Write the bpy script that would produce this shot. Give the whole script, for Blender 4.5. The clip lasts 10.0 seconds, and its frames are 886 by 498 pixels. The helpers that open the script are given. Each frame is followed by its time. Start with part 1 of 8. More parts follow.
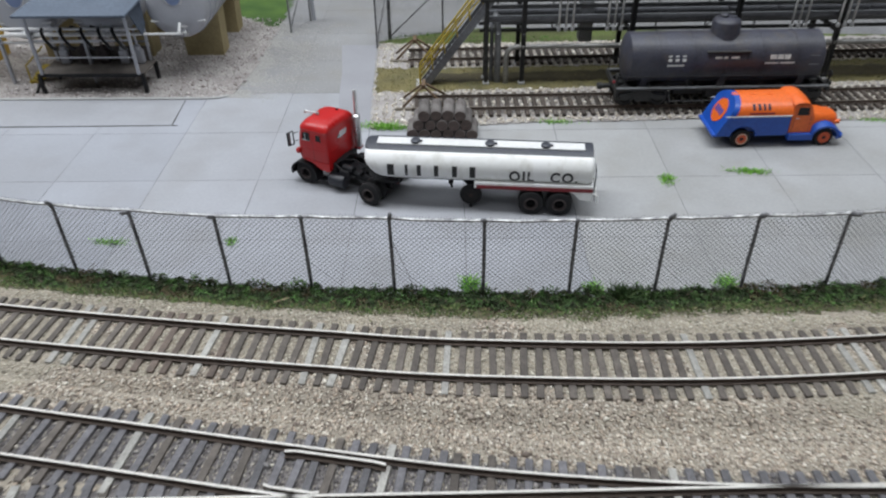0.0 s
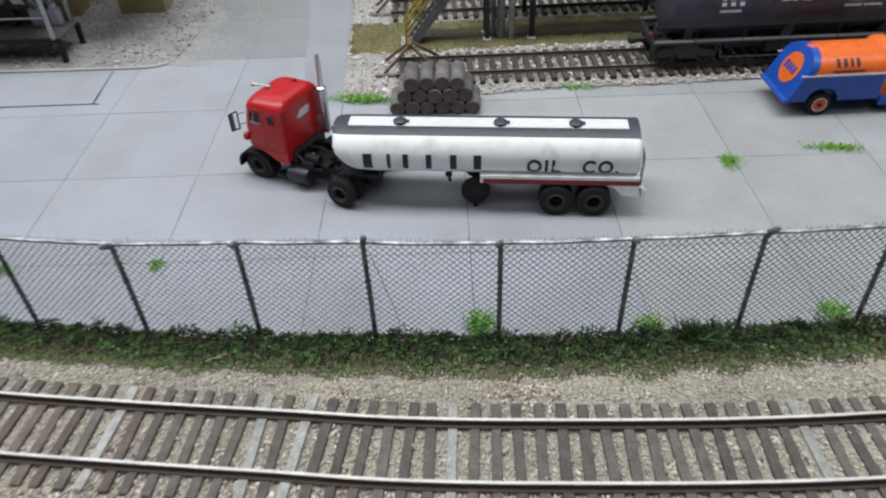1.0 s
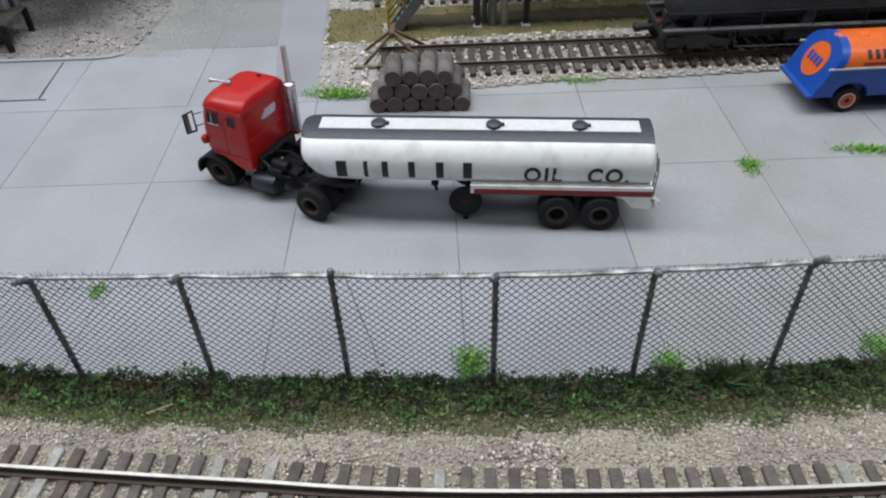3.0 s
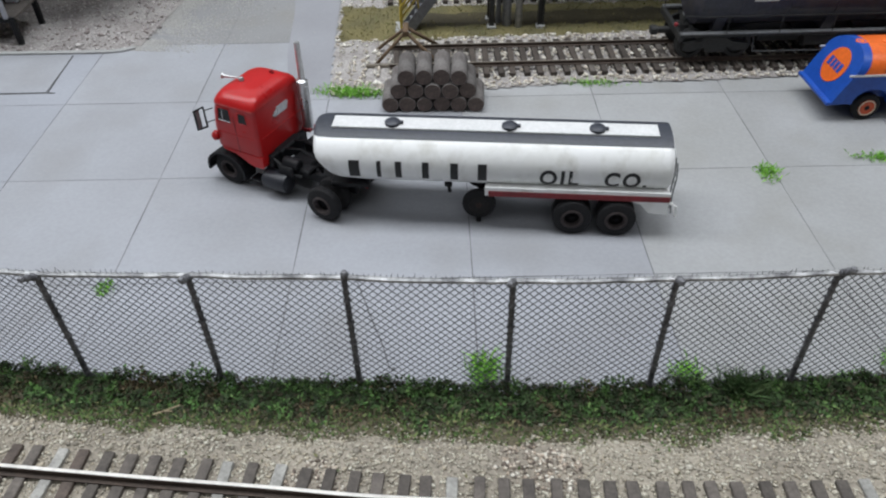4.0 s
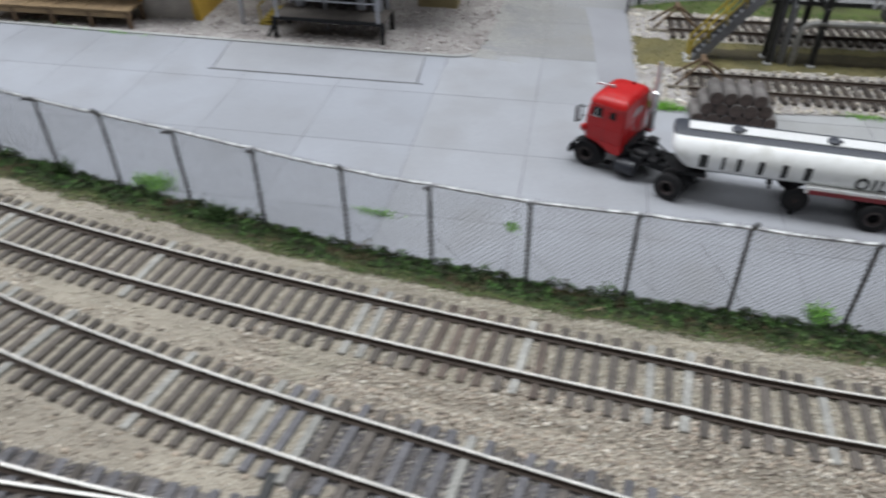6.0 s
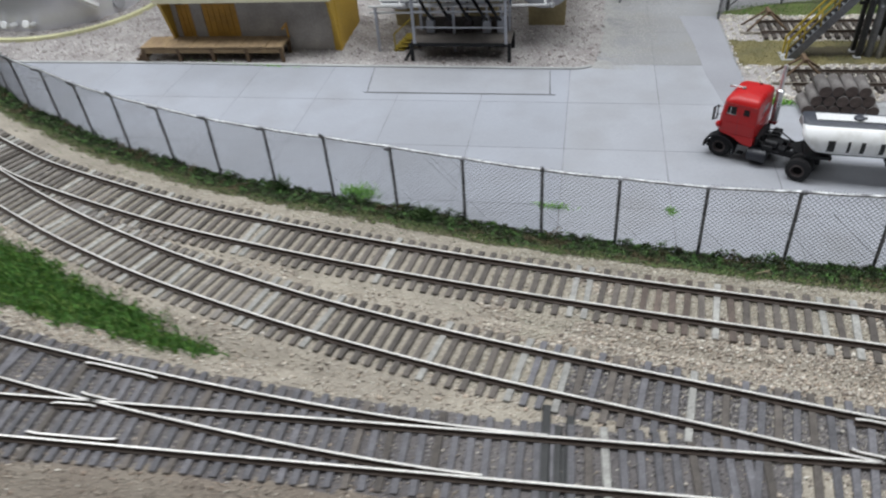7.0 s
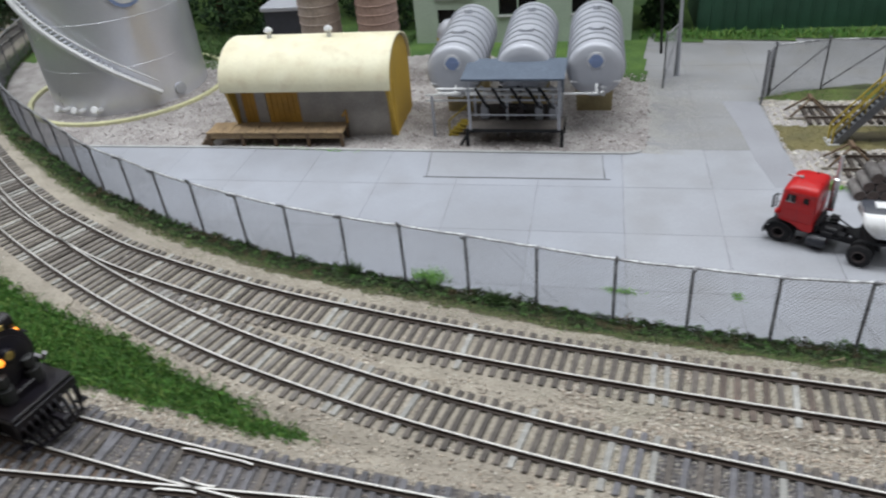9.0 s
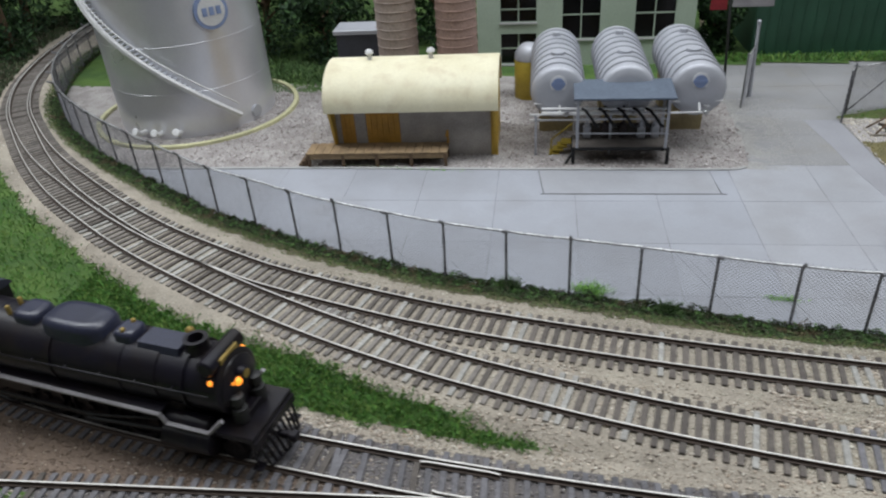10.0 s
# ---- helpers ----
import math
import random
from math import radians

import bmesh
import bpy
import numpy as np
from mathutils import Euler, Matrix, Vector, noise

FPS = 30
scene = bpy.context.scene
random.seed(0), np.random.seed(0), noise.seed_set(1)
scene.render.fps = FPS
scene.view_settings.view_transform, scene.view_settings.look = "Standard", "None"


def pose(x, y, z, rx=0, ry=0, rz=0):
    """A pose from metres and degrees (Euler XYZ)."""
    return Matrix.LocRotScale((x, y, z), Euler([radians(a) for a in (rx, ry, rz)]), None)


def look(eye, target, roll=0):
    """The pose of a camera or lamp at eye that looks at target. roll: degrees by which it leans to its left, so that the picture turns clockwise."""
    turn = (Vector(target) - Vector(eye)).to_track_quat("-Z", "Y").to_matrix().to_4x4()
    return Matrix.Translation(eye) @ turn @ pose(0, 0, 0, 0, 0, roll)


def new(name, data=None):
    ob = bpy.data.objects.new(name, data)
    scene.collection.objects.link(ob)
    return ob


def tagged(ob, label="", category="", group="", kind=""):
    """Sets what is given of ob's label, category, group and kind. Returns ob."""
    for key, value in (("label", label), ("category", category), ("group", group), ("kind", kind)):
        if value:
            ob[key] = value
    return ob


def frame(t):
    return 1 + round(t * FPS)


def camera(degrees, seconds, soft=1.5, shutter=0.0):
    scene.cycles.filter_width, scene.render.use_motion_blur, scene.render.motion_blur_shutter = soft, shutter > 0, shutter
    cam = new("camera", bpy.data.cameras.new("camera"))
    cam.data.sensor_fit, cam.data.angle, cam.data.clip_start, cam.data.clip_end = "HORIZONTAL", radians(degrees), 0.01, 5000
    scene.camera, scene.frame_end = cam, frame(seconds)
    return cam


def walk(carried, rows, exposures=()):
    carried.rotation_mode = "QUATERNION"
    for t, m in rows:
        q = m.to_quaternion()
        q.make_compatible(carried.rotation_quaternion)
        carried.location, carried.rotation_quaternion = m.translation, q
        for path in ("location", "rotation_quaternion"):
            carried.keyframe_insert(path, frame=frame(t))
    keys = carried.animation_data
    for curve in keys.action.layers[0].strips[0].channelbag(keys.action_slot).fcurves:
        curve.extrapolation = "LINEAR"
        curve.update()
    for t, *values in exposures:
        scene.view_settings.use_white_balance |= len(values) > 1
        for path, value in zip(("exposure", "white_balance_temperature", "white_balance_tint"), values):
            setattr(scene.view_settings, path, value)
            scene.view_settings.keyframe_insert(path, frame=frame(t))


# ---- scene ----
cam = camera(62.29, 10.0, soft=2.1, shutter=0.5)
PATH = [
    (0, (0.01401, 0.00755, 0.17754), (-0.01913, 0.24714, 0.00007), -0.95),
    (0.5, (0.00704, 0.04674, 0.16015), (-0.02481, 0.28163, -0.02372), -1.05),
    (1, (0.00356, 0.08234, 0.14549), (-0.02681, 0.31186, -0.04529), -2.26),
    (1.5, (0.00373, 0.10084, 0.13576), (-0.02395, 0.32640, -0.06009), -2.70),
    (2, (0.00160, 0.10660, 0.13441), (-0.02458, 0.33163, -0.06225), -2.24),
    (2.5, (0.00185, 0.10918, 0.13504), (-0.02426, 0.33488, -0.06086), -2.07),
    (4, (-0.00162, 0.11441, 0.13266), (-0.02892, 0.34028, -0.06289), -1.04),
    (4.5, (-0.00485, 0.10332, 0.13411), (-0.03673, 0.32902, -0.06093), -0.91),
    (5, (-0.01491, 0.07883, 0.14300), (-0.05488, 0.30404, -0.05112), -1.03),
    (5.5, (-0.03667, 0.05739, 0.15149), (-0.08929, 0.28295, -0.03918), -0.30),
    (6, (-0.06896, 0.03274, 0.16063), (-0.13921, 0.25580, -0.02728), -0.46),
    (6.2, (-0.08305, 0.02156, 0.16292), (-0.15849, 0.24354, -0.02425), -0.98),
    (7.3, (-0.13447, -0.04794, 0.20247), (-0.21297, 0.17386, 0.01634), -6.06),
    (7.5, (-0.14592, -0.05665, 0.20725), (-0.22244, 0.16793, 0.02365), -6.09),
    (8, (-0.14810, -0.06294, 0.21624), (-0.21586, 0.16956, 0.03918), -6.46),
    (8.5, (-0.12451, -0.03300, 0.21284), (-0.20227, 0.20136, 0.04246), -5.16),
    (9, (-0.14076, -0.04140, 0.20846), (-0.22899, 0.19317, 0.04357), -5.54),
    (9.5, (-0.19363, -0.06311, 0.21325), (-0.27513, 0.17728, 0.05333), -5.64),
    (10, (-0.23854, -0.07695, 0.21397), (-0.30909, 0.16854, 0.05662), -4.08),
]
walk(cam, [(t, look(eye, target, roll)) for t, eye, target, roll in PATH],
     exposures=[(0, 0.0), (1.5, -0.06), (2.5, -0.13), (4.5, -0.13), (6, -0.06), (7.5, 0.02), (8, 0.05), (8.5, 0.01), (9, 0.0), (9.5, -0.13), (10, -0.16)])
MM = 0.001  # the place is a model railway, laid out in millimetres

# ---- room light: fluorescent ceiling tubes and pale walls of the hall ----
world = bpy.data.worlds.new("room_air")
scene.world = world
world.use_nodes = True
world.node_tree.nodes["Background"].inputs[0].default_value = (0.80, 0.86, 1.0, 1)
world.node_tree.nodes["Background"].inputs[1].default_value = 0.25


def ceiling_lamp(x, y, z, sx, sy, watts, colour):
    data = bpy.data.lights.new("fluorescent_lamp", "AREA")
    data.shape, data.size, data.size_y = "RECTANGLE", sx, sy
    data.energy, data.color = watts, colour
    ob = new("fluorescent_lamp", data)
    ob.location = (x, y, z)
    return tagged(ob, "white fluorescent tube lamp on the ceiling", "lamp", kind="structure")


ceiling_lamp(-0.50, 0.34, 1.12, 2.4, 0.40, 27.0, (0.907, 0.95, 0.993))
ceiling_lamp(-0.50, 1.18, 1.12, 2.4, 0.40, 7.0, (0.907, 0.95, 0.993))
ceiling_lamp(-0.50, -0.34, 1.12, 2.4, 0.40, 4.6, (0.907, 0.95, 0.993))


# ---- materials ----
def mat(name, colour, rough=0.6, metal=0.0, colour2=None, grain=900.0, blotch=90.0, amount=0.5, bump=0.15,
        dirt=None, dirt_amount=0.0, per_piece=0.0, per_island=0.0, coords="Object", depth=0.0003, coat=0.0, fine=1.0, gloss=0.5):
    m = bpy.data.materials.new(name)
    m.use_nodes = True
    nt = m.node_tree
    n, l = nt.nodes, nt.links
    p = n["Principled BSDF"]
    p.inputs["Roughness"].default_value, p.inputs["Metallic"].default_value = rough, metal
    p.inputs["Coat Weight"].default_value = coat
    p.inputs["Specular IOR Level"].default_value = gloss
    place = n.new("ShaderNodeNewGeometry").outputs["Position"] if coords == "World" else n.new("ShaderNodeTexCoord").outputs[coords]

    def tex(scale, detail=4.0):
        t = n.new("ShaderNodeTexNoise")
        t.inputs["Scale"].default_value, t.inputs["Detail"].default_value = scale, detail
        l.new(place, t.inputs["Vector"])
        return t

    def mix(kind, fac, a, b):
        x = n.new("ShaderNodeMix")
        x.data_type, x.blend_type = "RGBA", kind
        for s, v in ((0, fac), (6, a), (7, b)):
            if hasattr(v, "links"):
                l.new(v, x.inputs[s])
            elif s:
                x.inputs[s].default_value = (*v, 1)
            else:
                x.inputs[s].default_value = v
        return x.outputs[2]

    def ramp(src, lo, hi):
        r = n.new("ShaderNodeMapRange")
        r.inputs["From Min"].default_value, r.inputs["From Max"].default_value = lo, hi
        l.new(src, r.inputs["Value"])
        return r.outputs["Result"]

    big, small = tex(blotch, 3.0), tex(grain, 4.0)
    c2 = colour2 or tuple(v * 0.72 for v in colour)
    c = mix("MIX", ramp(big.outputs["Fac"], 0.5 - 0.5 / (0.6 + 4 * amount), 0.5 + 0.5 / (0.6 + 4 * amount)), c2, colour)
    v = ramp(small.outputs["Fac"], 0.3, 0.7)
    dark = n.new("ShaderNodeMapRange")
    dark.inputs["To Min"].default_value, dark.inputs["To Max"].default_value = 1.0 - 0.45 * amount * fine, 1.0 + 0.25 * amount * fine
    l.new(v, dark.inputs["Value"])
    comb = n.new("ShaderNodeCombineColor")
    for i in range(3):
        l.new(dark.outputs["Result"], comb.inputs[i])
    c = mix("MULTIPLY", 1.0, c, comb.outputs[0])
    if dirt:
        d = tex(blotch * 2.3, 6.0)
        f = n.new("ShaderNodeMath")
        f.operation = "MULTIPLY"
        l.new(ramp(d.outputs["Fac"], 0.5, 0.72), f.inputs[0])
        f.inputs[1].default_value = dirt_amount
        c = mix("MIX", f.outputs[0], c, dirt)
    if per_piece or per_island:
        src = n.new("ShaderNodeObjectInfo").outputs["Random"] if per_piece else n.new("ShaderNodeNewGeometry").outputs["Random Per Island"]
        w = per_piece or per_island
        k = n.new("ShaderNodeMapRange")
        k.inputs["To Min"].default_value, k.inputs["To Max"].default_value = 1 - w, 1 + w
        l.new(src, k.inputs["Value"])
        cc = n.new("ShaderNodeCombineColor")
        for i in range(3):
            l.new(k.outputs["Result"], cc.inputs[i])
        c = mix("MULTIPLY", 1.0, c, cc.outputs[0])
    l.new(c, p.inputs["Base Color"])
    if bump:
        b = n.new("ShaderNodeBump")
        b.inputs["Strength"].default_value, b.inputs["Distance"].default_value = bump, depth
        l.new(small.outputs["Fac"], b.inputs["Height"])
        l.new(b.outputs["Normal"], p.inputs["Normal"])
    rr = n.new("ShaderNodeMapRange")
    rr.inputs["To Min"].default_value, rr.inputs["To Max"].default_value = max(0.02, rough - 0.1), min(1.0, rough + 0.1)
    l.new(big.outputs["Fac"], rr.inputs["Value"])
    l.new(rr.outputs["Result"], p.inputs["Roughness"])
    return m


def island_mat(name, colours, rough=0.85, bump=0.2, grain=2500.0):
    """Loose pieces in one mesh: each takes its own colour out of a few."""
    m = bpy.data.materials.new(name)
    m.use_nodes = True
    nt = m.node_tree
    n, l = nt.nodes, nt.links
    p = n["Principled BSDF"]
    p.inputs["Roughness"].default_value = rough
    g = n.new("ShaderNodeNewGeometry")
    r = n.new("ShaderNodeValToRGB")
    r.color_ramp.interpolation = "CONSTANT"
    e = r.color_ramp.elements
    while len(e) < len(colours):
        e.new(0.5)
    for i, c in enumerate(colours):
        e[i].position, e[i].color = i / len(colours), (*c, 1)
    l.new(g.outputs["Random Per Island"], r.inputs["Fac"])
    l.new(r.outputs["Color"], p.inputs["Base Color"])
    return m


CONCRETE = mat("concrete", (0.342, 0.351, 0.383), 0.82, colour2=(0.296, 0.302, 0.324), grain=900, blotch=15, amount=0.75, bump=0.05,
               dirt=(0.25, 0.247, 0.25), dirt_amount=0.46, per_piece=0.045, coords="World", fine=0.16)
CONCRETE_WARM = mat("dusty_concrete", (0.350, 0.354, 0.364), 0.84, colour2=(0.298, 0.300, 0.300), grain=900, blotch=19, amount=0.8, bump=0.05,
                    dirt=(0.255, 0.25, 0.232), dirt_amount=0.5, per_piece=0.035, coords="World", fine=0.18)
CONCRETE_COOL = mat("bluish_concrete", (0.330, 0.343, 0.383), 0.82, colour2=(0.288, 0.297, 0.326), grain=900, blotch=15, amount=0.7, bump=0.05,
                    dirt=(0.245, 0.245, 0.255), dirt_amount=0.4, per_piece=0.035, coords="World", fine=0.16)
PATCH = mat("darker_concrete", (0.285, 0.288, 0.312), 0.8, colour2=(0.24, 0.24, 0.26), grain=900, blotch=22, amount=0.5, bump=0.05, fine=0.2, per_piece=0.03, coords="World")
WORN = mat("worn_dusty_concrete", (0.258, 0.258, 0.265), 0.85, colour2=(0.22, 0.218, 0.22), grain=900, blotch=18, amount=0.6, bump=0.05, dirt=(0.22, 0.205, 0.18), dirt_amount=0.4, per_piece=0.04, coords="World", fine=0.2)
JOINT_SOFT = mat("dusty_joint_filler", (0.225, 0.225, 0.235), 0.9, colour2=(0.13, 0.13, 0.138), grain=1500, blotch=45, amount=0.8)
JOINT = mat("joint_filler", (0.13, 0.13, 0.135), 0.9, grain=2000, blotch=100)
KERB = mat("kerb_concrete", (0.46, 0.46, 0.455), 0.8, grain=1500, blotch=40, amount=0.3)
GRIT = mat("fine_grit", (0.39, 0.348, 0.285), 0.95, colour2=(0.30, 0.265, 0.218), grain=1300, blotch=28, amount=0.8, bump=0.7, depth=0.0006,
           dirt=(0.19, 0.165, 0.13), dirt_amount=0.5)
DULL_GRIT = mat("dull_brown_grit", (0.25, 0.215, 0.175), 0.95, colour2=(0.19, 0.155, 0.125), grain=1300, blotch=28, amount=0.8, bump=0.7, depth=0.0006)
SOIL = mat("dark_soil", (0.15, 0.13, 0.085), 0.95, grain=1100, blotch=60, amount=0.8, bump=0.6, depth=0.0006)
LOT = mat("lot_gravel", (0.41, 0.385, 0.37), 0.95, colour2=(0.29, 0.265, 0.255), grain=1100, blotch=60, amount=0.9, bump=0.8, depth=0.0008)
OLIVE = mat("olive_scatter_turf", (0.178, 0.153, 0.066), 0.95, colour2=(0.12, 0.108, 0.05), grain=1500, blotch=70, amount=0.8, bump=0.7, depth=0.0006)
# brown soil with the pipe rack's shade painted into its colour
SHADED_SOIL = mat("soil_with_rack_shade", (0.085, 0.072, 0.038), 0.95, colour2=(0.055, 0.046, 0.026), grain=1300, blotch=60, amount=0.8, bump=0.6, depth=0.0006)
MOSS = mat("mossy_scatter_turf", (0.105, 0.135, 0.038), 0.95, colour2=(0.075, 0.085, 0.03), grain=1500, blotch=60, amount=0.8, bump=0.7, depth=0.0006)
TURF = mat("green_scatter_turf", (0.085, 0.155, 0.030), 0.95, colour2=(0.045, 0.10, 0.02), grain=1500, blotch=40, amount=0.8, bump=0.8, depth=0.0008)
STONES = island_mat("ballast_stones", [(0.49, 0.445, 0.36), (0.36, 0.325, 0.265), (0.54, 0.50, 0.415), (0.25, 0.225, 0.185), (0.47, 0.41, 0.32), (0.60, 0.565, 0.48), (0.42, 0.38, 0.31)])
TAN_STONES = island_mat("tan_ballast_stones", [(0.53, 0.455, 0.375), (0.27, 0.225, 0.185), (0.62, 0.555, 0.47), (0.15, 0.12, 0.10), (0.49, 0.40, 0.32), (0.70, 0.655, 0.58), (0.33, 0.285, 0.24)])
SAND = island_mat("fine_sand", [(0.40, 0.39, 0.375), (0.43, 0.42, 0.41), (0.375, 0.365, 0.35)])
LIGHT_STONES = island_mat("pale_ballast_stones", [(0.70, 0.66, 0.58), (0.54, 0.50, 0.43), (0.78, 0.745, 0.68), (0.38, 0.33, 0.27), (0.63, 0.56, 0.48)])
LOT_STONES = island_mat("lot_stones", [(0.52, 0.48, 0.475), (0.38, 0.34, 0.335), (0.60, 0.56, 0.55), (0.28, 0.24, 0.23)])
SLATE_STONES = island_mat("slate_ballast_stones", [(0.20, 0.19, 0.19), (0.14, 0.13, 0.135), (0.28, 0.26, 0.25), (0.10, 0.09, 0.09), (0.36, 0.33, 0.29)])
# brown stones, their colour darkened for the locomotive's shade
SHADED_BROWN_STONES = island_mat("brown_ballast_stones", [(0.20, 0.145, 0.105), (0.14, 0.10, 0.075), (0.27, 0.205, 0.155), (0.11, 0.08, 0.06)])
DULL_STONES = island_mat("dull_brown_ballast_stones", [(0.36, 0.31, 0.255), (0.24, 0.20, 0.165), (0.42, 0.37, 0.31), (0.16, 0.13, 0.105), (0.33, 0.255, 0.20)])
TIE_SIDING = mat("tie_dark_brown", (0.075, 0.060, 0.050), 0.85, colour2=(0.05, 0.04, 0.034), grain=1600, blotch=300, amount=0.6, per_piece=0.28, bump=0.3, coords="World")
SLATE_GRIT = mat("slate_fine_grit", (0.17, 0.155, 0.15), 0.95, colour2=(0.11, 0.10, 0.10), grain=1300, blotch=28, amount=0.8, bump=0.7, depth=0.0006)
WEEDS = island_mat("weed_leaves", [(0.06, 0.115, 0.038), (0.075, 0.145, 0.045), (0.052, 0.095, 0.032), (0.09, 0.135, 0.05)])
DRYWEED = island_mat("dry_weed_leaves", [(0.13, 0.095, 0.055), (0.085, 0.07, 0.04), (0.19, 0.15, 0.08), (0.08, 0.115, 0.04)])
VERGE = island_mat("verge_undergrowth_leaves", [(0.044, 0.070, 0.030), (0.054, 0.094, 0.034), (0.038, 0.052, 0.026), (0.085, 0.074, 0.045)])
BRIGHTWEED = island_mat("bright_weed_leaves", [(0.10, 0.22, 0.055), (0.13, 0.27, 0.07), (0.085, 0.18, 0.05), (0.17, 0.28, 0.09)])
OUTER = island_mat("verge_edge_grass", [(0.08, 0.145, 0.04), (0.12, 0.195, 0.055), (0.17, 0.22, 0.08), (0.06, 0.095, 0.03), (0.20, 0.20, 0.09)])
LIME = island_mat("lime_tuft_leaves", [(0.20, 0.47, 0.06), (0.28, 0.56, 0.09), (0.14, 0.34, 0.04)])
LUSH = island_mat("lush_grass_blades", [(0.07, 0.185, 0.03), (0.10, 0.24, 0.04), (0.05, 0.13, 0.025), (0.14, 0.23, 0.045)])
BUSHY = island_mat("dark_bush_leaves", [(0.016, 0.045, 0.013), (0.03, 0.075, 0.018), (0.01, 0.028, 0.01)])
TIE = mat("tie_brown", (0.13, 0.113, 0.10), 0.85, colour2=(0.085, 0.073, 0.065), grain=1600, blotch=300, amount=0.6, per_piece=0.28, bump=0.3, coords="World")
TIE_PALE = mat("tie_pale_grey", (0.39, 0.38, 0.355), 0.9, grain=1600, blotch=300, amount=0.6, per_piece=0.15, bump=0.3, coords="World")
TIE_RUST = mat("tie_rusty_brown", (0.145, 0.112, 0.094), 0.85, colour2=(0.095, 0.074, 0.063), grain=1600, blotch=300, amount=0.6, per_piece=0.25, bump=0.3, coords="World")
TIE_DUSTY = mat("tie_dusty_grey", (0.215, 0.195, 0.178), 0.9, colour2=(0.15, 0.135, 0.122), grain=1600, blotch=300, amount=0.6, per_piece=0.25, bump=0.3, coords="World")
TIE_DARK = mat("tie_slate", (0.152, 0.147, 0.158), 0.8, grain=1600, blotch=250, amount=0.7, per_piece=0.25, bump=0.3, coords="World")
RAIL_SIDE = mat("rail_rust", (0.080, 0.056, 0.043), 0.75, grain=1500, blotch=200, amount=0.6)
RAIL_TOP = mat("rail_worn_steel", (0.78, 0.755, 0.71), 0.34, 0.4, grain=600, blotch=120, amount=0.25, bump=0.02)
RAIL_DULL = mat("rail_dull_brown", (0.33, 0.295, 0.245), 0.42, 0.5, grain=900, blotch=120, amount=0.5)
FENCE = mat("fence_steel", (0.25, 0.25, 0.265), 0.5, 0.35, colour2=(0.10, 0.10, 0.11), grain=1600, blotch=300, amount=0.8, bump=0.3)
FENCE_PALE = mat("fence_worn_rail", (0.58, 0.58, 0.59), 0.42, 0.5, colour2=(0.20, 0.20, 0.21), grain=900, blotch=170, amount=0.8, bump=0.2)
WIRE_PALE = mat("pale_fence_wire", (0.42, 0.42, 0.45), 0.5, 0.4, grain=900, blotch=200, amount=0.5, bump=0)
# brown grit, also darkened to carry the locomotive's shade
SHADED_BROWN_GRIT = mat("brown_fine_grit", (0.19, 0.14, 0.105), 0.95, colour2=(0.13, 0.095, 0.075), grain=1300, blotch=28, amount=0.8, bump=0.7, depth=0.0006)
WIRE = mat("fence_wire", (0.16, 0.16, 0.175), 0.5, 0.5, grain=900, blotch=200, amount=0.5, bump=0)
RED = mat("red_enamel", (0.49, 0.014, 0.015), 0.3, colour2=(0.40, 0.010, 0.012), grain=700, blotch=120, amount=0.3, bump=0.01, fine=0.3, gloss=0.4)
# rubbed red edge paint, with the roof edge's whitish sheen in the colour
RED_EDGE_SHEEN = mat("rubbed_red_with_sheen", (0.60, 0.13, 0.12), 0.35, colour2=(0.48, 0.02, 0.02), grain=900, blotch=260, amount=0.7, bump=0.05)
DARKRED = mat("dark_red_paint", (0.26, 0.018, 0.025), 0.5, grain=900, blotch=120, amount=0.4)
BLACK = mat("black_plastic", (0.009, 0.009, 0.011), 0.5, grain=900, blotch=150, amount=0.5, bump=0.05, gloss=0.3)
TYRE = mat("tyre_rubber", (0.024, 0.0235, 0.025), 0.7, grain=1500, blotch=300, amount=0.6, bump=0.2, gloss=0.2)
GLASS = mat("dark_window", (0.005, 0.005, 0.006), 0.2, grain=300, blotch=90, amount=0.1, bump=0, gloss=0.3)
CHROME = mat("chrome_plate", (0.74, 0.74, 0.75), 0.3, 0.8, grain=900, blotch=200, amount=0.3, bump=0.03)
WALKWAY = mat("worn_white_walkway", (0.72, 0.72, 0.725), 0.5, colour2=(0.64, 0.64, 0.64), grain=900, blotch=90, amount=0.2, bump=0.05)
TANKWHITE = mat("white_tank_paint", (0.89, 0.89, 0.90), 0.28, colour2=(0.82, 0.82, 0.79), grain=700, blotch=70, amount=0.3, bump=0.05,
                dirt=(0.40, 0.375, 0.31), dirt_amount=0.42, fine=0.15)
SLATE = mat("slate_grey_paint", (0.050, 0.055, 0.072), 0.45, grain=900, blotch=130, amount=0.4, bump=0.08)
TANKGREY = mat("dark_slate_tank_paint", (0.026, 0.028, 0.036), 0.42, grain=900, blotch=130, amount=0.4, bump=0.06)
INK = mat("black_lettering", (0.02, 0.02, 0.02), 0.6, grain=900, blotch=100, amount=0.3, bump=0)
ORANGE = mat("orange_enamel", (0.80, 0.155, 0.022), 0.36, colour2=(0.70, 0.12, 0.018), grain=700, blotch=110, amount=0.3, bump=0.04)
RIMRED = mat("orange_red_rim", (0.62, 0.085, 0.02), 0.4, grain=700, blotch=110, amount=0.4, bump=0.04)
BLUE = mat("blue_enamel", (0.014, 0.085, 0.42), 0.36, colour2=(0.010, 0.06, 0.33), grain=700, blotch=110, amount=0.3, bump=0.04)
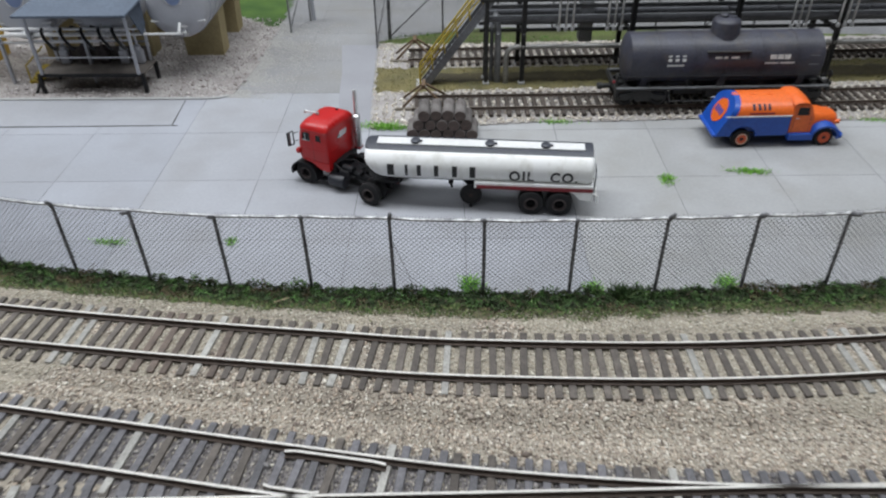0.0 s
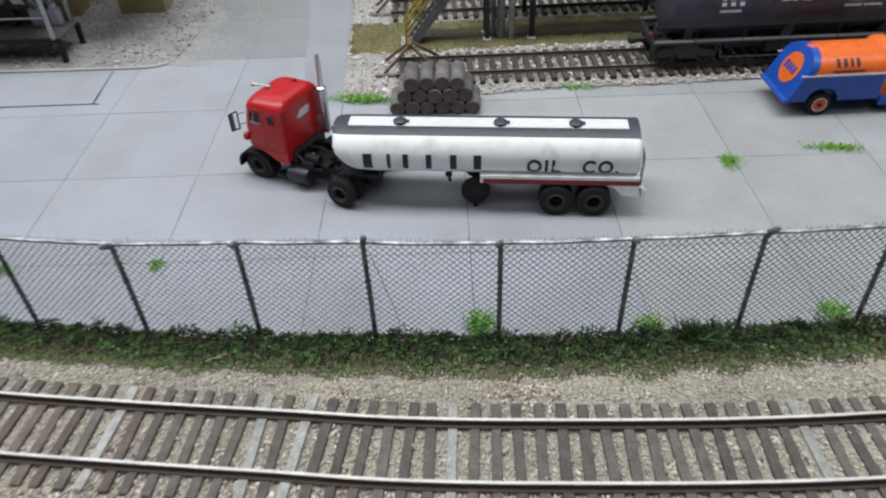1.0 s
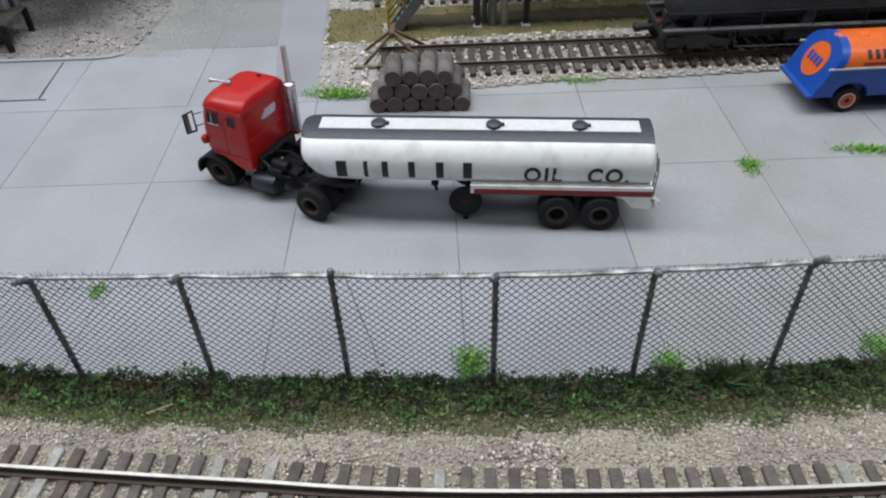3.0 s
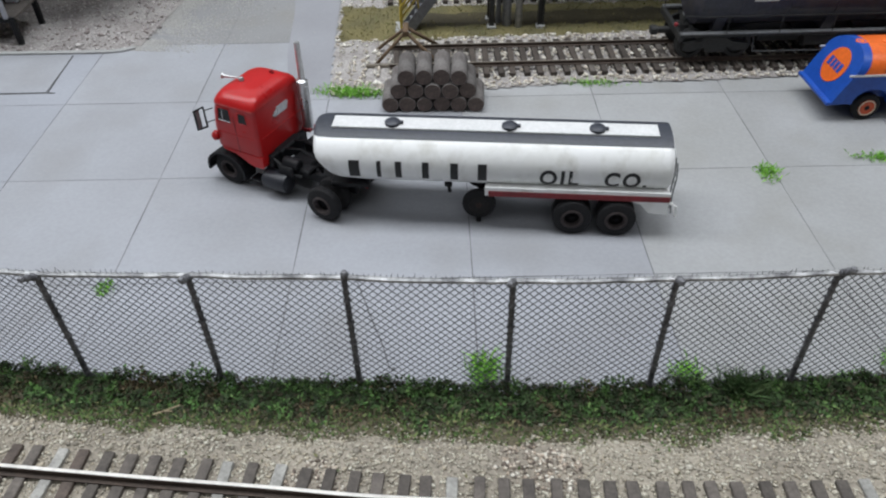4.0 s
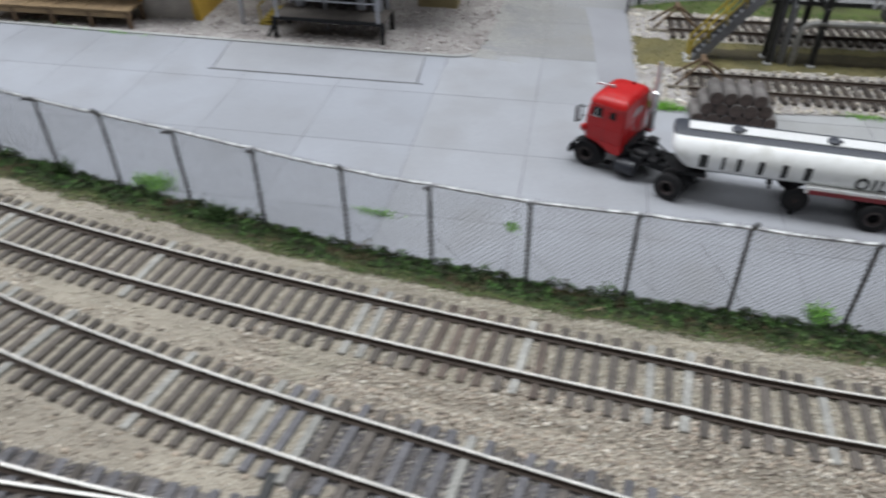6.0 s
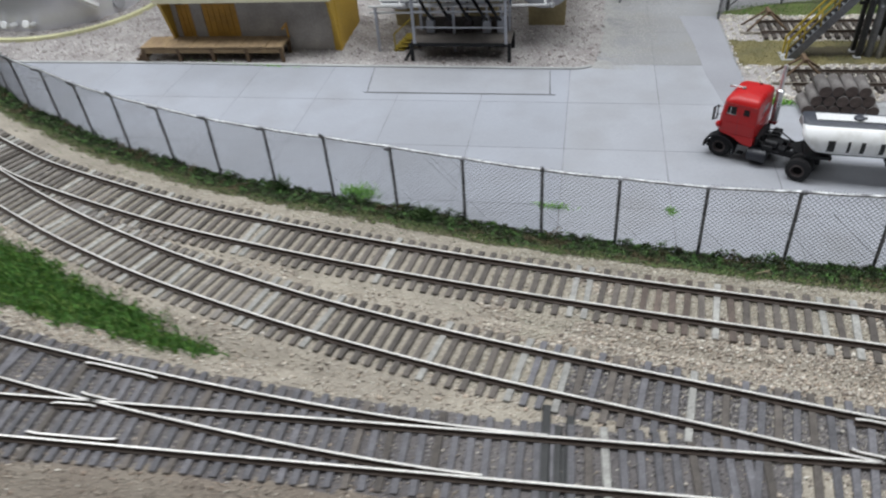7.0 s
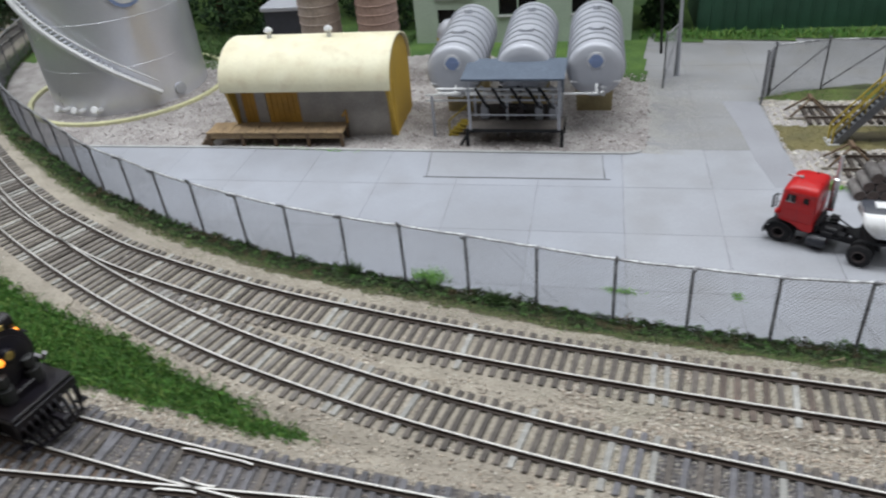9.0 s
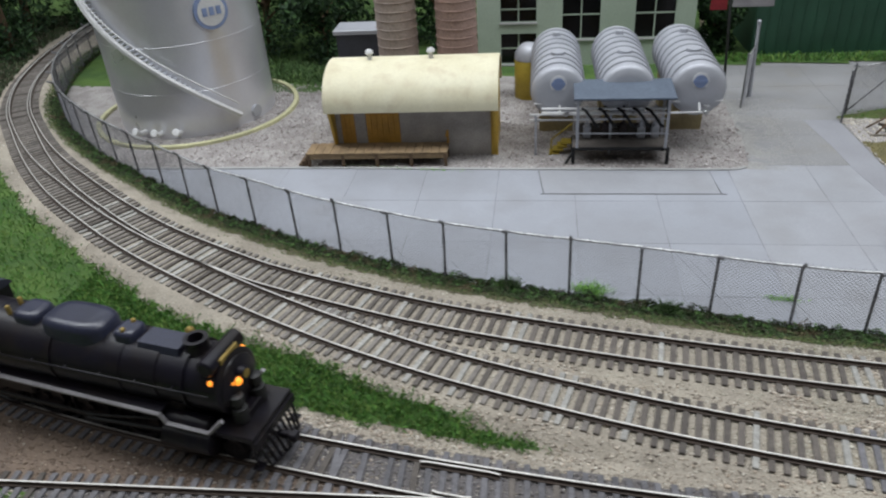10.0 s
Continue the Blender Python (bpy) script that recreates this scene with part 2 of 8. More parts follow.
CARGREY = mat("weathered_black_car_paint", (0.050, 0.052, 0.074), 0.45, colour2=(0.034, 0.034, 0.045), grain=900, blotch=70, amount=0.6, bump=0.1,
              dirt=(0.09, 0.075, 0.06), dirt_amount=0.4)
DECAL = mat("pale_decal", (0.62, 0.62, 0.60), 0.7, grain=900, blotch=200, amount=0.5, bump=0)
NAVY = mat("navy_lettering", (0.045, 0.02, 0.035), 0.6, grain=900, blotch=100, amount=0.3, bump=0)
RIMRUST = mat("rubbed_brown_rim", (0.058, 0.047, 0.046), 0.7, colour2=(0.045, 0.035, 0.035), grain=1100, blotch=240, amount=0.7, bump=0.1, gloss=0.3)
# black that stands for the shade inside the deep hub holes
HUB_HOLE_SHADE = mat("hub_hole_shade_black", (0.012, 0.012, 0.013), 0.9, grain=1100, blotch=200, amount=0.4, gloss=0.1)
HUB = mat("rusty_brown_hub", (0.052, 0.037, 0.034), 0.8, grain=1100, blotch=200, amount=0.6, bump=0.1, gloss=0.2)
CREAMRIM = mat("cream_rim_ring", (0.60, 0.50, 0.38), 0.6, grain=900, blotch=100, amount=0.3)
LOGEND = mat("log_end", (0.12, 0.09, 0.08), 0.9, grain=1400, blotch=400, amount=0.7, bump=0.4)
LOG = mat("grey_log_bark", (0.185, 0.172, 0.165), 0.9, colour2=(0.12, 0.105, 0.10), grain=1300, blotch=250, amount=0.8, bump=0.5, per_piece=0.2)
TIMBER = mat("brown_timber", (0.15, 0.095, 0.055), 0.85, grain=1300, blotch=200, amount=0.6, bump=0.3)
PLANK = mat("weathered_tan_planks", (0.30, 0.21, 0.115), 0.85, colour2=(0.22, 0.15, 0.085), grain=1300, blotch=150, amount=0.6, bump=0.3, per_piece=0.12)
YELLOW = mat("yellow_paint", (0.50, 0.37, 0.045), 0.55, grain=900, blotch=90, amount=0.4, bump=0.1)
OCHRE = mat("ochre_wall_paint", (0.52, 0.33, 0.045), 0.7, colour2=(0.42, 0.27, 0.04), grain=900, blotch=60, amount=0.4, bump=0.15)
DOORORANGE = mat("orange_ochre_door", (0.56, 0.30, 0.05), 0.7, grain=900, blotch=90, amount=0.4, bump=0.1)
CREAM = mat("cream_roof_paint", (0.75, 0.71, 0.53), 0.55, colour2=(0.66, 0.61, 0.43), grain=600, blotch=45, amount=0.5, bump=0.08,
            dirt=(0.42, 0.30, 0.19), dirt_amount=0.3, fine=0.25)
PALEYELLOW = mat("pale_yellow_kerb", (0.62, 0.60, 0.36), 0.75, grain=900, blotch=70, amount=0.4, bump=0.1)
DUSTYDECK = mat("dusty_grey_brown_deck", (0.15, 0.132, 0.118), 0.9, colour2=(0.10, 0.088, 0.08), grain=1100, blotch=90, amount=0.7, bump=0.3)
TANBLOCK = mat("tan_block", (0.42, 0.345, 0.185), 0.8, grain=900, blotch=70, amount=0.4, bump=0.15)
GREYWALL = mat("grey_beige_wall", (0.44, 0.405, 0.37), 0.8, grain=900, blotch=80, amount=0.4, bump=0.15)
SILVER = mat("silver_tank_paint", (0.76, 0.765, 0.81), 0.3, 0.5, colour2=(0.62, 0.625, 0.67), grain=500, blotch=16, amount=0.4, bump=0.01, fine=0.15)
PALEGREY = mat("pale_grey_tank_paint", (0.47, 0.48, 0.52), 0.42, 0.2, colour2=(0.38, 0.39, 0.43), grain=600, blotch=45, amount=0.4, bump=0.02, fine=0.2)
CANOPY = mat("blue_grey_canopy", (0.105, 0.132, 0.175), 0.75, colour2=(0.08, 0.102, 0.14), grain=800, blotch=60, amount=0.5, bump=0.1)
STEELGREY = mat("grey_steel", (0.24, 0.245, 0.255), 0.5, 0.4, grain=900, blotch=90, amount=0.6, bump=0.1)
RIMGREY = mat("dusty_black_rim", (0.028, 0.026, 0.026), 0.7, 0.0, gloss=0.2, grain=1100, blotch=200, amount=0.6, bump=0.1)
DARKSTEEL = mat("dark_steel", (0.040, 0.040, 0.040), 0.55, 0.3, grain=1100, blotch=120, amount=0.6, bump=0.15)
PIPE = mat("dull_pipe_grey", (0.21, 0.215, 0.235), 0.45, 0.4, grain=900, blotch=80, amount=0.5, bump=0.08)
PIPEBRIGHT = mat("bright_pipe", (0.60, 0.60, 0.61), 0.35, 0.8, grain=900, blotch=80, amount=0.4, bump=0.05)
PIPEDULL = mat("dull_bright_pipe", (0.36, 0.355, 0.34), 0.45, 0.6, grain=900, blotch=80, amount=0.5, bump=0.05)
WHITE = mat("white_paint", (0.76, 0.76, 0.76), 0.5, grain=900, blotch=100, amount=0.25, bump=0.05)
LOGO = mat("blue_white_badge", (0.26, 0.34, 0.56), 0.4, grain=900, blotch=200, amount=0.2, bump=0)
BRICK = mat("grey_brown_brick", (0.30, 0.235, 0.20), 0.9, colour2=(0.37, 0.31, 0.275), grain=900, blotch=40, amount=0.6, bump=0.3)
PINKBRICK = mat("pinkish_brick", (0.40, 0.275, 0.235), 0.9, colour2=(0.31, 0.215, 0.185), grain=900, blotch=40, amount=0.6, bump=0.3)
MINT = mat("mint_stucco", (0.42, 0.50, 0.41), 0.8, colour2=(0.36, 0.43, 0.35), grain=900, blotch=40, amount=0.4, bump=0.1)
DARKGREEN = mat("dark_green_siding", (0.025, 0.085, 0.05), 0.6, grain=700, blotch=50, amount=0.4, bump=0.1)
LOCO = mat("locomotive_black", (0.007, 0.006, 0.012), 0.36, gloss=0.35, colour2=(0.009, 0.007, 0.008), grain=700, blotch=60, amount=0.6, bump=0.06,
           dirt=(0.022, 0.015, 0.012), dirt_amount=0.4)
# bluish highlight on the locomotive's black upper parts, put into the colour
LOCO_TOP_SHEEN = mat("locomotive_black_top_sheen", (0.028, 0.031, 0.056), 0.32, grain=700, blotch=60, amount=0.5, bump=0.06)
HANDRAIL = mat("pale_walkway_edge", (0.40, 0.38, 0.40), 0.5, 0.3, grain=700, blotch=60, amount=0.4)
BRASS = mat("brass_bell", (0.42, 0.30, 0.09), 0.4, 0.6, grain=700, blotch=60, amount=0.3)
TWIG = mat("pale_twig", (0.42, 0.34, 0.22), 0.9, grain=1500, blotch=200, amount=0.5)
ROOMWALL = mat("hall_wall_paint", (0.24, 0.24, 0.24), 0.9, grain=60, blotch=3, amount=0.2, bump=0.05, depth=0.002)
GLOW = bpy.data.materials.new("amber_lamp_glow")
GLOW.use_nodes = True
GLOW.node_tree.nodes["Principled BSDF"].inputs["Base Color"].default_value = (0.9, 0.35, 0.04, 1)
GLOW.node_tree.nodes["Principled BSDF"].inputs["Emission Color"].default_value = (1.0, 0.30, 0.03, 1)
GLOW.node_tree.nodes["Principled BSDF"].inputs["Emission Strength"].default_value = 1.6


# ---- mesh building, in millimetres ----
class Shape:
    def __init__(self):
        self.v, self.f, self.s, self.m = [], [], [], []
        self.mi = 0

    def add(self, verts, faces, smooth=False):
        o = len(self.v)
        self.v += [tuple(p) for p in verts]
        self.f += [tuple(i + o for i in f) for f in faces]
        self.s += [smooth] * len(faces)
        self.m += [self.mi] * len(faces)
        return self

    def box(self, x0, x1, y0, y1, z0, z1, b=0.0, turn=None):
        if b <= 0:
            vs = [Vector((x, y, z)) for z in (z0, z1) for y in (y0, y1) for x in (x0, x1)]
            fs = [(0, 2, 3, 1), (4, 5, 7, 6), (0, 1, 5, 4), (2, 6, 7, 3), (0, 4, 6, 2), (1, 3, 7, 5)]
        else:
            c = Vector(((x0 + x1) / 2, (y0 + y1) / 2, (z0 + z1) / 2))
            h = Vector((x1 - x0, y1 - y0, z1 - z0)) / 2
            b = min(b, *(0.45 * k * 2 for k in h))
            vs, ids = [], {}
            for sx in (-1, 1):
                for sy in (-1, 1):
                    for sz in (-1, 1):
                        for a in range(3):
                            q = [sx * h.x, sy * h.y, sz * h.z]
                            for k in range(3):
                                if k != a:
                                    q[k] -= (sx, sy, sz)[k] * b
                            ids[sx, sy, sz, a] = len(vs)
                            vs.append(c + Vector(q))
            fs = []
            for a in range(3):
                o1, o2 = (a + 1) % 3, (a + 2) % 3
                for s in (-1, 1):
                    ring = []
                    for p, q in ((-1, -1), (1, -1), (1, 1), (-1, 1)):
                        k = [0, 0, 0]
                        k[a], k[o1], k[o2] = s, p, q
                        ring.append(ids[(*k, a)])
                    fs.append(tuple(ring if s > 0 else ring[::-1]))
                for p in (-1, 1):
                    for q in (-1, 1):
                        k0, k1 = [0, 0, 0], [0, 0, 0]
                        k0[a], k1[a] = -1, 1
                        k0[o1] = k1[o1] = p
                        k0[o2] = k1[o2] = q
                        r = (ids[(*k0, o1)], ids[(*k1, o1)], ids[(*k1, o2)], ids[(*k0, o2)])
                        fs.append(r if p * q > 0 else r[::-1])
            for sx in (-1, 1):
                for sy in (-1, 1):
                    for sz in (-1, 1):
                        r = tuple(ids[sx, sy, sz, a] for a in range(3))
                        fs.append(r if sx * sy * sz > 0 else r[::-1])
        if turn is not None:
            vs = [turn @ p for p in vs]
        return self.add(vs, fs)

    def loft(self, rings, smooth=True, cap=True, closed=True):
        n = len(rings[0])
        vs = [p for r in rings for p in r]
        fs = []
        for i in range(len(rings) - 1):
            for j in range(n if closed else n - 1):
                k = (j + 1) % n
                fs.append((i * n + j, i * n + k, (i + 1) * n + k, (i + 1) * n + j))
        o = len(self.v)
        self.add(vs, fs, smooth)
        if cap:
            base = [rings[0][::-1], rings[-1]]
            for r in base:
                self.add(r, [tuple(range(n))], False)
        return self

    def cyl(self, p0, p1, r0, r1=None, seg=16, cap=True, smooth=True):
        p0, p1 = Vector(p0), Vector(p1)
        d = (p1 - p0).normalized()
        a = d.orthogonal().normalized()
        b = d.cross(a)
        r1 = r0 if r1 is None else r1
        rings = [[p + r * (math.cos(2 * math.pi * i / seg) * a + math.sin(2 * math.pi * i / seg) * b) for i in range(seg)] for p, r in ((p0, r0), (p1, r1))]
        return self.loft(rings, smooth, cap)

    def lathe(self, origin, axis, profile, seg=24, smooth=True, cap=True):
        """profile: (distance along the axis, radius)."""
        o, d = Vector(origin), Vector(axis).normalized()
        a = d.orthogonal().normalized()
        b = d.cross(a)
        rings = [[o + t * d + r * (math.cos(2 * math.pi * i / seg) * a + math.sin(2 * math.pi * i / seg) * b) for i in range(seg)] for t, r in profile]
        return self.loft(rings, smooth, cap)

    def tube(self, pts, r, seg=8, smooth=True):
        pts = [Vector(p) for p in pts]
        rings, ref = [], None
        for i, p in enumerate(pts):
            d = ((pts[i + 1] - p).normalized() if i < len(pts) - 1 else Vector()) + ((p - pts[i - 1]).normalized() if i else Vector())
            d.normalize()
            a = d.orthogonal().normalized() if ref is None else (ref - ref.dot(d) * d).normalized()
            ref = a
            b = d.cross(a)
            rings.append([p + r * (math.cos(2 * math.pi * k / seg) * a + math.sin(2 * math.pi * k / seg) * b) for k in range(seg)])
        return self.loft(rings, smooth)

    def prism(self, poly, axis, a0, a1, smooth=False):
        """A flat outline pushed along an axis: 'x' takes (y, z), 'y' (x, z), 'z' (x, y)."""
        put = {"x": lambda p, a: (a, p[0], p[1]), "y": lambda p, a: (p[0], a, p[1]), "z": lambda p, a: (p[0], p[1], a)}[axis]
        return self.loft([[put(p, a0) for p in poly], [put(p, a1) for p in poly]], smooth)

    def ball(self, c, r, seg=12, rows=7, sz=1.0):
        prof = [(-r * sz * math.cos(math.pi * (i + 0.02) / (rows - 0.96)), r * math.sin(math.pi * (i + 0.02) / (rows - 0.96))) for i in range(rows)]
        return self.lathe(c, (0, 0, 1), prof, seg)

    def mesh(self, name, mats):
        me = bpy.data.meshes.new(name)
        me.from_pydata([(x * MM, y * MM, z * MM) for x, y, z in self.v], [], self.f)
        for m in mats:
            me.materials.append(m)
        me.polygons.foreach_set("use_smooth", self.s)
        me.polygons.foreach_set("material_index", self.m)
        bm = bmesh.new()
        bm.from_mesh(me)
        bmesh.ops.remove_doubles(bm, verts=bm.verts, dist=1e-7)
        bmesh.ops.recalc_face_normals(bm, faces=bm.faces)
        for e in bm.edges:
            if len(e.link_faces) == 2 and e.calc_face_angle(0) > 0.7:
                e.smooth = False
        bm.to_mesh(me)
        bm.free()
        me.update()
        return me


def part(name, shape, material, parent=None, label="", loc=(0, 0, 0), rz=0.0):
    """Links a shape as one mesh object under a thing or a part."""
    mats = material if isinstance(material, (list, tuple)) else [material]
    ob = new(name, shape.mesh(name, mats) if isinstance(shape, Shape) else shape)
    ob.parent = parent
    ob.location = [v * MM for v in loc]
    ob.rotation_euler = (0, 0, radians(rz))
    return tagged(ob, label)


def thing(name, label, category, at=(0, 0, 0), rz=0.0, group="", kind=""):
    ob = new(name)
    ob.empty_display_size = 0.01
    ob.location = [v * MM for v in at]
    ob.rotation_euler = (0, 0, radians(rz))
    return tagged(ob, label, category, group, kind)


def single(name, shape, material, label, category, at=(0, 0, 0), rz=0.0, group="", kind=""):
    return tagged(part(name, shape, material, None, "", at, rz), label, category, group, kind)


def loose(name, verts, faces, material, label, category, at=(0, 0, 0)):
    """Uncountable small pieces joined in one mesh, from arrays in millimetres."""
    me = bpy.data.meshes.new(name)
    verts, faces = np.asarray(verts, dtype=np.float32) * MM, np.asarray(faces, dtype=np.int32)
    k = faces.shape[1]
    me.vertices.add(len(verts))
    me.vertices.foreach_set("co", verts.ravel())
    me.loops.add(faces.size)
    me.loops.foreach_set("vertex_index", faces.ravel())
    me.polygons.add(len(faces))
    me.polygons.foreach_set("loop_start", np.arange(0, faces.size, k, dtype=np.int32))
    me.update(calc_edges=True)
    me.validate()
    me.materials.append(material)
    ob = new(name, me)
    return tagged(ob, label, category, kind="stuff")


def spline(points, step=2.0):
    """A smooth line through plan points, as equally spaced points with tangents."""
    p = [np.array(q, float) for q in points]
    p = [2 * p[0] - p[1]] + p + [2 * p[-1] - p[-2]]
    out = []
    for i in range(1, len(p) - 2):
        for t in np.linspace(0, 1, 24, endpoint=False):
            a, b, c, d = p[i - 1], p[i], p[i + 1], p[i + 2]
            out.append(0.5 * (2 * b + (c - a) * t + (2 * a - 5 * b + 4 * c - d) * t * t + (3 * b - a - 3 * c + d) * t ** 3))
    out.append(p[-2])
    out = np.array(out)
    s = np.r_[0, np.cumsum(np.hypot(*np.diff(out, axis=0).T))]
    q = np.linspace(0, s[-1], max(2, int(s[-1] / step) + 1))
    xy = np.c_[np.interp(q, s, out[:, 0]), np.interp(q, s, out[:, 1])]
    tan = np.gradient(xy, axis=0)
    tan /= np.hypot(*tan.T)[:, None]
    return xy, tan


def offset(xy, tan, d):
    return xy + d * np.c_[-tan[:, 1], tan[:, 0]]


def near(xy, line):
    """Distance of plan points from a line given as points."""
    best = np.full(len(xy), 1e9)
    for i in range(0, len(line), 40):
        seg = line[i:i + 40]
        best = np.minimum(best, np.sqrt(((xy[:, None, :] - seg[None, :, :]) ** 2).sum(-1)).min(1))
    return best


def interp_line(line, x):
    o = np.argsort(line[:, 0])
    return np.interp(x, line[o, 0], line[o, 1])


def inside(xy, poly):
    x, y = xy[:, 0], xy[:, 1]
    r = np.zeros(len(xy), bool)
    j = len(poly) - 1
    for i in range(len(poly)):
        (xi, yi), (xj, yj) = poly[i], poly[j]
        r ^= ((yi > y) != (yj > y)) & (x < (xj - xi) * (y - yi) / (yj - yi + 1e-12) + xi)
        j = i
    return r
# ---- plan lines, in millimetres ----
ROAD_Z = -3.0
GAUGE, TIE_TOP, RAIL_H = 16.6, 4.1, 2.1
A_FAR = [(-868, 690.0), (-850, 625.0), (-826, 555.0), (-793, 487.0), (-750, 428.0), (-700, 379.0), (-652, 339.5), (-602, 306.5), (-550, 275.0), (-500, 249.2), (-452, 230.0), (-409, 216.0), (-331, 200.2), (-268, 193.1), (-214, 189.4), (-165, 187.6), (-120, 186.9), (-86, 186.9), (-45, 187.4), (-8, 188.3), (67, 195.2), (137, 207.0), (200, 220.0), (300, 246.0)]
B_NEAR = [(-885, 686.0), (-867, 619.0), (-842, 547.0), (-808, 477.0), (-763, 414.5), (-710, 361.5), (-659, 315.5), (-610, 278.0), (-556, 244.5), (-511, 220.0), (-468, 200.5), (-420, 181.0), (-372, 164.4), (-335, 154.0), (-302, 146.2), (-246, 136.3), (-198, 130.5), (-156, 127.1), (-100, 124.4), (-55, 122.3), (0, 120.4), (50, 121.6), (100, 125.5), (150, 132.1), (300, 153.8)]
C_FAR = [(-700, 172), (-600, 144), (-520, 125), (-450, 113.5), (-386, 107.6), (-328, 104.6), (-278, 103.2), (-232, 103), (-191, 104.2), (-153, 107.2), (-100, 114.2), (-56, 120.5)]
D_FAR = [(-700, 28.5), (-300, 85.5), (-100, 114), (75, 139), (300, 171.4)]


def rail_line(points, side):
    xy, tan = spline(points, 2.0)
    return spline(offset(xy, tan, side)[::10], 2.0)


LINE_A, LINE_B = rail_line(A_FAR, -GAUGE / 2), rail_line(B_NEAR, GAUGE / 2)
LINE_C, LINE_D = rail_line(C_FAR, -GAUGE / 2), rail_line(D_FAR, -GAUGE / 2)
LINE_E = spline([(-54, 383), (50, 397), (160, 412.5), (330, 440)], 2.0)
LINE_F = spline([(-68, 453.5), (0, 463.6), (160, 488), (330, 514)], 2.0)
FENCE_LINE, FENCE_TAN = spline([(-826, 690), (-812, 620), (-790, 550), (-760, 488), (-724, 436), (-676, 390), (-609, 344), (-538, 305.5), (-490, 280), (-454, 267.5), (-421, 255), (-391, 246.3), (-358, 238.6), (-327, 232.3), (-294, 228.2),
                                (-262, 225.3), (-229, 222.6), (-196, 219.3), (-161.5, 216.2), (-130.6, 215.8), (-97.8, 215.4), (-65.8, 216.7), (-34, 218.9),
                                (-0.5, 221), (31.5, 224.6), (63.5, 229.4), (95.8, 234.6), (127.6, 239.6), (165, 248), (230, 268), (300, 292)], 1.0)
SLAB_ANGLE = radians(7.0)
EU, EV = np.array((math.cos(SLAB_ANGLE), math.sin(SLAB_ANGLE))), np.array((-math.sin(SLAB_ANGLE), math.cos(SLAB_ANGLE)))
PATCH_GRASS = [(-900, 520), (-800, 420), (-730, 352), (-672, 306), (-613, 262), (-557, 229), (-508, 200), (-470, 181), (-440, 170), (-392, 158), (-369, 153), (-343, 143), (-305, 134), (-278, 124.5), (-256, 120), (-281, 116), (-315, 119.5), (-343, 121.5),
               (-425, 127), (-520, 141), (-600, 160), (-700, 190), (-900, 235)]
TRACKS = [LINE_A[0], LINE_B[0], LINE_C[0], LINE_D[0]]
rng = np.random.default_rng(7)


def wobble(xy, scale, seed=0.0):
    """Smooth noise from a few crossed waves, about -1 to 1."""
    x, y = xy[:, 0] / scale, xy[:, 1] / scale
    s = seed
    return (np.sin(x * 1.7 + 1.3 * np.sin(y * 1.1 + s) + s) + np.sin(y * 2.1 + 1.7 * np.sin(x * 0.9 + 2 * s) + 2 * s)
            + np.sin((x + y) * 1.3 + 2.1 * np.sin((x - y) * 0.7 + s))) / 3


def bed_height(xy):
    d = np.minimum.reduce([near(xy, t[::2]) for t in TRACKS])
    k = np.clip((d - 17.0) / 10.0, 0, 1)
    h = 3.0 * (1 - k * k * (3 - 2 * k)) + 0.35 * wobble(xy, 9, 1.0) * (d > 15) + 0.3 * wobble(xy, 31, 4.0)
    f = interp_line(FENCE_LINE, xy[:, 0])
    v = np.clip((f - xy[:, 1]) / 12.0, 0, 1)
    h = h * v + (-1.6) * (1 - v)
    g = inside(xy, PATCH_GRASS)
    h = np.where(g, h + 0.5, h)
    return np.where(xy[:, 1] > f + 1.0, -6.0, h)


def slate_zone(xy):
    """Dark oily ballast inside the front switch and along the middle of the side track."""
    w = 2.5 * wobble(xy, 6, 3.0)
    cd = (np.minimum(near(xy, LINE_C[0][::3]), near(xy, LINE_D[0][::3])) < 14.5 + w) & (xy[:, 0] < -70 + 4 * w)
    b = (near(xy, LINE_B[0][::3]) < 13 + w) & (xy[:, 0] > -140) & (xy[:, 0] < 110)
    return cd | b


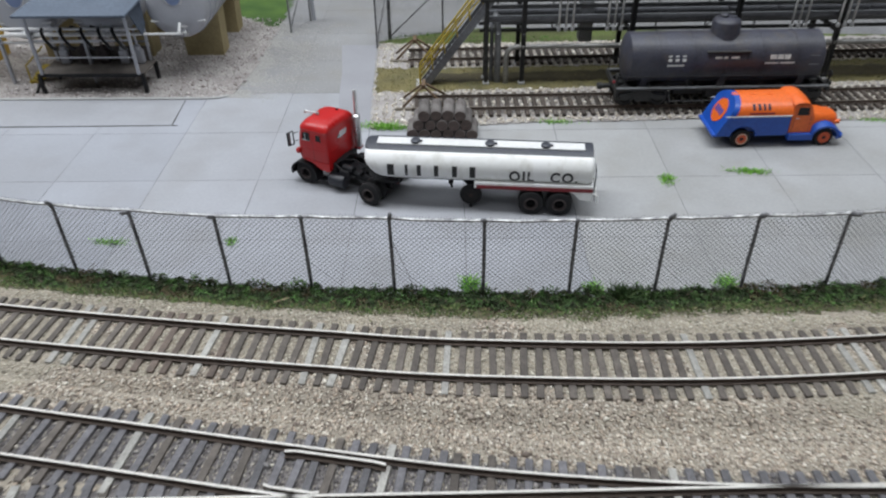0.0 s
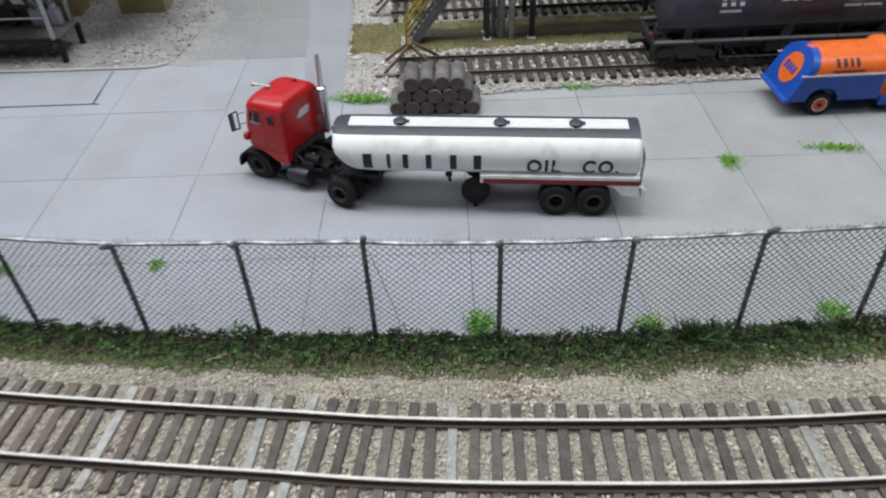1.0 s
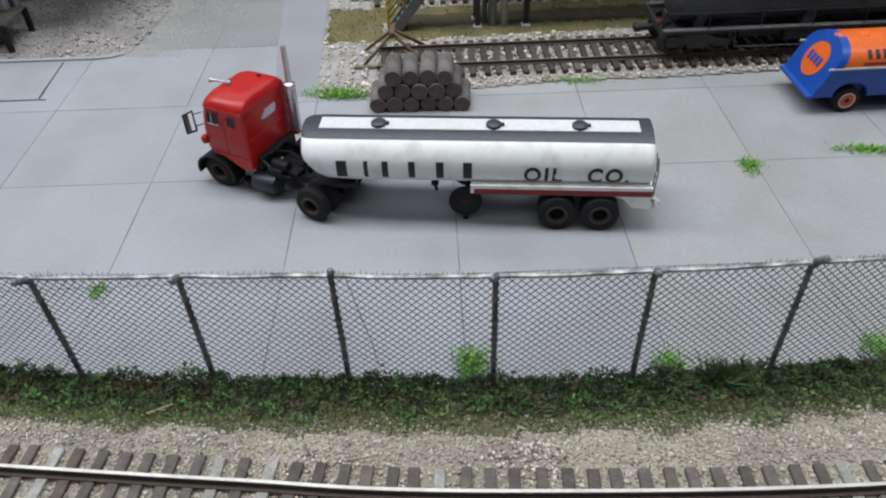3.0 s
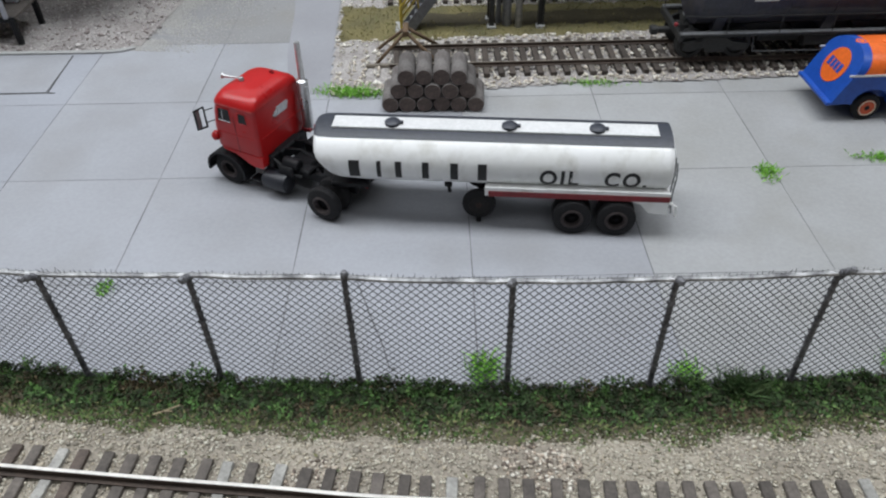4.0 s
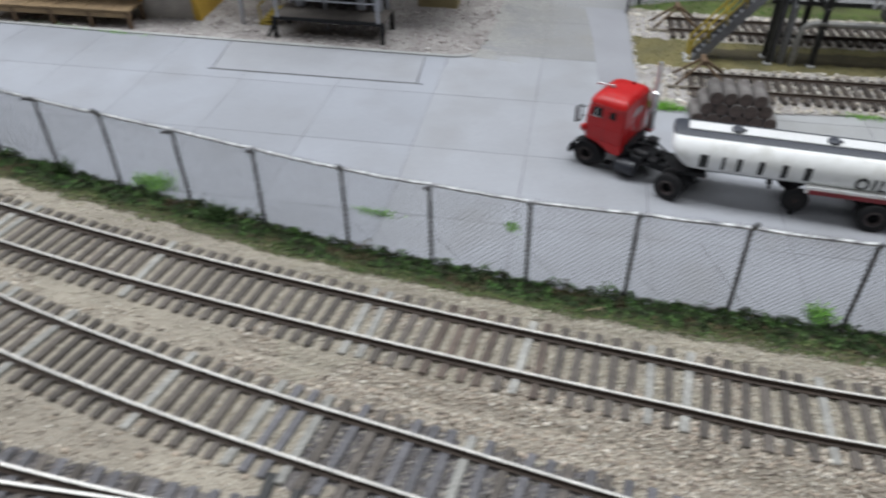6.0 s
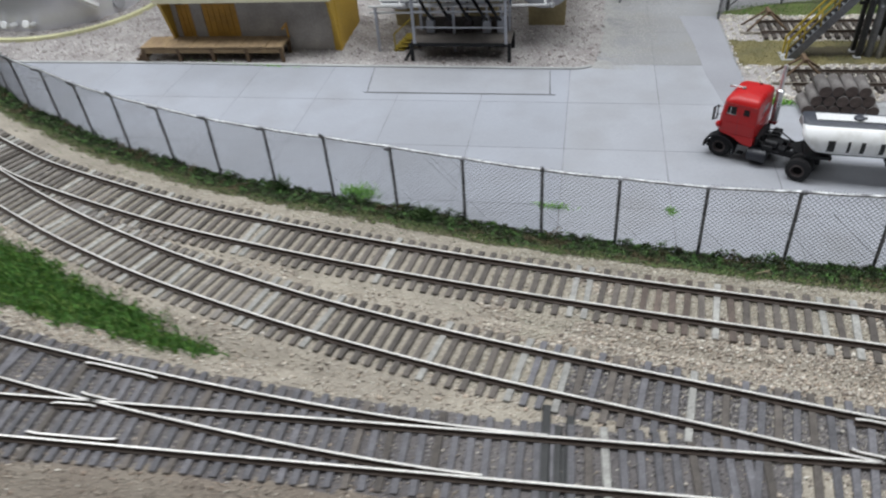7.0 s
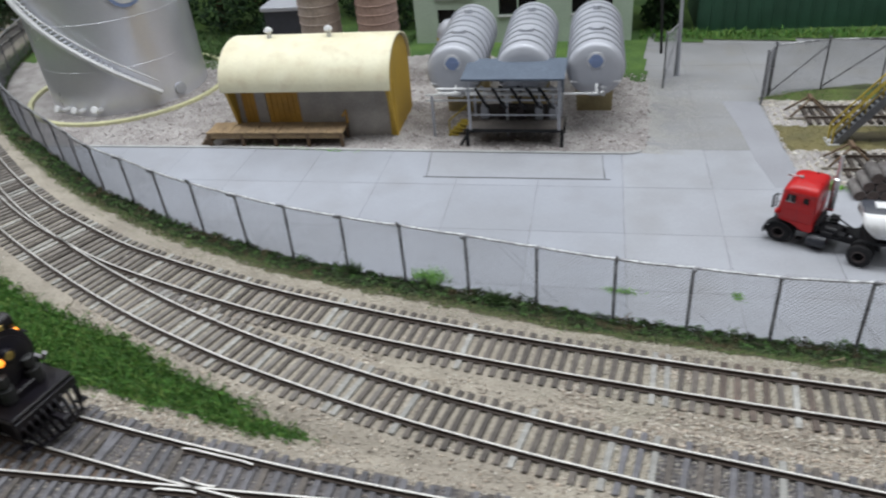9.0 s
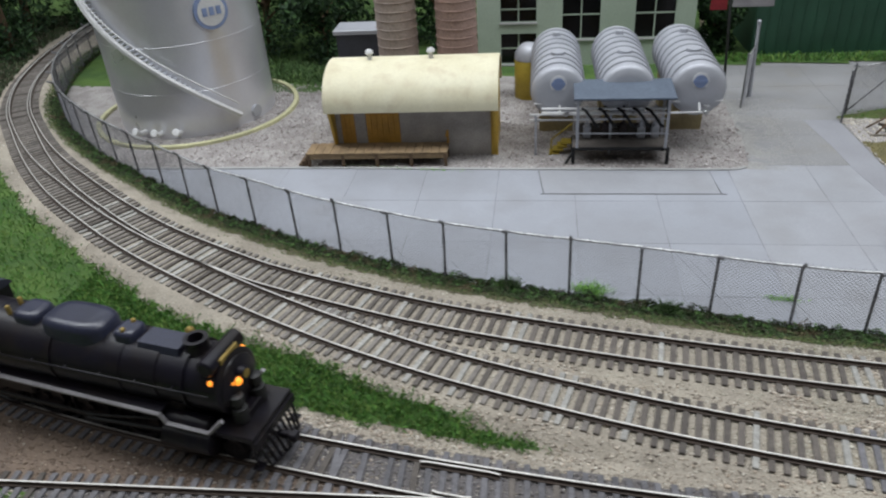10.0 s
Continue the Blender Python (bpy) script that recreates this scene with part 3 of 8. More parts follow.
# ---- ground ----
def ground_sheet():
    xs, ys = np.arange(-960, 290, 2.2), np.arange(-70, 690, 2.2)
    gx, gy = np.meshgrid(xs, ys)
    xy = np.c_[gx.ravel(), gy.ravel()]
    z = bed_height(xy)
    nx = len(xs)
    f = interp_line(FENCE_LINE, xy[:, 0])
    i = np.arange(len(ys) - 1)[:, None] * nx + np.arange(nx - 1)[None, :]
    i = i.ravel()
    keep = xy[i, 1] < f[i] + 6
    i = i[keep]
    faces = np.c_[i, i + 1, i + nx + 1, i + nx]
    used = np.unique(faces)
    back = np.zeros(len(xy), np.int64)
    back[used] = np.arange(len(used))
    me_v = np.c_[xy, z][used]
    ob = loose("ground", me_v, back[faces], GRIT, "grey-beige fine gravel ground of the model railway with scattered dirt", "ground")
    ob["kind"] = "structure"
    c = xy[i] + 1.1
    fc = f[i]
    w = wobble(c, 5, 2.0)
    soil = (c[:, 1] > fc - 15.0 - 2.2 * w) & (c[:, 1] < fc + 3)
    es = np.array(PATCH_GRASS + PATCH_GRASS[:1], float)
    es = np.concatenate([np.linspace(a, b, 30) for a, b in zip(es, es[1:])])
    turf = inside(c + 2.5 * np.c_[w, wobble(c, 4, 5.0)], PATCH_GRASS) & (near(c, es) > 1.5 + 1.5 * w) | ((c[:, 1] < np.interp(c[:, 0], (-480, -340, -285, -240), (66, 47, 46, -20)) + 4 * w) & (c[:, 0] < -240))
    ob.data.materials.append(SOIL)
    ob.data.materials.append(TURF)
    ob.data.materials.append(SLATE_GRIT)
    ob.data.materials.append(SHADED_BROWN_GRIT)
    # brown ground beside the locomotive, its shade painted in
    brown = (c[:, 0] < -300 + 20 * wobble(c, 12, 1.0)) & (c[:, 1] < interp_line(LINE_C[0], c[:, 0]) - 8) & (c[:, 1] > interp_line(LINE_D[0], c[:, 0]) + 8)
    ob.data.materials.append(DULL_GRIT)
    front = c[:, 1] < interp_line(LINE_D[0], c[:, 0]) - 11 + 3 * w
    idx = np.where(soil, 1, np.where(turf, 2, np.where(brown, 4, np.where(slate_zone(c), 3, np.where(front, 5, 0))))).astype(np.int32)
    ob.data.polygons.foreach_set("material_index", idx)
    ob.data.polygons.foreach_set("use_smooth", np.ones(len(idx), bool))


ground_sheet()
base = Shape().box(-1740, 1240, -330, 1440, -14, -6.2)
single("ground", base, SOIL, "dark painted base board under the whole model landscape", "ground", kind="structure")


def sheet(name, poly, z, material, label, category, res=2.5, bumpy=0.25, scale=6.0, seed=0.0, marks=()):
    """A ground sheet with a ragged outline. marks: (polygon, material) for other covers on it."""
    p = np.array(poly, float)
    xs, ys = np.arange(p[:, 0].min() - res, p[:, 0].max() + res, res), np.arange(p[:, 1].min() - res, p[:, 1].max() + res, res)
    gx, gy = np.meshgrid(xs, ys)
    xy = np.c_[gx.ravel(), gy.ravel()]
    zz = z + bumpy * wobble(xy, scale, seed) * 0.6 + bumpy * wobble(xy, scale * 4, seed + 3) * 0.4
    nx = len(xs)
    i = (np.arange(len(ys) - 1)[:, None] * nx + np.arange(nx - 1)[None, :]).ravel()
    c = xy[i] + res / 2
    i = i[inside(c, poly)]
    faces = np.c_[i, i + 1, i + nx + 1, i + nx]
    used, inv = np.unique(faces, return_inverse=True)
    ob = loose(name, np.c_[xy, zz][used], inv.reshape(faces.shape), material, label, category)
    ob["kind"] = "structure"
    c = xy[i] + res / 2
    idx = np.zeros(len(i), np.int32)
    for k, (q, m) in enumerate(marks):
        ob.data.materials.append(m)
        idx[inside(c + 1.6 * np.c_[wobble(c, 3.5, k), wobble(c, 3.5, k + 2.0)], q)] = k + 1
    ob.data.polygons.foreach_set("material_index", idx)
    ob.data.polygons.foreach_set("use_smooth", np.ones(len(idx), bool))
    return ob


WEST_LOT = [(-900, 318), (-640, 331), (-534, 343.5), (-448, 354), (-366, 362.5), (-252, 375), (-185, 382.5), (-168, 385.5), (-161, 392), (-160.5, 402), (-165, 459), (-171, 514),
            (-176, 560), (-176, 760), (-900, 760)]
EAST_YARD = [(-72.5, 354.5), (-54, 357), (-15, 364.5), (22, 373), (62, 377.5), (104, 385), (178, 390.5), (330, 411), (345, 530), (-20, 516), (-60, 500), (-93, 482), (-85.5, 434), (-78.5, 390)]
OLIVE_STRIP = [(-79.5, 400), (-47, 404.5), (0, 412.5), (52, 421), (160, 437), (340, 465), (340, 500), (55, 455), (-20, 443.5), (-56, 439), (-85.5, 436.5)]
# back half of the olive strip: soil darkened for shade under the rack
SHADED_SOIL_STRIP = [(-52, 418), (0, 423.5), (60, 432.5), (160, 447), (340, 474), (340, 492), (160, 462), (55, 447), (0, 438), (-46, 432)]
GREEN_STRIP = [(-94, 478), (-60, 479), (0, 488), (100, 503), (340, 539), (345, 545), (-20, 518), (-60, 502), (-95, 488)]
sheet("ground", WEST_LOT, -2.5, LOT, "grey-pink crushed stone lot beside the concrete yard", "ground", 3.0, 0.35, 6.0, 1.0,
      marks=[([(-900, 500), (-515, 500), (-470, 520), (-400, 540), (-330, 560), (-200, 520), (-168, 500), (-168, 560), (-168, 770), (-900, 770)], TURF)])
sheet("ground", EAST_YARD, -2.5, LOT, "pale gravel siding yard with an olive turf strip between the tracks", "ground", 1.3, 0.35, 6.0, 2.0,
      marks=[(OLIVE_STRIP, OLIVE), (GREEN_STRIP, MOSS), (SHADED_SOIL_STRIP, SHADED_SOIL)])
far_green = [(-170, 598), (-40, 612), (400, 660), (400, 1000), (-1500, 1000), (-1500, 760), (-170, 760)]
sheet("ground", far_green, -2.4, TURF, "green turf beyond the fenced yard", "ground", 8.0, 0.5, 20.0, 3.0)

# kerb along the west lot
kl, kt = spline([(-640, 330), (-534, 343), (-448, 353.5), (-366, 361.8), (-252, 374.3), (-185, 381.8), (-170, 384.2), (-164, 388)], 2.5)
k1, k2 = offset(kl, kt, -0.9), offset(kl, kt, 0.9)
kerb = Shape().loft([[(*a, -3.2), (*a, -2.2), (*b, -2.0), (*b, -3.2)] for a, b in zip(k1, k2)], smooth=False)
single("kerb", kerb, KERB, "low pale concrete kerb along the gravel lot", "kerb", kind="structure")


# ---- tracks ----
def rail_shape(xy, tan, size=1.0):
    prof = [(-1.15, 0), (-1.15, 0.3), (-0.3, 0.55), (-0.3, 1.35), (-0.5, 1.5), (-0.5, 1.9), (-0.37, 2.1), (0.37, 2.1), (0.5, 1.9), (0.5, 1.5), (0.3, 1.35), (0.3, 0.55), (1.15, 0.3), (1.15, 0)]
    prof = [(a * size, h * size) for a, h in prof]
    nrm = np.c_[-tan[:, 1], tan[:, 0]]
    rings = [[(p[0] + a * n[0], p[1] + a * n[1], h) for a, h in prof] for p, n in zip(xy, nrm)]
    s = Shape().loft(rings, smooth=False)
    n = len(prof)
    for i in range(len(rings) - 1):
        s.m[i * n + 6] = 1
    return s


def track(name, label, line, tie_mats, z=TIE_TOP, top=RAIL_TOP, spacing=5.1, extend=None, skip=None, cut=None, pale=(), dark=None, rust=None, dusty=None, rails=((-1, None), (1, None))):
    xy, tan = line
    obj = thing(name, label, "railway track", (0, 0, z), kind="structure")
    for side, span in rails:
        o = offset(xy, tan, side * GAUGE / 2)
        ok = np.ones(len(o), bool) if span is None else (o[:, 0] > span[0]) & (o[:, 0] < span[1])
        part("rail", rail_shape(o[ok], tan[ok], 0.8 if top is RAIL_DULL else 1.0), [RAIL_SIDE, top], obj, "worn steel rail with rusty sides")
    meshes = []
    for k in range(5):
        r = random.Random(k)
        w = 1.12 + 0.1 * r.random()
        meshes.append([Shape().box(-w, w, -14.6 - 0.4 * r.random(), 14.6 + 0.4 * r.random(), -2.0, 0.0, 0.18).mesh("tie", [m]) for m in tie_mats])
    s = np.r_[0, np.cumsum(np.hypot(*np.diff(xy, axis=0).T))]
    r = random.Random(len(xy))
    for q in np.arange(spacing / 2, s[-1], spacing):
        x, y = np.interp(q, s, xy[:, 0]), np.interp(q, s, xy[:, 1])
        t = np.array((np.interp(q, s, tan[:, 0]), np.interp(q, s, tan[:, 1])))
        if cut and not cut[0] < x < cut[1]:
            continue
        if skip is not None and near(np.array([[x, y]]), skip)[0] < 24:
            continue
        lo, hi = -14.8, 14.8
        if extend is not None:
            dv = extend - np.array((x, y))
            j = np.argmin((dv ** 2).sum(1))
            d = dv[j] @ np.array((-t[1], t[0]))
            if abs(d) < 24 and abs(dv[j] @ t) < 4:
                lo, hi = min(lo, d - 14.8), max(hi, d + 14.8)
        kind = 1 if any(abs(x - px) < spacing / 2 for px in pale) else (2 if dark and dark[0] < x < dark[1] and r.random() < 0.8 else (3 if rust and rust[0] < x < rust[1] and r.random() < 0.75 else (4 if len(tie_mats) > 4 and dusty and r.random() < min(0.85, (dusty - x) / 160) else 0)))
        ob = new("tie", meshes[r.randrange(5)][min(kind, len(tie_mats) - 1)])
        ob.parent = obj
        c = (lo + hi) / 2
        ob.location = ((x - t[1] * c) * MM, (y + t[0] * c) * MM, r.uniform(-0.08, 0.02) * MM)
        ob.rotation_euler = (0, 0, math.atan2(t[1], t[0]) + r.uniform(-0.035, 0.035))
        ob.scale = (1, (hi - lo) / 29.6, 1)
    return obj


TIES = [TIE, TIE_PALE, TIE_DARK, TIE_RUST, TIE_DUSTY]
pale_a = [-560, -540, -505, -470, -462, -430, -395, -362, -340, -285, -280, -216, -140, -135, -90, -53, -47, -8, 71, 122, 127]
pale_b = [-480, -455, -440, -405, -380, -372, -350, -338, -322, -300, -262, -255, -228, -186, -152, -140, -96, -20, 60]
track("railway_track", "curved main track on brown ties in beige ballast", LINE_A, TIES, extend=LINE_B[0], cut=(-880, 260), pale=pale_a, rust=(-140, -84), dusty=-250)
track("railway_track", "side track joining the main track by a switch, partly slate ties", LINE_B, TIES, skip=LINE_A[0], extend=LINE_D[0], cut=(-860, 260), pale=pale_b, dark=(-150, 120), dusty=-200)
track("railway_track", "switch branch track with slate grey ties", LINE_C, TIES, skip=LINE_D[0], cut=(-690, -60), dark=(-700, 0), rails=((-1, (-800, -154)), (1, (-800, -138))))
track("railway_track", "straight front track with slate grey ties", LINE_D, TIES, extend=LINE_C[0], skip=LINE_B[0][(LINE_B[0][:, 0] > -60)], cut=(-690, 260), pale=[-120], dark=(-700, -80))
track("railway_track", "short siding with dull brown rails in pale gravel", LINE_E, [TIE_SIDING, TIE], z=-0.7, top=RAIL_DULL, pale=[25, 55])
track("railway_track", "rear siding with dull brown rails in pale gravel", LINE_F, [TIE_SIDING, TIE], z=-0.7, top=RAIL_DULL, pale=[40])


def short_rail(line, side, x0, x1, z, label):
    """A guard or wing rail with flared ends beside a running rail."""
    xy, tan = line
    ok = (xy[:, 0] > x0) & (xy[:, 0] < x1)
    q, t = xy[ok], tan[ok]
    k = np.linspace(-1, 1, len(q))
    d = side * (GAUGE / 2 - 1.9 - 0.5 * np.clip(np.abs(k) - 0.75, 0, 1) / 0.25)
    nrm = np.c_[-t[:, 1], t[:, 0]]
    single("guard_rail", rail_shape(q + d[:, None] * nrm, t), [RAIL_SIDE, RAIL_TOP], label, "rail", (0, 0, z + 0.05))


short_rail(LINE_C, 1, -306, -274, TIE_TOP, "short steel guard rail inside the switch branch")
short_rail(LINE_D, -1, -306, -272, TIE_TOP, "short steel guard rail beside the straight front rail")
short_rail(LINE_B, 1, -52, -20, TIE_TOP, "short steel guard rail opposite the switch frog")
short_rail(LINE_B, -1, -55, -36, TIE_TOP, "short steel wing rail at the switch frog")
short_rail(LINE_D, 1, -303, -286, TIE_TOP, "short steel wing rail at the switch frog")
short_rail(LINE_C, -1, -298, -281, TIE_TOP, "short steel wing rail at the switch frog")
# throw bar of the front switch
bar = Shape().box(-5.2, -2.4, -24, 22, -1.4, 0.25, 0.3).box(2.4, 5.0, -24, 20, -1.4, 0.25, 0.3)
bar.box(-5.0, 5.0, -9, 9, -1.4, -0.2, 0.2).box(-1.1, 1.1, -28, 14, -0.4, 0.5, 0.2).box(-4.5, 4.5, -30, -17, -1.4, 0.4, 0.3)
single("switch_throw_bar", bar, DARKSTEEL, "dark switch throw bar lying across the front track", "switch part", (-135, 101, TIE_TOP - 0.3), 8)

# ---- concrete road ----
road = thing("road", "pale grey concrete slab yard with dark joints", "road", (0, 0, 0), kind="structure")
bed = Shape().prism([(-800, 300), (-500, 150), (330, 200), (400, 720), (-800, 720)], "z", -5.6, ROAD_Z - 0.07)
part("joint_bed", bed, JOINT_SOFT, road, "dusty dark joint filler")


def slab_shape(seed):
    """One cast slab with slightly ragged edges."""
    sr = random.Random(seed)
    hx, hy, pts = 24.5, 24.6, []
    for (ax, ay), (bx, by) in zip(((-hx, -hy), (hx, -hy), (hx, hy), (-hx, hy)), ((hx, -hy), (hx, hy), (-hx, hy), (-hx, -hy))):
        drift = 0.0
        for k in range(18):
            drift = 0.7 * drift + sr.uniform(-0.055, 0.055)
            q = k / 18
            x, y = ax + (bx - ax) * q, ay + (by - ay) * q
            pts.append((x + (drift if ax == bx else 0), y + (drift if ay == by else 0)))
    return Shape().prism(pts, "z", -1.3, 0)


slab_meshes = [slab_shape(k).mesh("slab", [CONCRETE]) for k in range(5)]
warm_meshes = [slab_shape(40 + k).mesh("slab", [CONCRETE_WARM]) for k in range(3)]
cool_meshes = [slab_shape(60 + k).mesh("slab", [CONCRETE_COOL]) for k in range(3)]
worn_meshes = [slab_shape(20 + k).mesh("slab", [WORN]) for k in range(3)]


def slab_spot(i, j):
    u, v = 20.5 + 49.3 * (i + 0.5), 309 + 49.5 * (j + 0.5)
    return u * EU + v * EV


for i in range(-17, 7):
    for j in range(-4, 7):
        c = slab_spot(i, j)
        if c[1] < interp_line(FENCE_LINE, np.array([c[0]]))[0] - 26:
            continue
        if j >= 2 and not -3 <= i <= -1 and not (j >= 4 and -3 <= i <= 6):
            continue
        if c[0] < -800:
            continue
        ob = new("slab", worn_meshes[(i + 2 * j) % 3] if j >= 2 else warm_meshes[(i + 2 * j) % 3] if i >= 1 or (i == 0 and j >= 0) else cool_meshes[(i + 2 * j) % 3] if i <= -4 else slab_meshes[(2 * i + 3 * j) % 5])
        ob.parent = road
        ob.location = (c[0] * MM, c[1] * MM, (ROAD_Z + random.uniform(-0.02, 0.02)) * MM)
        ob.rotation_euler = (0, 0, SLAB_ANGLE)
patch = Shape().prism([(-117, 474), (-93.5, 476), (-87, 437), (-79.6, 392), (-73.5, 358), (-88, 353), (-98, 388), (-106, 430)], "z", -3.3, -2.9)
single("concrete_patch", patch, PATCH, "darker repaired strip at the edge of the yard road", "pavement", kind="structure")
# loading pad with a dark sawn edge
pad = Shape().prism([(-288, 335.2), (-182, 348.3), (-187, 379.5), (-296, 368)], "z", -3.4, -2.72)
single("concrete_pad", pad, CONCRETE, "slightly raised concrete loading pad with dark sawn edges", "pad", kind="structure")
rim, _t = spline([(-296, 368), (-292, 350), (-288.5, 336), (-286.5, 334.9), (-240, 340.6), (-183, 347.8), (-181.6, 349), (-184, 362), (-187, 379)], 1.5)
pad_edge = Shape().tube([(x, y, -2.95) for x, y in rim], 0.33, 4)
single("joint", pad_edge, JOINT, "dark joint line round the loading pad", "joint", kind="structure")

crack = Shape().tube([(-43.0, 257.0, -2.98), (-39.4, 249.6, -2.98), (-35.3, 241.1, -2.98), (-31.4, 233.4, -2.98), (-28.4, 226.0, -2.98)], 0.16, 4).ball((-27.6, 226.2, -2.9), 0.7, 6, 4, 0.3)
single("joint", crack, JOINT, "thin dark crack in the concrete behind the fence", "crack", kind="structure")

# ---- chain link fence along the tracks ----
fence = thing("chain_link_fence", "dark steel chain link fence on a curved line beside the track", "fence", (0, 0, 0))
s_f = np.r_[0, np.cumsum(np.hypot(*np.diff(FENCE_LINE, axis=0).T))]


def fence_at(s):
    return np.array((np.interp(s, s_f, FENCE_LINE[:, 0]), np.interp(s, s_f, FENCE_LINE[:, 1])))


post_shape = Shape().cyl((0, 0, -3), (0, 0, 33.6), 0.64, 0.6, 9)
for k in range(15):
    post_shape.cyl((0, 0, 1.5 + 2.1 * k), (0, 0, 2.2 + 2.1 * k), 0.78 if k % 3 else 0.95, 0.68, 7)
post_mesh = post_shape.mesh("post", [FENCE])
FENCE_TOP, PITCH = 33.1, 1.95
fr = random.Random(3)
arm_meshes = []
for k in range(4):
    dy, dz = -(2.6 + 0.6 * k), 3.3 - 0.3 * k
    arm_shape = Shape().tube([(0, 0.2, 31.9), (0, 0.0, 33.2), (0.1, dy * 0.45, 33.2 + dz * 0.5), (0, dy, 33.2 + dz)], 0.62, 7)
    for q in (0.25, 0.6, 0.95):
        arm_shape.ball((0.15 - 0.2 * q, dy * q, 33.2 + dz * q), 0.95 - 0.15 * q + 0.1 * (k % 2), 7, 5)
    arm_shape.ball((0, 0, 33.0), 1.05, 8, 5, 0.8)
    arm_meshes.append(arm_shape.mesh("post_arm", [FENCE]))
POST_X = (-454, -421, -391, -358, -327, -294, -262, -229, -196, -161.5, -130.6, -97.8, -65.8, -34, -0.5, 31.5, 63.5, 95.8, 127.6)
post_s = [float(np.interp(x, FENCE_LINE[:, 0], s_f)) for x in POST_X]
post_s = [post_s[0] - 32.65 * k for k in range(20, 0, -1)] + post_s + [post_s[-1] + 32.65 * k for k in (1, 2, 3, 4)]


def fence_height(x):
    return float(np.interp(x, (-98, -64), (31.7, FENCE_TOP)))


posts = []
for k, s in enumerate(post_s):
    p, p2 = fence_at(s), fence_at(s + 1.0)
    posts.append(p)
    turn = math.atan2(p2[1] - p[1], p2[0] - p[0])
    ob = new("post", post_mesh)
    ob.parent = fence
    ob.location = (p[0] * MM, p[1] * MM, -0.0005)
    ob.rotation_euler = (fr.uniform(-0.015, 0.015), fr.uniform(-0.015, 0.015), turn)
    ob.scale = (1, 1, fence_height(p[0]) / FENCE_TOP)
    arm = new("post_arm", arm_meshes[fr.randrange(4)])
    arm.parent = ob
    arm.rotation_euler = (0, 0, fr.uniform(-0.35, 0.35))
for p, q in zip(posts, posts[1:]):
    d = q - p
    ln = float(np.hypot(*d))
    rz = math.degrees(math.atan2(d[1], d[0]))
    sag = fr.uniform(0.1, 0.45)
    za, zb = fence_height(p[0]), fence_height(q[0])
    rail_pts = [(ln * t, 0, za + (zb - za) * t - sag * math.sin(math.pi * t) + 0.12 * fr.uniform(-1, 1)) for t in np.linspace(0, 1, 9)]
    part("top_rail", Shape().tube(rail_pts, 0.62, 7), FENCE_PALE, fence, "worn grey top rail", (p[0], p[1], 0), rz)
    net = Shape()
    h0, h1 = -1.2, FENCE_TOP - 0.2
    hh = h1 - h0
    for sgn in (1, -1):
        for m in range(-int(hh / PITCH) - 1, int(ln / PITCH) + 2):
            x0 = m * PITCH
            xa, xb = (x0, x0 + hh) if sgn > 0 else (x0 + hh, x0)
            ta, tb = 0.0, 1.0
            dx = xb - xa
            lo, hi = sorted(((0 - xa) / dx, (ln - xa) / dx))
            ta, tb = max(ta, lo), min(tb, hi)
            if tb - ta < 0.02:
                continue
            y = 0.12 * sgn
            net.cyl((xa + dx * ta, y, h0 + hh * ta), (xa + dx * tb, y, h0 + hh * tb), 0.115, None, 3, False)
    for m in range(int(ln / 1.1)):
        x = (m + 0.5) * 1.1 + fr.uniform(-0.2, 0.2)
        net.cyl((x, 0, FENCE_TOP), (x + fr.uniform(-0.4, 0.4), fr.uniform(-0.3, 0.3), FENCE_TOP + fr.uniform(0.8, 1.5)), 0.09, 0.05, 3, False)
    me = bpy.data.meshes.new("wire_mesh")
    me.from_pydata([(x * MM, y * MM, z * MM) for x, y, z in net.v], [], net.f)
    me.materials.append(WIRE)
    part("wire_mesh", me, WIRE, fence, "diamond wire mesh", (p[0], p[1], 0), rz).scale = (1, 1, (za + zb) / 2 / FENCE_TOP)


# ---- loose stones and plants ----
OCT = np.array([(1, 0, 0), (-1, 0, 0), (0, 1, 0), (0, -1, 0), (0, 0, 1), (0, 0, -1)], float)
OCT_F = np.array([(0, 2, 4), (2, 1, 4), (1, 3, 4), (3, 0, 4), (2, 0, 5), (1, 2, 5), (3, 1, 5), (0, 3, 5)])


def stones(name, spots, z, size, material, label):
    n = len(spots)
    th = rng.uniform(0, 2 * np.pi, n)
    sc = size * rng.lognormal(0, 0.36, n)
    v = OCT[None] * (rng.uniform(0.55, 1.25, (n, 6, 1))) * sc[:, None, None] * np.array((1.0, 0.85, 0.7))
    v = v + rng.normal(0, 0.16, v.shape) * sc[:, None, None]
    c, s = np.cos(th)[:, None], np.sin(th)[:, None]
    v = np.stack((v[:, :, 0] * c - v[:, :, 1] * s, v[:, :, 0] * s + v[:, :, 1] * c, v[:, :, 2]), -1)
    v += np.c_[spots, z][:, None, :]
    f = (OCT_F[None] + 6 * np.arange(n)[:, None, None]).reshape(-1, 3)
    return loose(name, v.reshape(-1, 3), f, material, label, "gravel")


def scatter(n, x0, x1, y0, y1):
    return np.c_[rng.uniform(x0, x1, n), rng.uniform(y0, y1, n)]


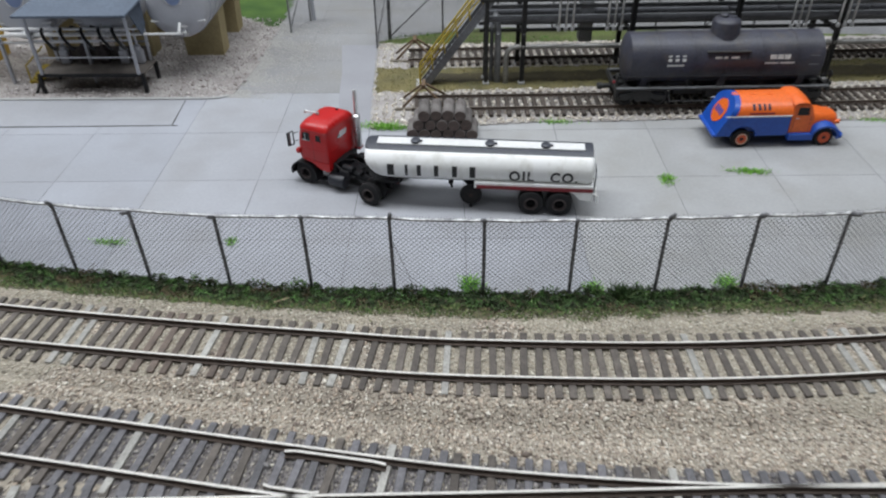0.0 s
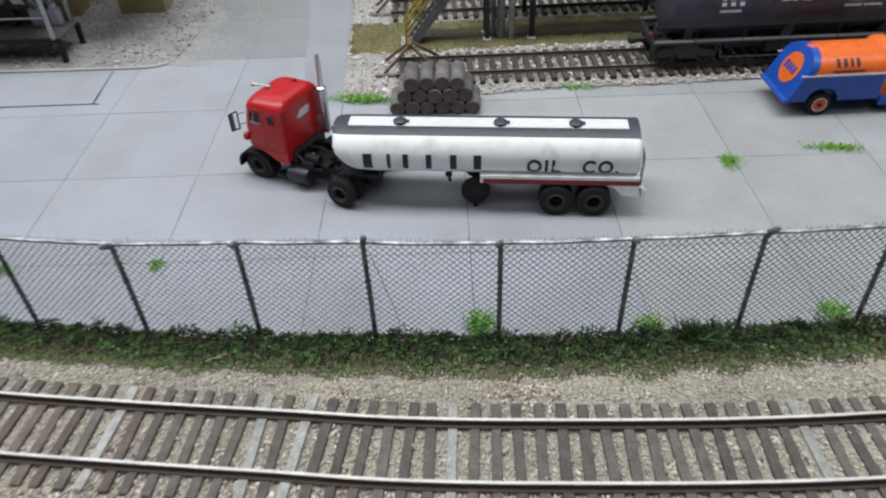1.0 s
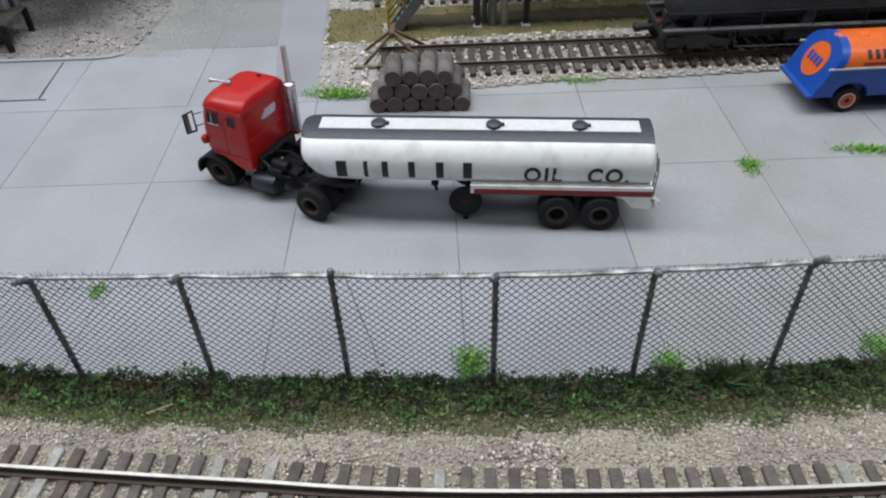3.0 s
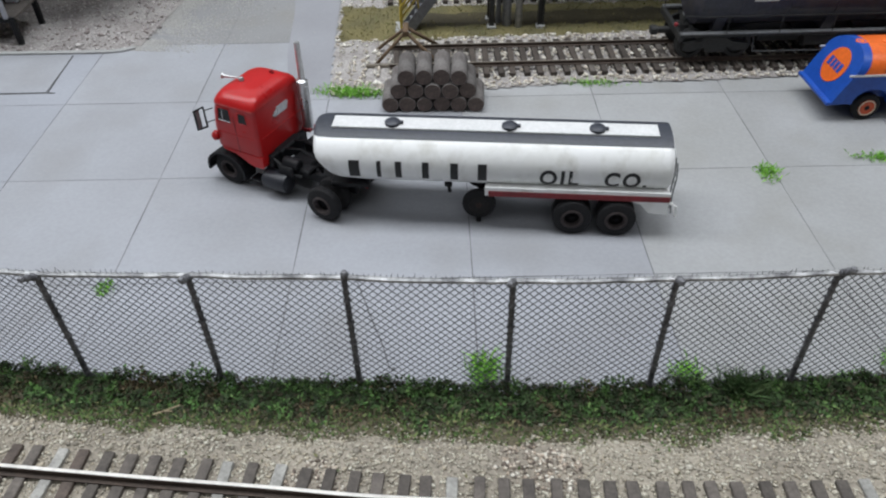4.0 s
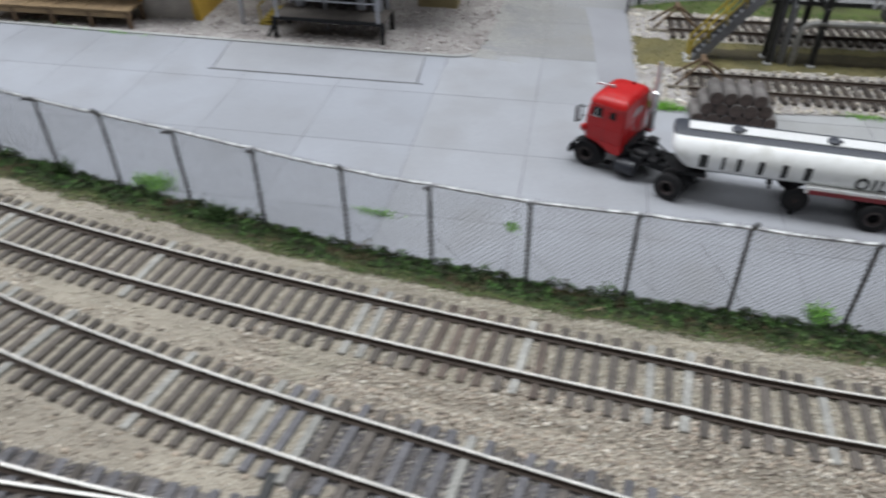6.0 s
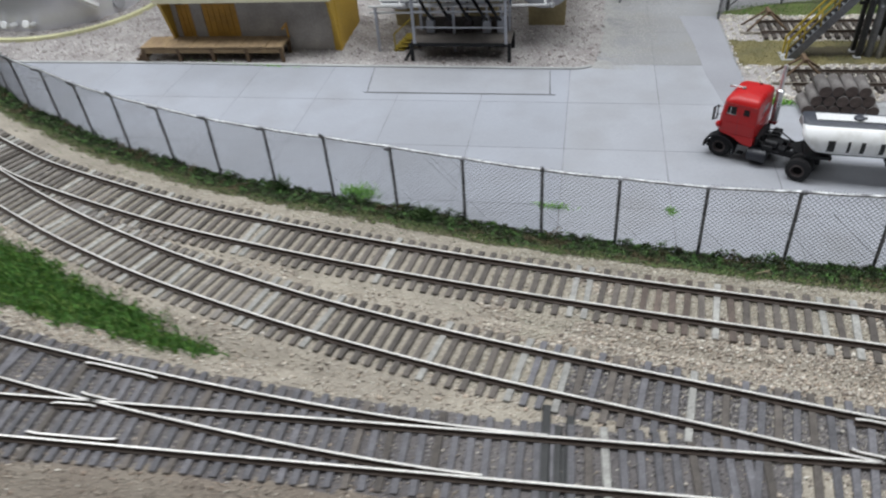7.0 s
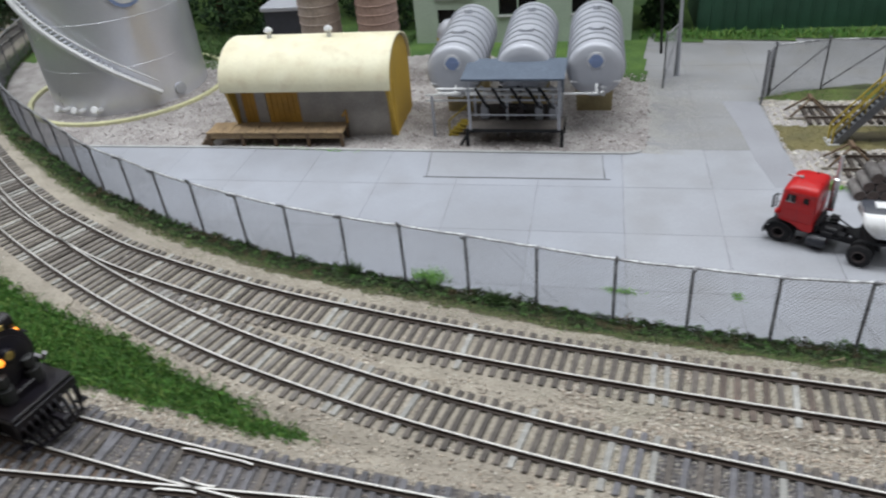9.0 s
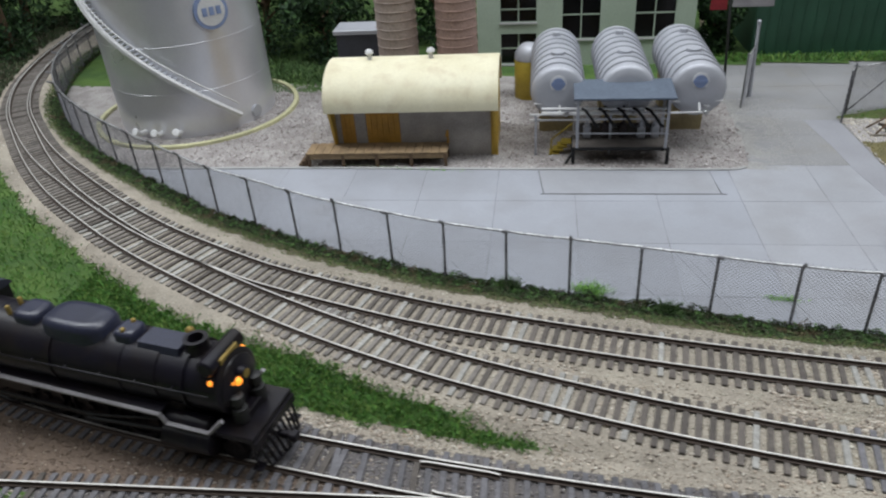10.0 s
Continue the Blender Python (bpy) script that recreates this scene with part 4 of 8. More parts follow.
sp = np.r_[scatter(70000, -420, 190, 48, 225), scatter(60000, -175, 150, 125, 222), scatter(16000, -880, -420, 90, 600), scatter(16000, -560, -300, 40, 130)]
f_at = interp_line(FENCE_LINE, sp[:, 0])
gone = inside(sp + 3 * np.c_[wobble(sp, 6), wobble(sp, 6, 2.0)], PATCH_GRASS) | (sp[:, 1] > f_at - 12.5 - 2.5 * wobble(sp, 5, 2.0) + rng.normal(0, 1.2, len(sp)))
sp = sp[~gone]
bz = (sp[:, 0] < -300 + 20 * wobble(sp, 12, 1.0)) & (sp[:, 1] < interp_line(LINE_C[0], sp[:, 0]) - 8) & (sp[:, 1] > interp_line(LINE_D[0], sp[:, 0]) + 8)
bz &= rng.uniform(0, 1, len(sp)) > 0.12
stones("ballast", sp[bz], bed_height(sp[bz]) + 0.12, 0.46, SHADED_BROWN_STONES, "brown ballast stones between the switch branches, darkened for the locomotive's shade")
sp = sp[~bz]
fz = (sp[:, 1] < interp_line(LINE_D[0], sp[:, 0]) - 11 + 3 * wobble(sp, 5, 2.0)) & (rng.uniform(0, 1, len(sp)) > 0.1)
stones("ballast", sp[fz], bed_height(sp[fz]) + 0.12, 0.42, DULL_STONES, "dull brown ballast stones before the front track")
sp = sp[~fz]
dk = slate_zone(sp) & (rng.uniform(0, 1, len(sp)) > 0.15)
stones("ballast", sp[dk], bed_height(sp[dk]) + 0.12, 0.43, SLATE_STONES, "dark slate ballast stones between the ties of the switch")
sp = sp[~dk]
tan = (near(sp, LINE_B[0][::3]) > 13) & (sp[:, 1] < interp_line(LINE_B[0], sp[:, 0]) + 20 + 22 * np.clip((sp[:, 0] + 150) / 80, 0, 1) + 8 * wobble(sp, 12, 2.0)) | (wobble(sp, 14, 5.0) > 0.55)
stones("ballast", sp[tan], bed_height(sp[tan]) + 0.14, 0.43, TAN_STONES, "loose tan ballast stones between the front tracks")
sp = sp[~tan]
stones("ballast", sp, bed_height(sp) + 0.12, 0.36, STONES, "loose grey-beige ballast stones round the main track")
sp = scatter(34000, -95, 260, 352, 500)
ok = inside(sp, EAST_YARD) & ~inside(sp + 1.5 * np.c_[wobble(sp, 4), wobble(sp, 4, 1.0)], OLIVE_STRIP) & ~inside(sp, GREEN_STRIP)
sp = sp[ok]


def off_ties(xy, line, spacing=5.1):
    """True where a point lies clear of the ties of a track."""
    step = np.r_[0, np.cumsum(np.hypot(*np.diff(line[0], axis=0).T))]
    j = np.concatenate([((c[:, None, :] - line[0][None]) ** 2).sum(-1).argmin(1) for c in np.array_split(xy, 40)])
    d = xy - line[0][j]
    s = step[j] + (d * line[1][j]).sum(1)
    across = np.abs(d[:, 1] * line[1][j][:, 0] - d[:, 0] * line[1][j][:, 1])
    return (across > 15.5) | (np.abs(s % spacing - spacing / 2) > 1.35)


sp = sp[off_ties(sp, LINE_E) & off_ties(sp, LINE_F)]
stones("ballast", sp, -2.1 + 0.35 * (np.minimum(near(sp, LINE_E[0]), near(sp, LINE_F[0])) < 13), 0.6, LIGHT_STONES, "pale crushed stone ballast round the sidings")
sp = scatter(17000, -620, -150, 340, 520)
sp = sp[inside(sp, WEST_LOT)]
stones("ballast", sp, np.full(len(sp), -2.3), 0.66, LOT_STONES, "grey crushed stone covering the lot")


# sand washed over the kerb at the corner of the lot
q = rng.uniform(386, 515, 42000)
sp = np.c_[np.interp(q, (390, 402, 459, 514), (-163, -161, -165.5, -171.5)) + rng.exponential(9.5, len(q)) - 3, q]
sp = np.r_[sp, np.c_[rng.normal(-140, 14, 5000), rng.normal(452, 30, 5000)]]
sp = sp[(wobble(sp, 9, 2.0) + 0.5 * wobble(sp, 3, 1.0) + rng.normal(0, 0.5, len(sp)) > -0.3) & (sp[:, 1] > 372) & (sp[:, 1] < 520) & (sp[:, 0] > -172)]
stones("ballast", sp, np.full(len(sp), -3.0), 0.26, SAND, "fine grey-beige sand washed onto the concrete road")


def blades(name, spots, z, height, width, material, label, lean=0.6, category="grass", clump=None):
    """Small bent leaves: two triangles each."""
    n = len(spots)
    th = rng.uniform(0, 2 * np.pi, n)
    h = height * rng.uniform(0.5, 1.3, n)
    w = width * rng.uniform(0.6, 1.4, n)
    dx, dy = np.cos(th), np.sin(th)
    ln = lean * h * rng.uniform(0.2, 1.6, n)
    ph = rng.uniform(0, 2 * np.pi, n)
    base = np.c_[spots, z]
    side = np.c_[-dy * w, dx * w, rng.normal(0, 0.3, n) * w]
    tip = base + np.c_[np.cos(ph) * ln, np.sin(ph) * ln, h]
    midp = (base + tip) / 2 + np.c_[np.zeros(n), np.zeros(n), 0.15 * h]
    v = np.stack((base, midp - side / 2, tip, midp + side / 2), 1)
    f = np.arange(4 * n).reshape(-1, 4)
    return loose(name, v.reshape(-1, 3), f, material, label, category)


# weeds along the foot of the fence
t = rng.uniform(0, len(FENCE_LINE) - 1, 230000)
i = t.astype(int)
back = np.abs(rng.normal(0, 8.0, len(t)))
sp = offset(FENCE_LINE[i], FENCE_TAN[i], 1.0) + rng.uniform(-0.5, 0.5, (len(t), 2)) - back[:, None] * np.c_[-FENCE_TAN[i][:, 1], FENCE_TAN[i][:, 0]]
ok = (back < 16.5 + 2.5 * wobble(sp, 5, 2.0)) & (sp[:, 0] > -822) & (sp[:, 0] < 200)
sp, back = sp[ok], back[ok]
lump = np.clip(wobble(sp, 1.9, 1.0) * 0.55 + wobble(sp, 6, 3.0) * 0.55 + 0.3, 0, 1)
rise = rng.uniform(0, 1, len(sp)) ** 0.8 * (0.6 + 4.6 * lump) * np.exp(-back / 8.0)
zz = np.maximum(bed_height(sp - np.array((0, 1.0))), -1.8) + rise
patchy = wobble(sp, 1.3, 5.0) * 0.6 + wobble(sp, 2.7, 8.0) * 0.6 + rng.normal(0, 0.16, len(sp))
reach = back + 2.5 * wobble(sp, 7, 4.0) + rng.normal(0, 1.4, len(sp))
dry = (wobble(sp, 11, 6.0) + 0.7 * wobble(sp, 3, 2.5) + rng.normal(0, 0.15, len(sp)) > 0.55) & (reach < 12)
outer = ~dry & (reach > 11.0)
inner = ~dry & ~outer
# leaves in the lower part of each clump take the darkest mix
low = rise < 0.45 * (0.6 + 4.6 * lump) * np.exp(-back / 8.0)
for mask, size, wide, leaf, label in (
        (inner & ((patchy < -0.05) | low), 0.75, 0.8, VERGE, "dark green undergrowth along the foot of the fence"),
        (inner & (patchy >= -0.05) & (patchy < 0.34) & ~low, 0.7, 0.75, WEEDS, "green leafy weeds along the foot of the fence"),
        (inner & (patchy >= 0.34) & ~low, 0.7, 0.7, BRIGHTWEED, "bright green leaf clumps along the foot of the fence"),
        (outer, 0.7, 0.5, OUTER, "pale green grass at the edge of the verge"),
        (dry, 0.6, 0.6, DRYWEED, "brown dried weeds along the foot of the fence")):
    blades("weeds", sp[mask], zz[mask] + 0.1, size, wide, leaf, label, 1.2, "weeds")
# stray sprouts on the gravel beside the verge
i = rng.integers(0, len(FENCE_LINE), 5200)
stray = FENCE_LINE[i] - (11 + rng.exponential(4.5, len(i)))[:, None] * np.c_[-FENCE_TAN[i][:, 1], FENCE_TAN[i][:, 0]] + rng.normal(0, 0.6, (len(i), 2))
stray = stray[(wobble(stray, 8, 3.3) + 0.6 * wobble(stray, 3, 1.3) > 0.05) & (near(stray, LINE_A[0]) > 15) & (stray[:, 0] > -640) & (stray[:, 0] < 200)]
blades("weeds", stray, bed_height(stray) + 0.2, 0.7, 0.45, OUTER, "stray pale green sprouts on the gravel beside the track", 1.3, "weeds")
# lush grass between the diverging tracks
sp = np.r_[scatter(90000, -900, -250, 110, 520), scatter(50000, -520, -250, 110, 215)]
sp = sp[inside(sp + 3.0 * np.c_[wobble(sp, 5), wobble(sp, 4, 5.0)] + rng.normal(0, 1.5, sp.shape), PATCH_GRASS)]
blades("grass", sp, bed_height(sp), 2.6, 0.7, LUSH, "bright green static grass between the diverging tracks", 0.7)
# dry fringe round the lush patch
sp = scatter(60000, -700, -235, 100, 280)
edge = np.array(PATCH_GRASS + PATCH_GRASS[:1], float)
es = np.concatenate([np.linspace(a, b, 40) for a, b in zip(edge, edge[1:])])
de = near(sp, es)
sp = sp[(de < 9) & (rng.uniform(0, 0.55, len(sp)) > de / 9) & (wobble(sp, 7, 3.0) > -0.35) & (np.minimum(near(sp, LINE_B[0]), near(sp, LINE_C[0])) > 15)]
blades("weeds", sp, bed_height(sp), 0.9, 0.5, DRYWEED, "brown dried weeds fringing the grass patch", 1.1, "weeds")
sp = scatter(16000, -620, -240, -60, 80)
sp = sp[sp[:, 1] < np.interp(sp[:, 0], (-480, -340, -285, -240), (62, 44, 42, -20)) + 4 * wobble(sp, 5, 2.0)]
blades("grass", sp, bed_height(sp), 2.2, 0.7, WEEDS, "dull green static grass at the front edge", 0.7)
# dull turf outside the far curve
sp = scatter(60000, -1060, -780, 425, 800)
sp = sp[inside(sp + 3.0 * np.c_[wobble(sp, 6), wobble(sp, 5, 2.0)], [(-1060, 430), (-797, 438), (-829, 497), (-863, 560), (-884, 600), (-905, 680), (-940, 790), (-1060, 790)])]
blades("grass", sp, bed_height(sp), 3.4, 1.2, VERGE, "dull dark green static grass outside the far curve", 0.7)
# turf fuzz of the olive strip and the green strip
sp = scatter(14000, -90, 250, 398, 500)
a, b = inside(sp, OLIVE_STRIP) & ~(inside(sp + 1.5 * np.c_[wobble(sp, 4), wobble(sp, 4, 1.0)], SHADED_SOIL_STRIP) & (rng.uniform(0, 1, len(sp)) > 0.12)), inside(sp, GREEN_STRIP)
blades("grass", sp[a], np.full(a.sum(), -2.4), 0.9, 0.5, island_mat("olive_fibres", [(0.19, 0.16, 0.06), (0.13, 0.12, 0.045), (0.24, 0.21, 0.085), (0.15, 0.165, 0.055)]), "olive brown scatter turf between the sidings", 1.0)
blades("grass", sp[b], np.full(b.sum(), -2.4), 1.1, 0.55, LUSH, "green grass behind the rear siding", 0.8)


def tuft(x, y, sx, sy, n, h, material, label, z=ROAD_Z):
    n = int(n * 1.8)
    p = np.c_[rng.normal(x, sx, n), rng.normal(y, sy, n)]
    blades("grass_tuft", p, np.full(n, z), h, 0.45, material, label, 0.8, "grass tuft")["kind"] = "object"


lime = "lime green grass tuft growing from a joint of the concrete"
for x, y, sx, sy, n, h in ((-64, 357, 5.6, 1.8, 460, 1.9), (26, 372.5, 6.0, 1.2, 120, 1.4), (78.6, 317.5, 1.6, 2.6, 120, 1.6), (119, 329.5, 5.0, 1.2, 220, 1.4), (-5.8, 226.5, 1.9, 2.2, 170, 3.6),
                           (41, 231, 1.8, 1.6, 90, 2.6), (92, 239, 2.0, 2.2, 120, 3.2), (-109.5, 246, 1.3, 1.6, 60, 1.3), (-160.5, 240, 4.0, 1.2, 110, 1.4), (-252, 231, 4.0, 2.5, 260, 4.0),
                           (-390, 360, 22.0, 0.7, 160, 1.2), (200, 392, 8, 1.2, 90, 1.4)):
    tuft(x, y, sx, sy, n, h, LIME, lime)
for x, y in ((52, 225.5), (-215, 218), (-292, 227)):
    tuft(x, y, 2.0, 1.2, 220, 4.5, WEEDS, "dark leafy weed clump at the fence", -1.5)
single("twig", Shape().tube([(-3, 0, 0), (-0.5, 0.4, 0.6), (2.5, 1.8, 0.4)], 0.18, 5).tube([(-0.5, 0.4, 0.6), (1.5, -0.3, 1.2)], 0.14, 5), TWIG,
       "pale dry twig lying in the weeds", "twig", (-73.5, 204.5, 2.6), 10)

# ---- the hall round the layout ----
X0, X1, Y0, Y1, Z0, Z1 = -1750, 1250, -1150, 1450, -300, 1150
single("wall_north", Shape().box(X0, X1, Y1, Y1 + 60, Z0, Z1), ROOMWALL, "plain pale hall wall", "wall", kind="structure")
single("wall_south", Shape().box(X0, X1, Y0 - 60, Y0, Z0, Z1), ROOMWALL, "plain pale hall wall", "wall", kind="structure")
single("wall_west", Shape().box(X0 - 60, X0, Y0, Y1, Z0, Z1), ROOMWALL, "plain pale hall wall", "wall", kind="structure")
single("wall_east", Shape().box(X1, X1 + 60, Y0, Y1, Z0, Z1), ROOMWALL, "plain pale hall wall", "wall", kind="structure")
single("ceiling", Shape().box(X0, X1, Y0, Y1, Z1, Z1 + 40), ROOMWALL, "plain pale hall ceiling", "ceiling", kind="structure")
single("floor", Shape().box(X0, X1, Y0, Y1, Z0 - 40, Z0), PATCH, "grey hall floor", "floor", kind="structure")
# ================= vehicles =================
def wheel(parent, x, y, z, r, w, out, rim_mat, rim_label, name="wheel", deep=False):
    """A wheel on an axle along y; out: +1 or -1, the side its face looks to; deep: an open dished rim."""
    side = [(0.0, r * 0.80), (w * 0.14, r * 0.97), (w * 0.3, r), (w * 0.7, r), (w * 0.86, r * 0.97), (w, r * 0.80)]
    ends = ([(w * 0.4, r * 0.36), (0.1, r * 0.42)], [(w - 0.1, r * 0.42), (w * 0.6, r * 0.36)]) if deep else ([(0, r * 0.62)], [(w, r * 0.62)])
    wh = part(name, Shape().lathe((0, -w / 2, 0), (0, 1, 0), ends[0] + side + ends[1], 24, cap=not deep), TYRE, parent, "black rubber tyre", (x, y, z))
    if deep:
        ring = Shape().lathe((0, out * w * 0.5, 0), (0, -out, 0), [(0.05, r * 0.58), (-0.25, r * 0.52), (-0.2, r * 0.44), (0.2, r * 0.39), (w * 0.35, r * 0.37)], 22, cap=False)
        part("rim", ring, RIMRUST, wh, "rubbed brown rim edge")
        # dish coloured black so that the recess looks like a shaded hole
        dish = Shape().lathe((0, out * 0.1, 0), (0, out, 0), [(-0.3, r * 0.37), (0.0, r * 0.36), (0.1, r * 0.16), (0.6, r * 0.12)], 16)
        part("hub", dish, HUB_HOLE_SHADE, wh, "recessed hub with the hole's shade painted black")
        return wh
    rim = Shape().lathe((0, out * w * 0.5, 0), (0, -out, 0), [(-0.05, r * 0.64), (-0.18, r * 0.60), (0.0, r * 0.55), (1.2, r * 0.46), (1.25, r * 0.34), (1.0, r * 0.30), (0.9, r * 0.10)], 18)
    for k in range(6):
        a = k * math.pi / 3
        rim.ball((r * 0.40 * math.cos(a), out * (w * 0.5 - 0.85), r * 0.40 * math.sin(a)), r * 0.055, 6, 4)
    part("rim", rim, rim_mat, wh, rim_label)
    part("hub", Shape().lathe((0, out * (w * 0.5 - 0.6), 0), (0, out, 0), [(0, r * 0.30), (0.5, r * 0.28), (0.75, r * 0.15)], 14), TYRE if rim_mat is RIMRED else HUB, wh, "dark hub")
    return wh


def lettering(text, size, material, parent, name, place, spacing=1.0):
    """Built-in font letters as a thin mesh; place(u, v) gives the point in millimetres."""
    cu = bpy.data.curves.new(name, "FONT")
    cu.body, cu.size, cu.space_character, cu.offset = text, size, spacing, 0.032 * size
    tmp = new(name, cu)
    dg = bpy.context.evaluated_depsgraph_get()
    me = bpy.data.meshes.new_from_object(tmp.evaluated_get(dg))
    bpy.data.objects.remove(tmp)
    bm = bmesh.new()
    bm.from_mesh(me)
    bmesh.ops.subdivide_edges(bm, edges=[e for e in bm.edges if e.calc_length() > size * 0.2], cuts=2)
    for v in bm.verts:
        v.co = Vector(place(v.co.x, v.co.y)) * MM
    bm.to_mesh(me)
    bm.free()
    me.materials.clear()
    me.materials.append(material)
    return part(name, me, material, parent)


# ---- red tractor ----
def red_tractor():
    t = thing("truck_tractor", "red cab-over road tractor with black chassis on the concrete", "truck", (-80.6, 305.0, ROAD_Z), 159.3)
    # cab: lofted rounded body, narrower and rounder towards the roof and the nose
    def ring(z, x0, x1, hw, rad):
        pts = []
        for cx, cy, a0 in ((x1, 1, 0), (x0, 1, 90), (x0, -1, 180), (x1, -1, 270)):
            rr = rad * (1.9 if cx == x1 else 1.0)
            for k in range(5):
                a = radians(a0 + 22.5 * k)
                pts.append((cx - math.copysign(rr, cx - (x0 + x1) / 2) + rr * math.cos(a), cy * (hw - rr) + rr * math.sin(a), z))
        return pts
    cab = Shape().loft([ring(13.0, -7.9, 8.3, 10.9, 1.0), ring(14.5, -8.0, 9.0, 11.3, 1.1), ring(21, -8.0, 9.0, 11.3, 1.1), ring(26, -7.9, 8.4, 11.1, 1.2), ring(28.3, -7.85, 7.9, 10.9, 1.3),
                        ring(28.7, -7.9, 8.1, 11.1, 1.4), ring(29.3, -7.9, 8.0, 11.0, 1.5), ring(30.5, -7.8, 7.4, 10.5, 1.7), ring(31.6, -7.3, 6.6, 9.4, 2.0), ring(32.3, -6.2, 4.8, 7.8, 2.0), ring(32.6, -4.0, 2.4, 5.0, 2.0)])
    body = part("cab", cab, RED, t, "glossy red cab body")
    SKIRT = [(-7.95, 13.6), (-7.9, 10.2), (-7.4, 9.6), (-4.4, 9.6), (-2.4, 10.2), (-0.2, 11.4), (2.4, 12.6), (6.5, 13.2), (6.5, 13.6)]
    low = Shape().prism(SKIRT, "y", 8.4, 11.25).prism(SKIRT, "y", -11.25, -8.4)
    part("cab_skirt", low, RED, body, "red lower door panel")
    ridge = Shape()
    for sy in (1, -1):
        part("door_seam", Shape().box(0.1, 0.3, sy * 11.32 - 0.05, sy * 11.32 + 0.05, 13.4, 26.0), DARKRED, body, "dark red door seam")
        ridge.tube([(-7.6, sy * 11.26, 19.6), (0, sy * 11.3, 19.6), (7.6, sy * 11.26, 19.6)], 0.16, 5)
        ridge.tube([(-4.0, sy * 11.3, 21.4), (-2.4, sy * 11.42, 21.4)], 0.2, 5)
    ridge.tube([(-8.0, -9.9, 19.6), (-8.0, 9.9, 19.6)], 0.16, 5)
    part("belt_ridge", ridge, RED, body, "raised red belt line and door handle")

    def side_y(z):
        return float(np.interp(z, (21, 26, 28.3), (11.3, 11.1, 10.9)))

    def pane(q, sy):
        return Shape().loft([[(x, sy * (side_y(z) + 0.1), z) for x, z in q], [(x, sy * (side_y(z) - 0.3), z) for x, z in q]], smooth=False)
    for sy in (1, -1):
        part("side_window", pane(((-4.4, 24.2), (-1.6, 24.2), (-1.7, 27.2), (-4.2, 27.2)), sy), GLASS, body, "dark side window")
        part("vent_window", pane(((1.6, 23.8), (6.0, 23.8), (5.6, 27.5), (1.6, 27.6)), sy), GLASS, body, "dark quarter window")
        wf = Shape()
        for a, b in (((-4.6, 24.0), (-1.4, 24.0)), ((-1.4, 24.0), (-1.5, 27.4)), ((-1.5, 27.4), (-4.4, 27.4)), ((-4.4, 27.4), (-4.6, 24.0)), ((1.4, 23.6), (6.2, 23.6)), ((6.2, 23.6), (5.8, 27.7)), ((5.8, 27.7), (1.4, 27.8)), ((1.4, 27.8), (1.4, 23.6))):
            wf.cyl((a[0], sy * side_y(a[1]), a[1]), (b[0], sy * side_y(b[1]), b[1]), 0.2, None, 5)
        part("window_frame", wf, RED, body)
        gut = Shape().tube([(-7.2, sy * 11.0, 28.9), (0, sy * 11.02, 28.9), (5.6, sy * 10.98, 28.9)], 0.16, 5)
        part("rain_gutter", gut, RED_EDGE_SHEEN, body, "rubbed red edge along the roof with a pale sheen in its colour")
        part("window_bar", Shape().tube([(1.5, sy * 11.3, 23.7), (4.0, sy * 11.32, 23.7), (6.0, sy * 11.28, 23.7)], 0.2, 5).tube([(4.4, sy * 11.25, 23.8), (4.2, sy * 11.0, 27.6)], 0.17, 5), CHROME, body, "silver window bar")
        part("windscreen", Shape().prism([(sy * 0.5, 22.4), (sy * 7.6, 22.4), (sy * 7.2, 26.6), (sy * 0.5, 27.0)], "x", 7.9, 8.85), GLASS, body, "dark split windscreen")
        part("headlight", Shape().lathe((8.3, sy * 10.8, 17.2), (1, 0.4 * sy, 0), [(-0.6, 0.6), (0, 1.4), (0.9, 1.6), (1.4, 1.3), (1.9, 0.6)], 14), RED, t, "red painted headlight housing")
    emblem = Shape()
    for k in range(5):
        emblem.box(-8.2, -7.9, -4.2 + 0.25 * abs(k - 3), 3.4 - 0.7 * abs(k - 1), 23.4 + 0.55 * k, 23.9 + 0.55 * k, 0.05)
    part("emblem", emblem, CHROME, body, "pale winged emblem on the cab's back")
    part("air_horn", Shape().lathe((5.6, 2.6, 33.4), (1, 0.25, 0.05), [(-2.8, 0.25), (0, 0.3), (2.6, 0.5), (3.2, 0.95)], 10).ball((2.8, 1.9, 33.0), 0.9, 8, 5), CHROME, t, "chrome roof horn")
    part("marker_lamp", Shape().prism([(0, 0), (2.2, 0), (1.9, 1.3), (0.9, 1.8)], "y", -6.2, -5.7), DARKRED, t, "", (-3.5, 0, 31.8))
    st = Shape().lathe((-10.4, -9.6, 13.5), (0, 0, 1), [(0, 1.4), (0.3, 1.7), (16.6, 1.7), (17.1, 0.95), (29.0, 0.85)], 16)
    part("exhaust_pipe", st, CHROME, t, "tall bright exhaust stack behind the cab")
    part("stack_bracket", Shape().box(-11.6, -8.4, -10.8, -8.6, 29.6, 30.2, 0.1).box(-12.0, -8.6, -11.2, -7.8, 13.0, 14.4, 0.2), DARKRED, t, "dark red stack bracket")
    mr = Shape()
    for z in (20.0, 24.0):
        mr.tube([(8.6, 10.2, z + 2.2), (9.6, 13.0, z + 2.5)], 0.16, 5)
    mr.tube([(9.6, 12.8, 21.0), (9.6, 12.8, 27.6), (10.6, 15.8, 27.4), (10.6, 15.8, 21.2), (9.6, 12.8, 21.0)], 0.34, 5)
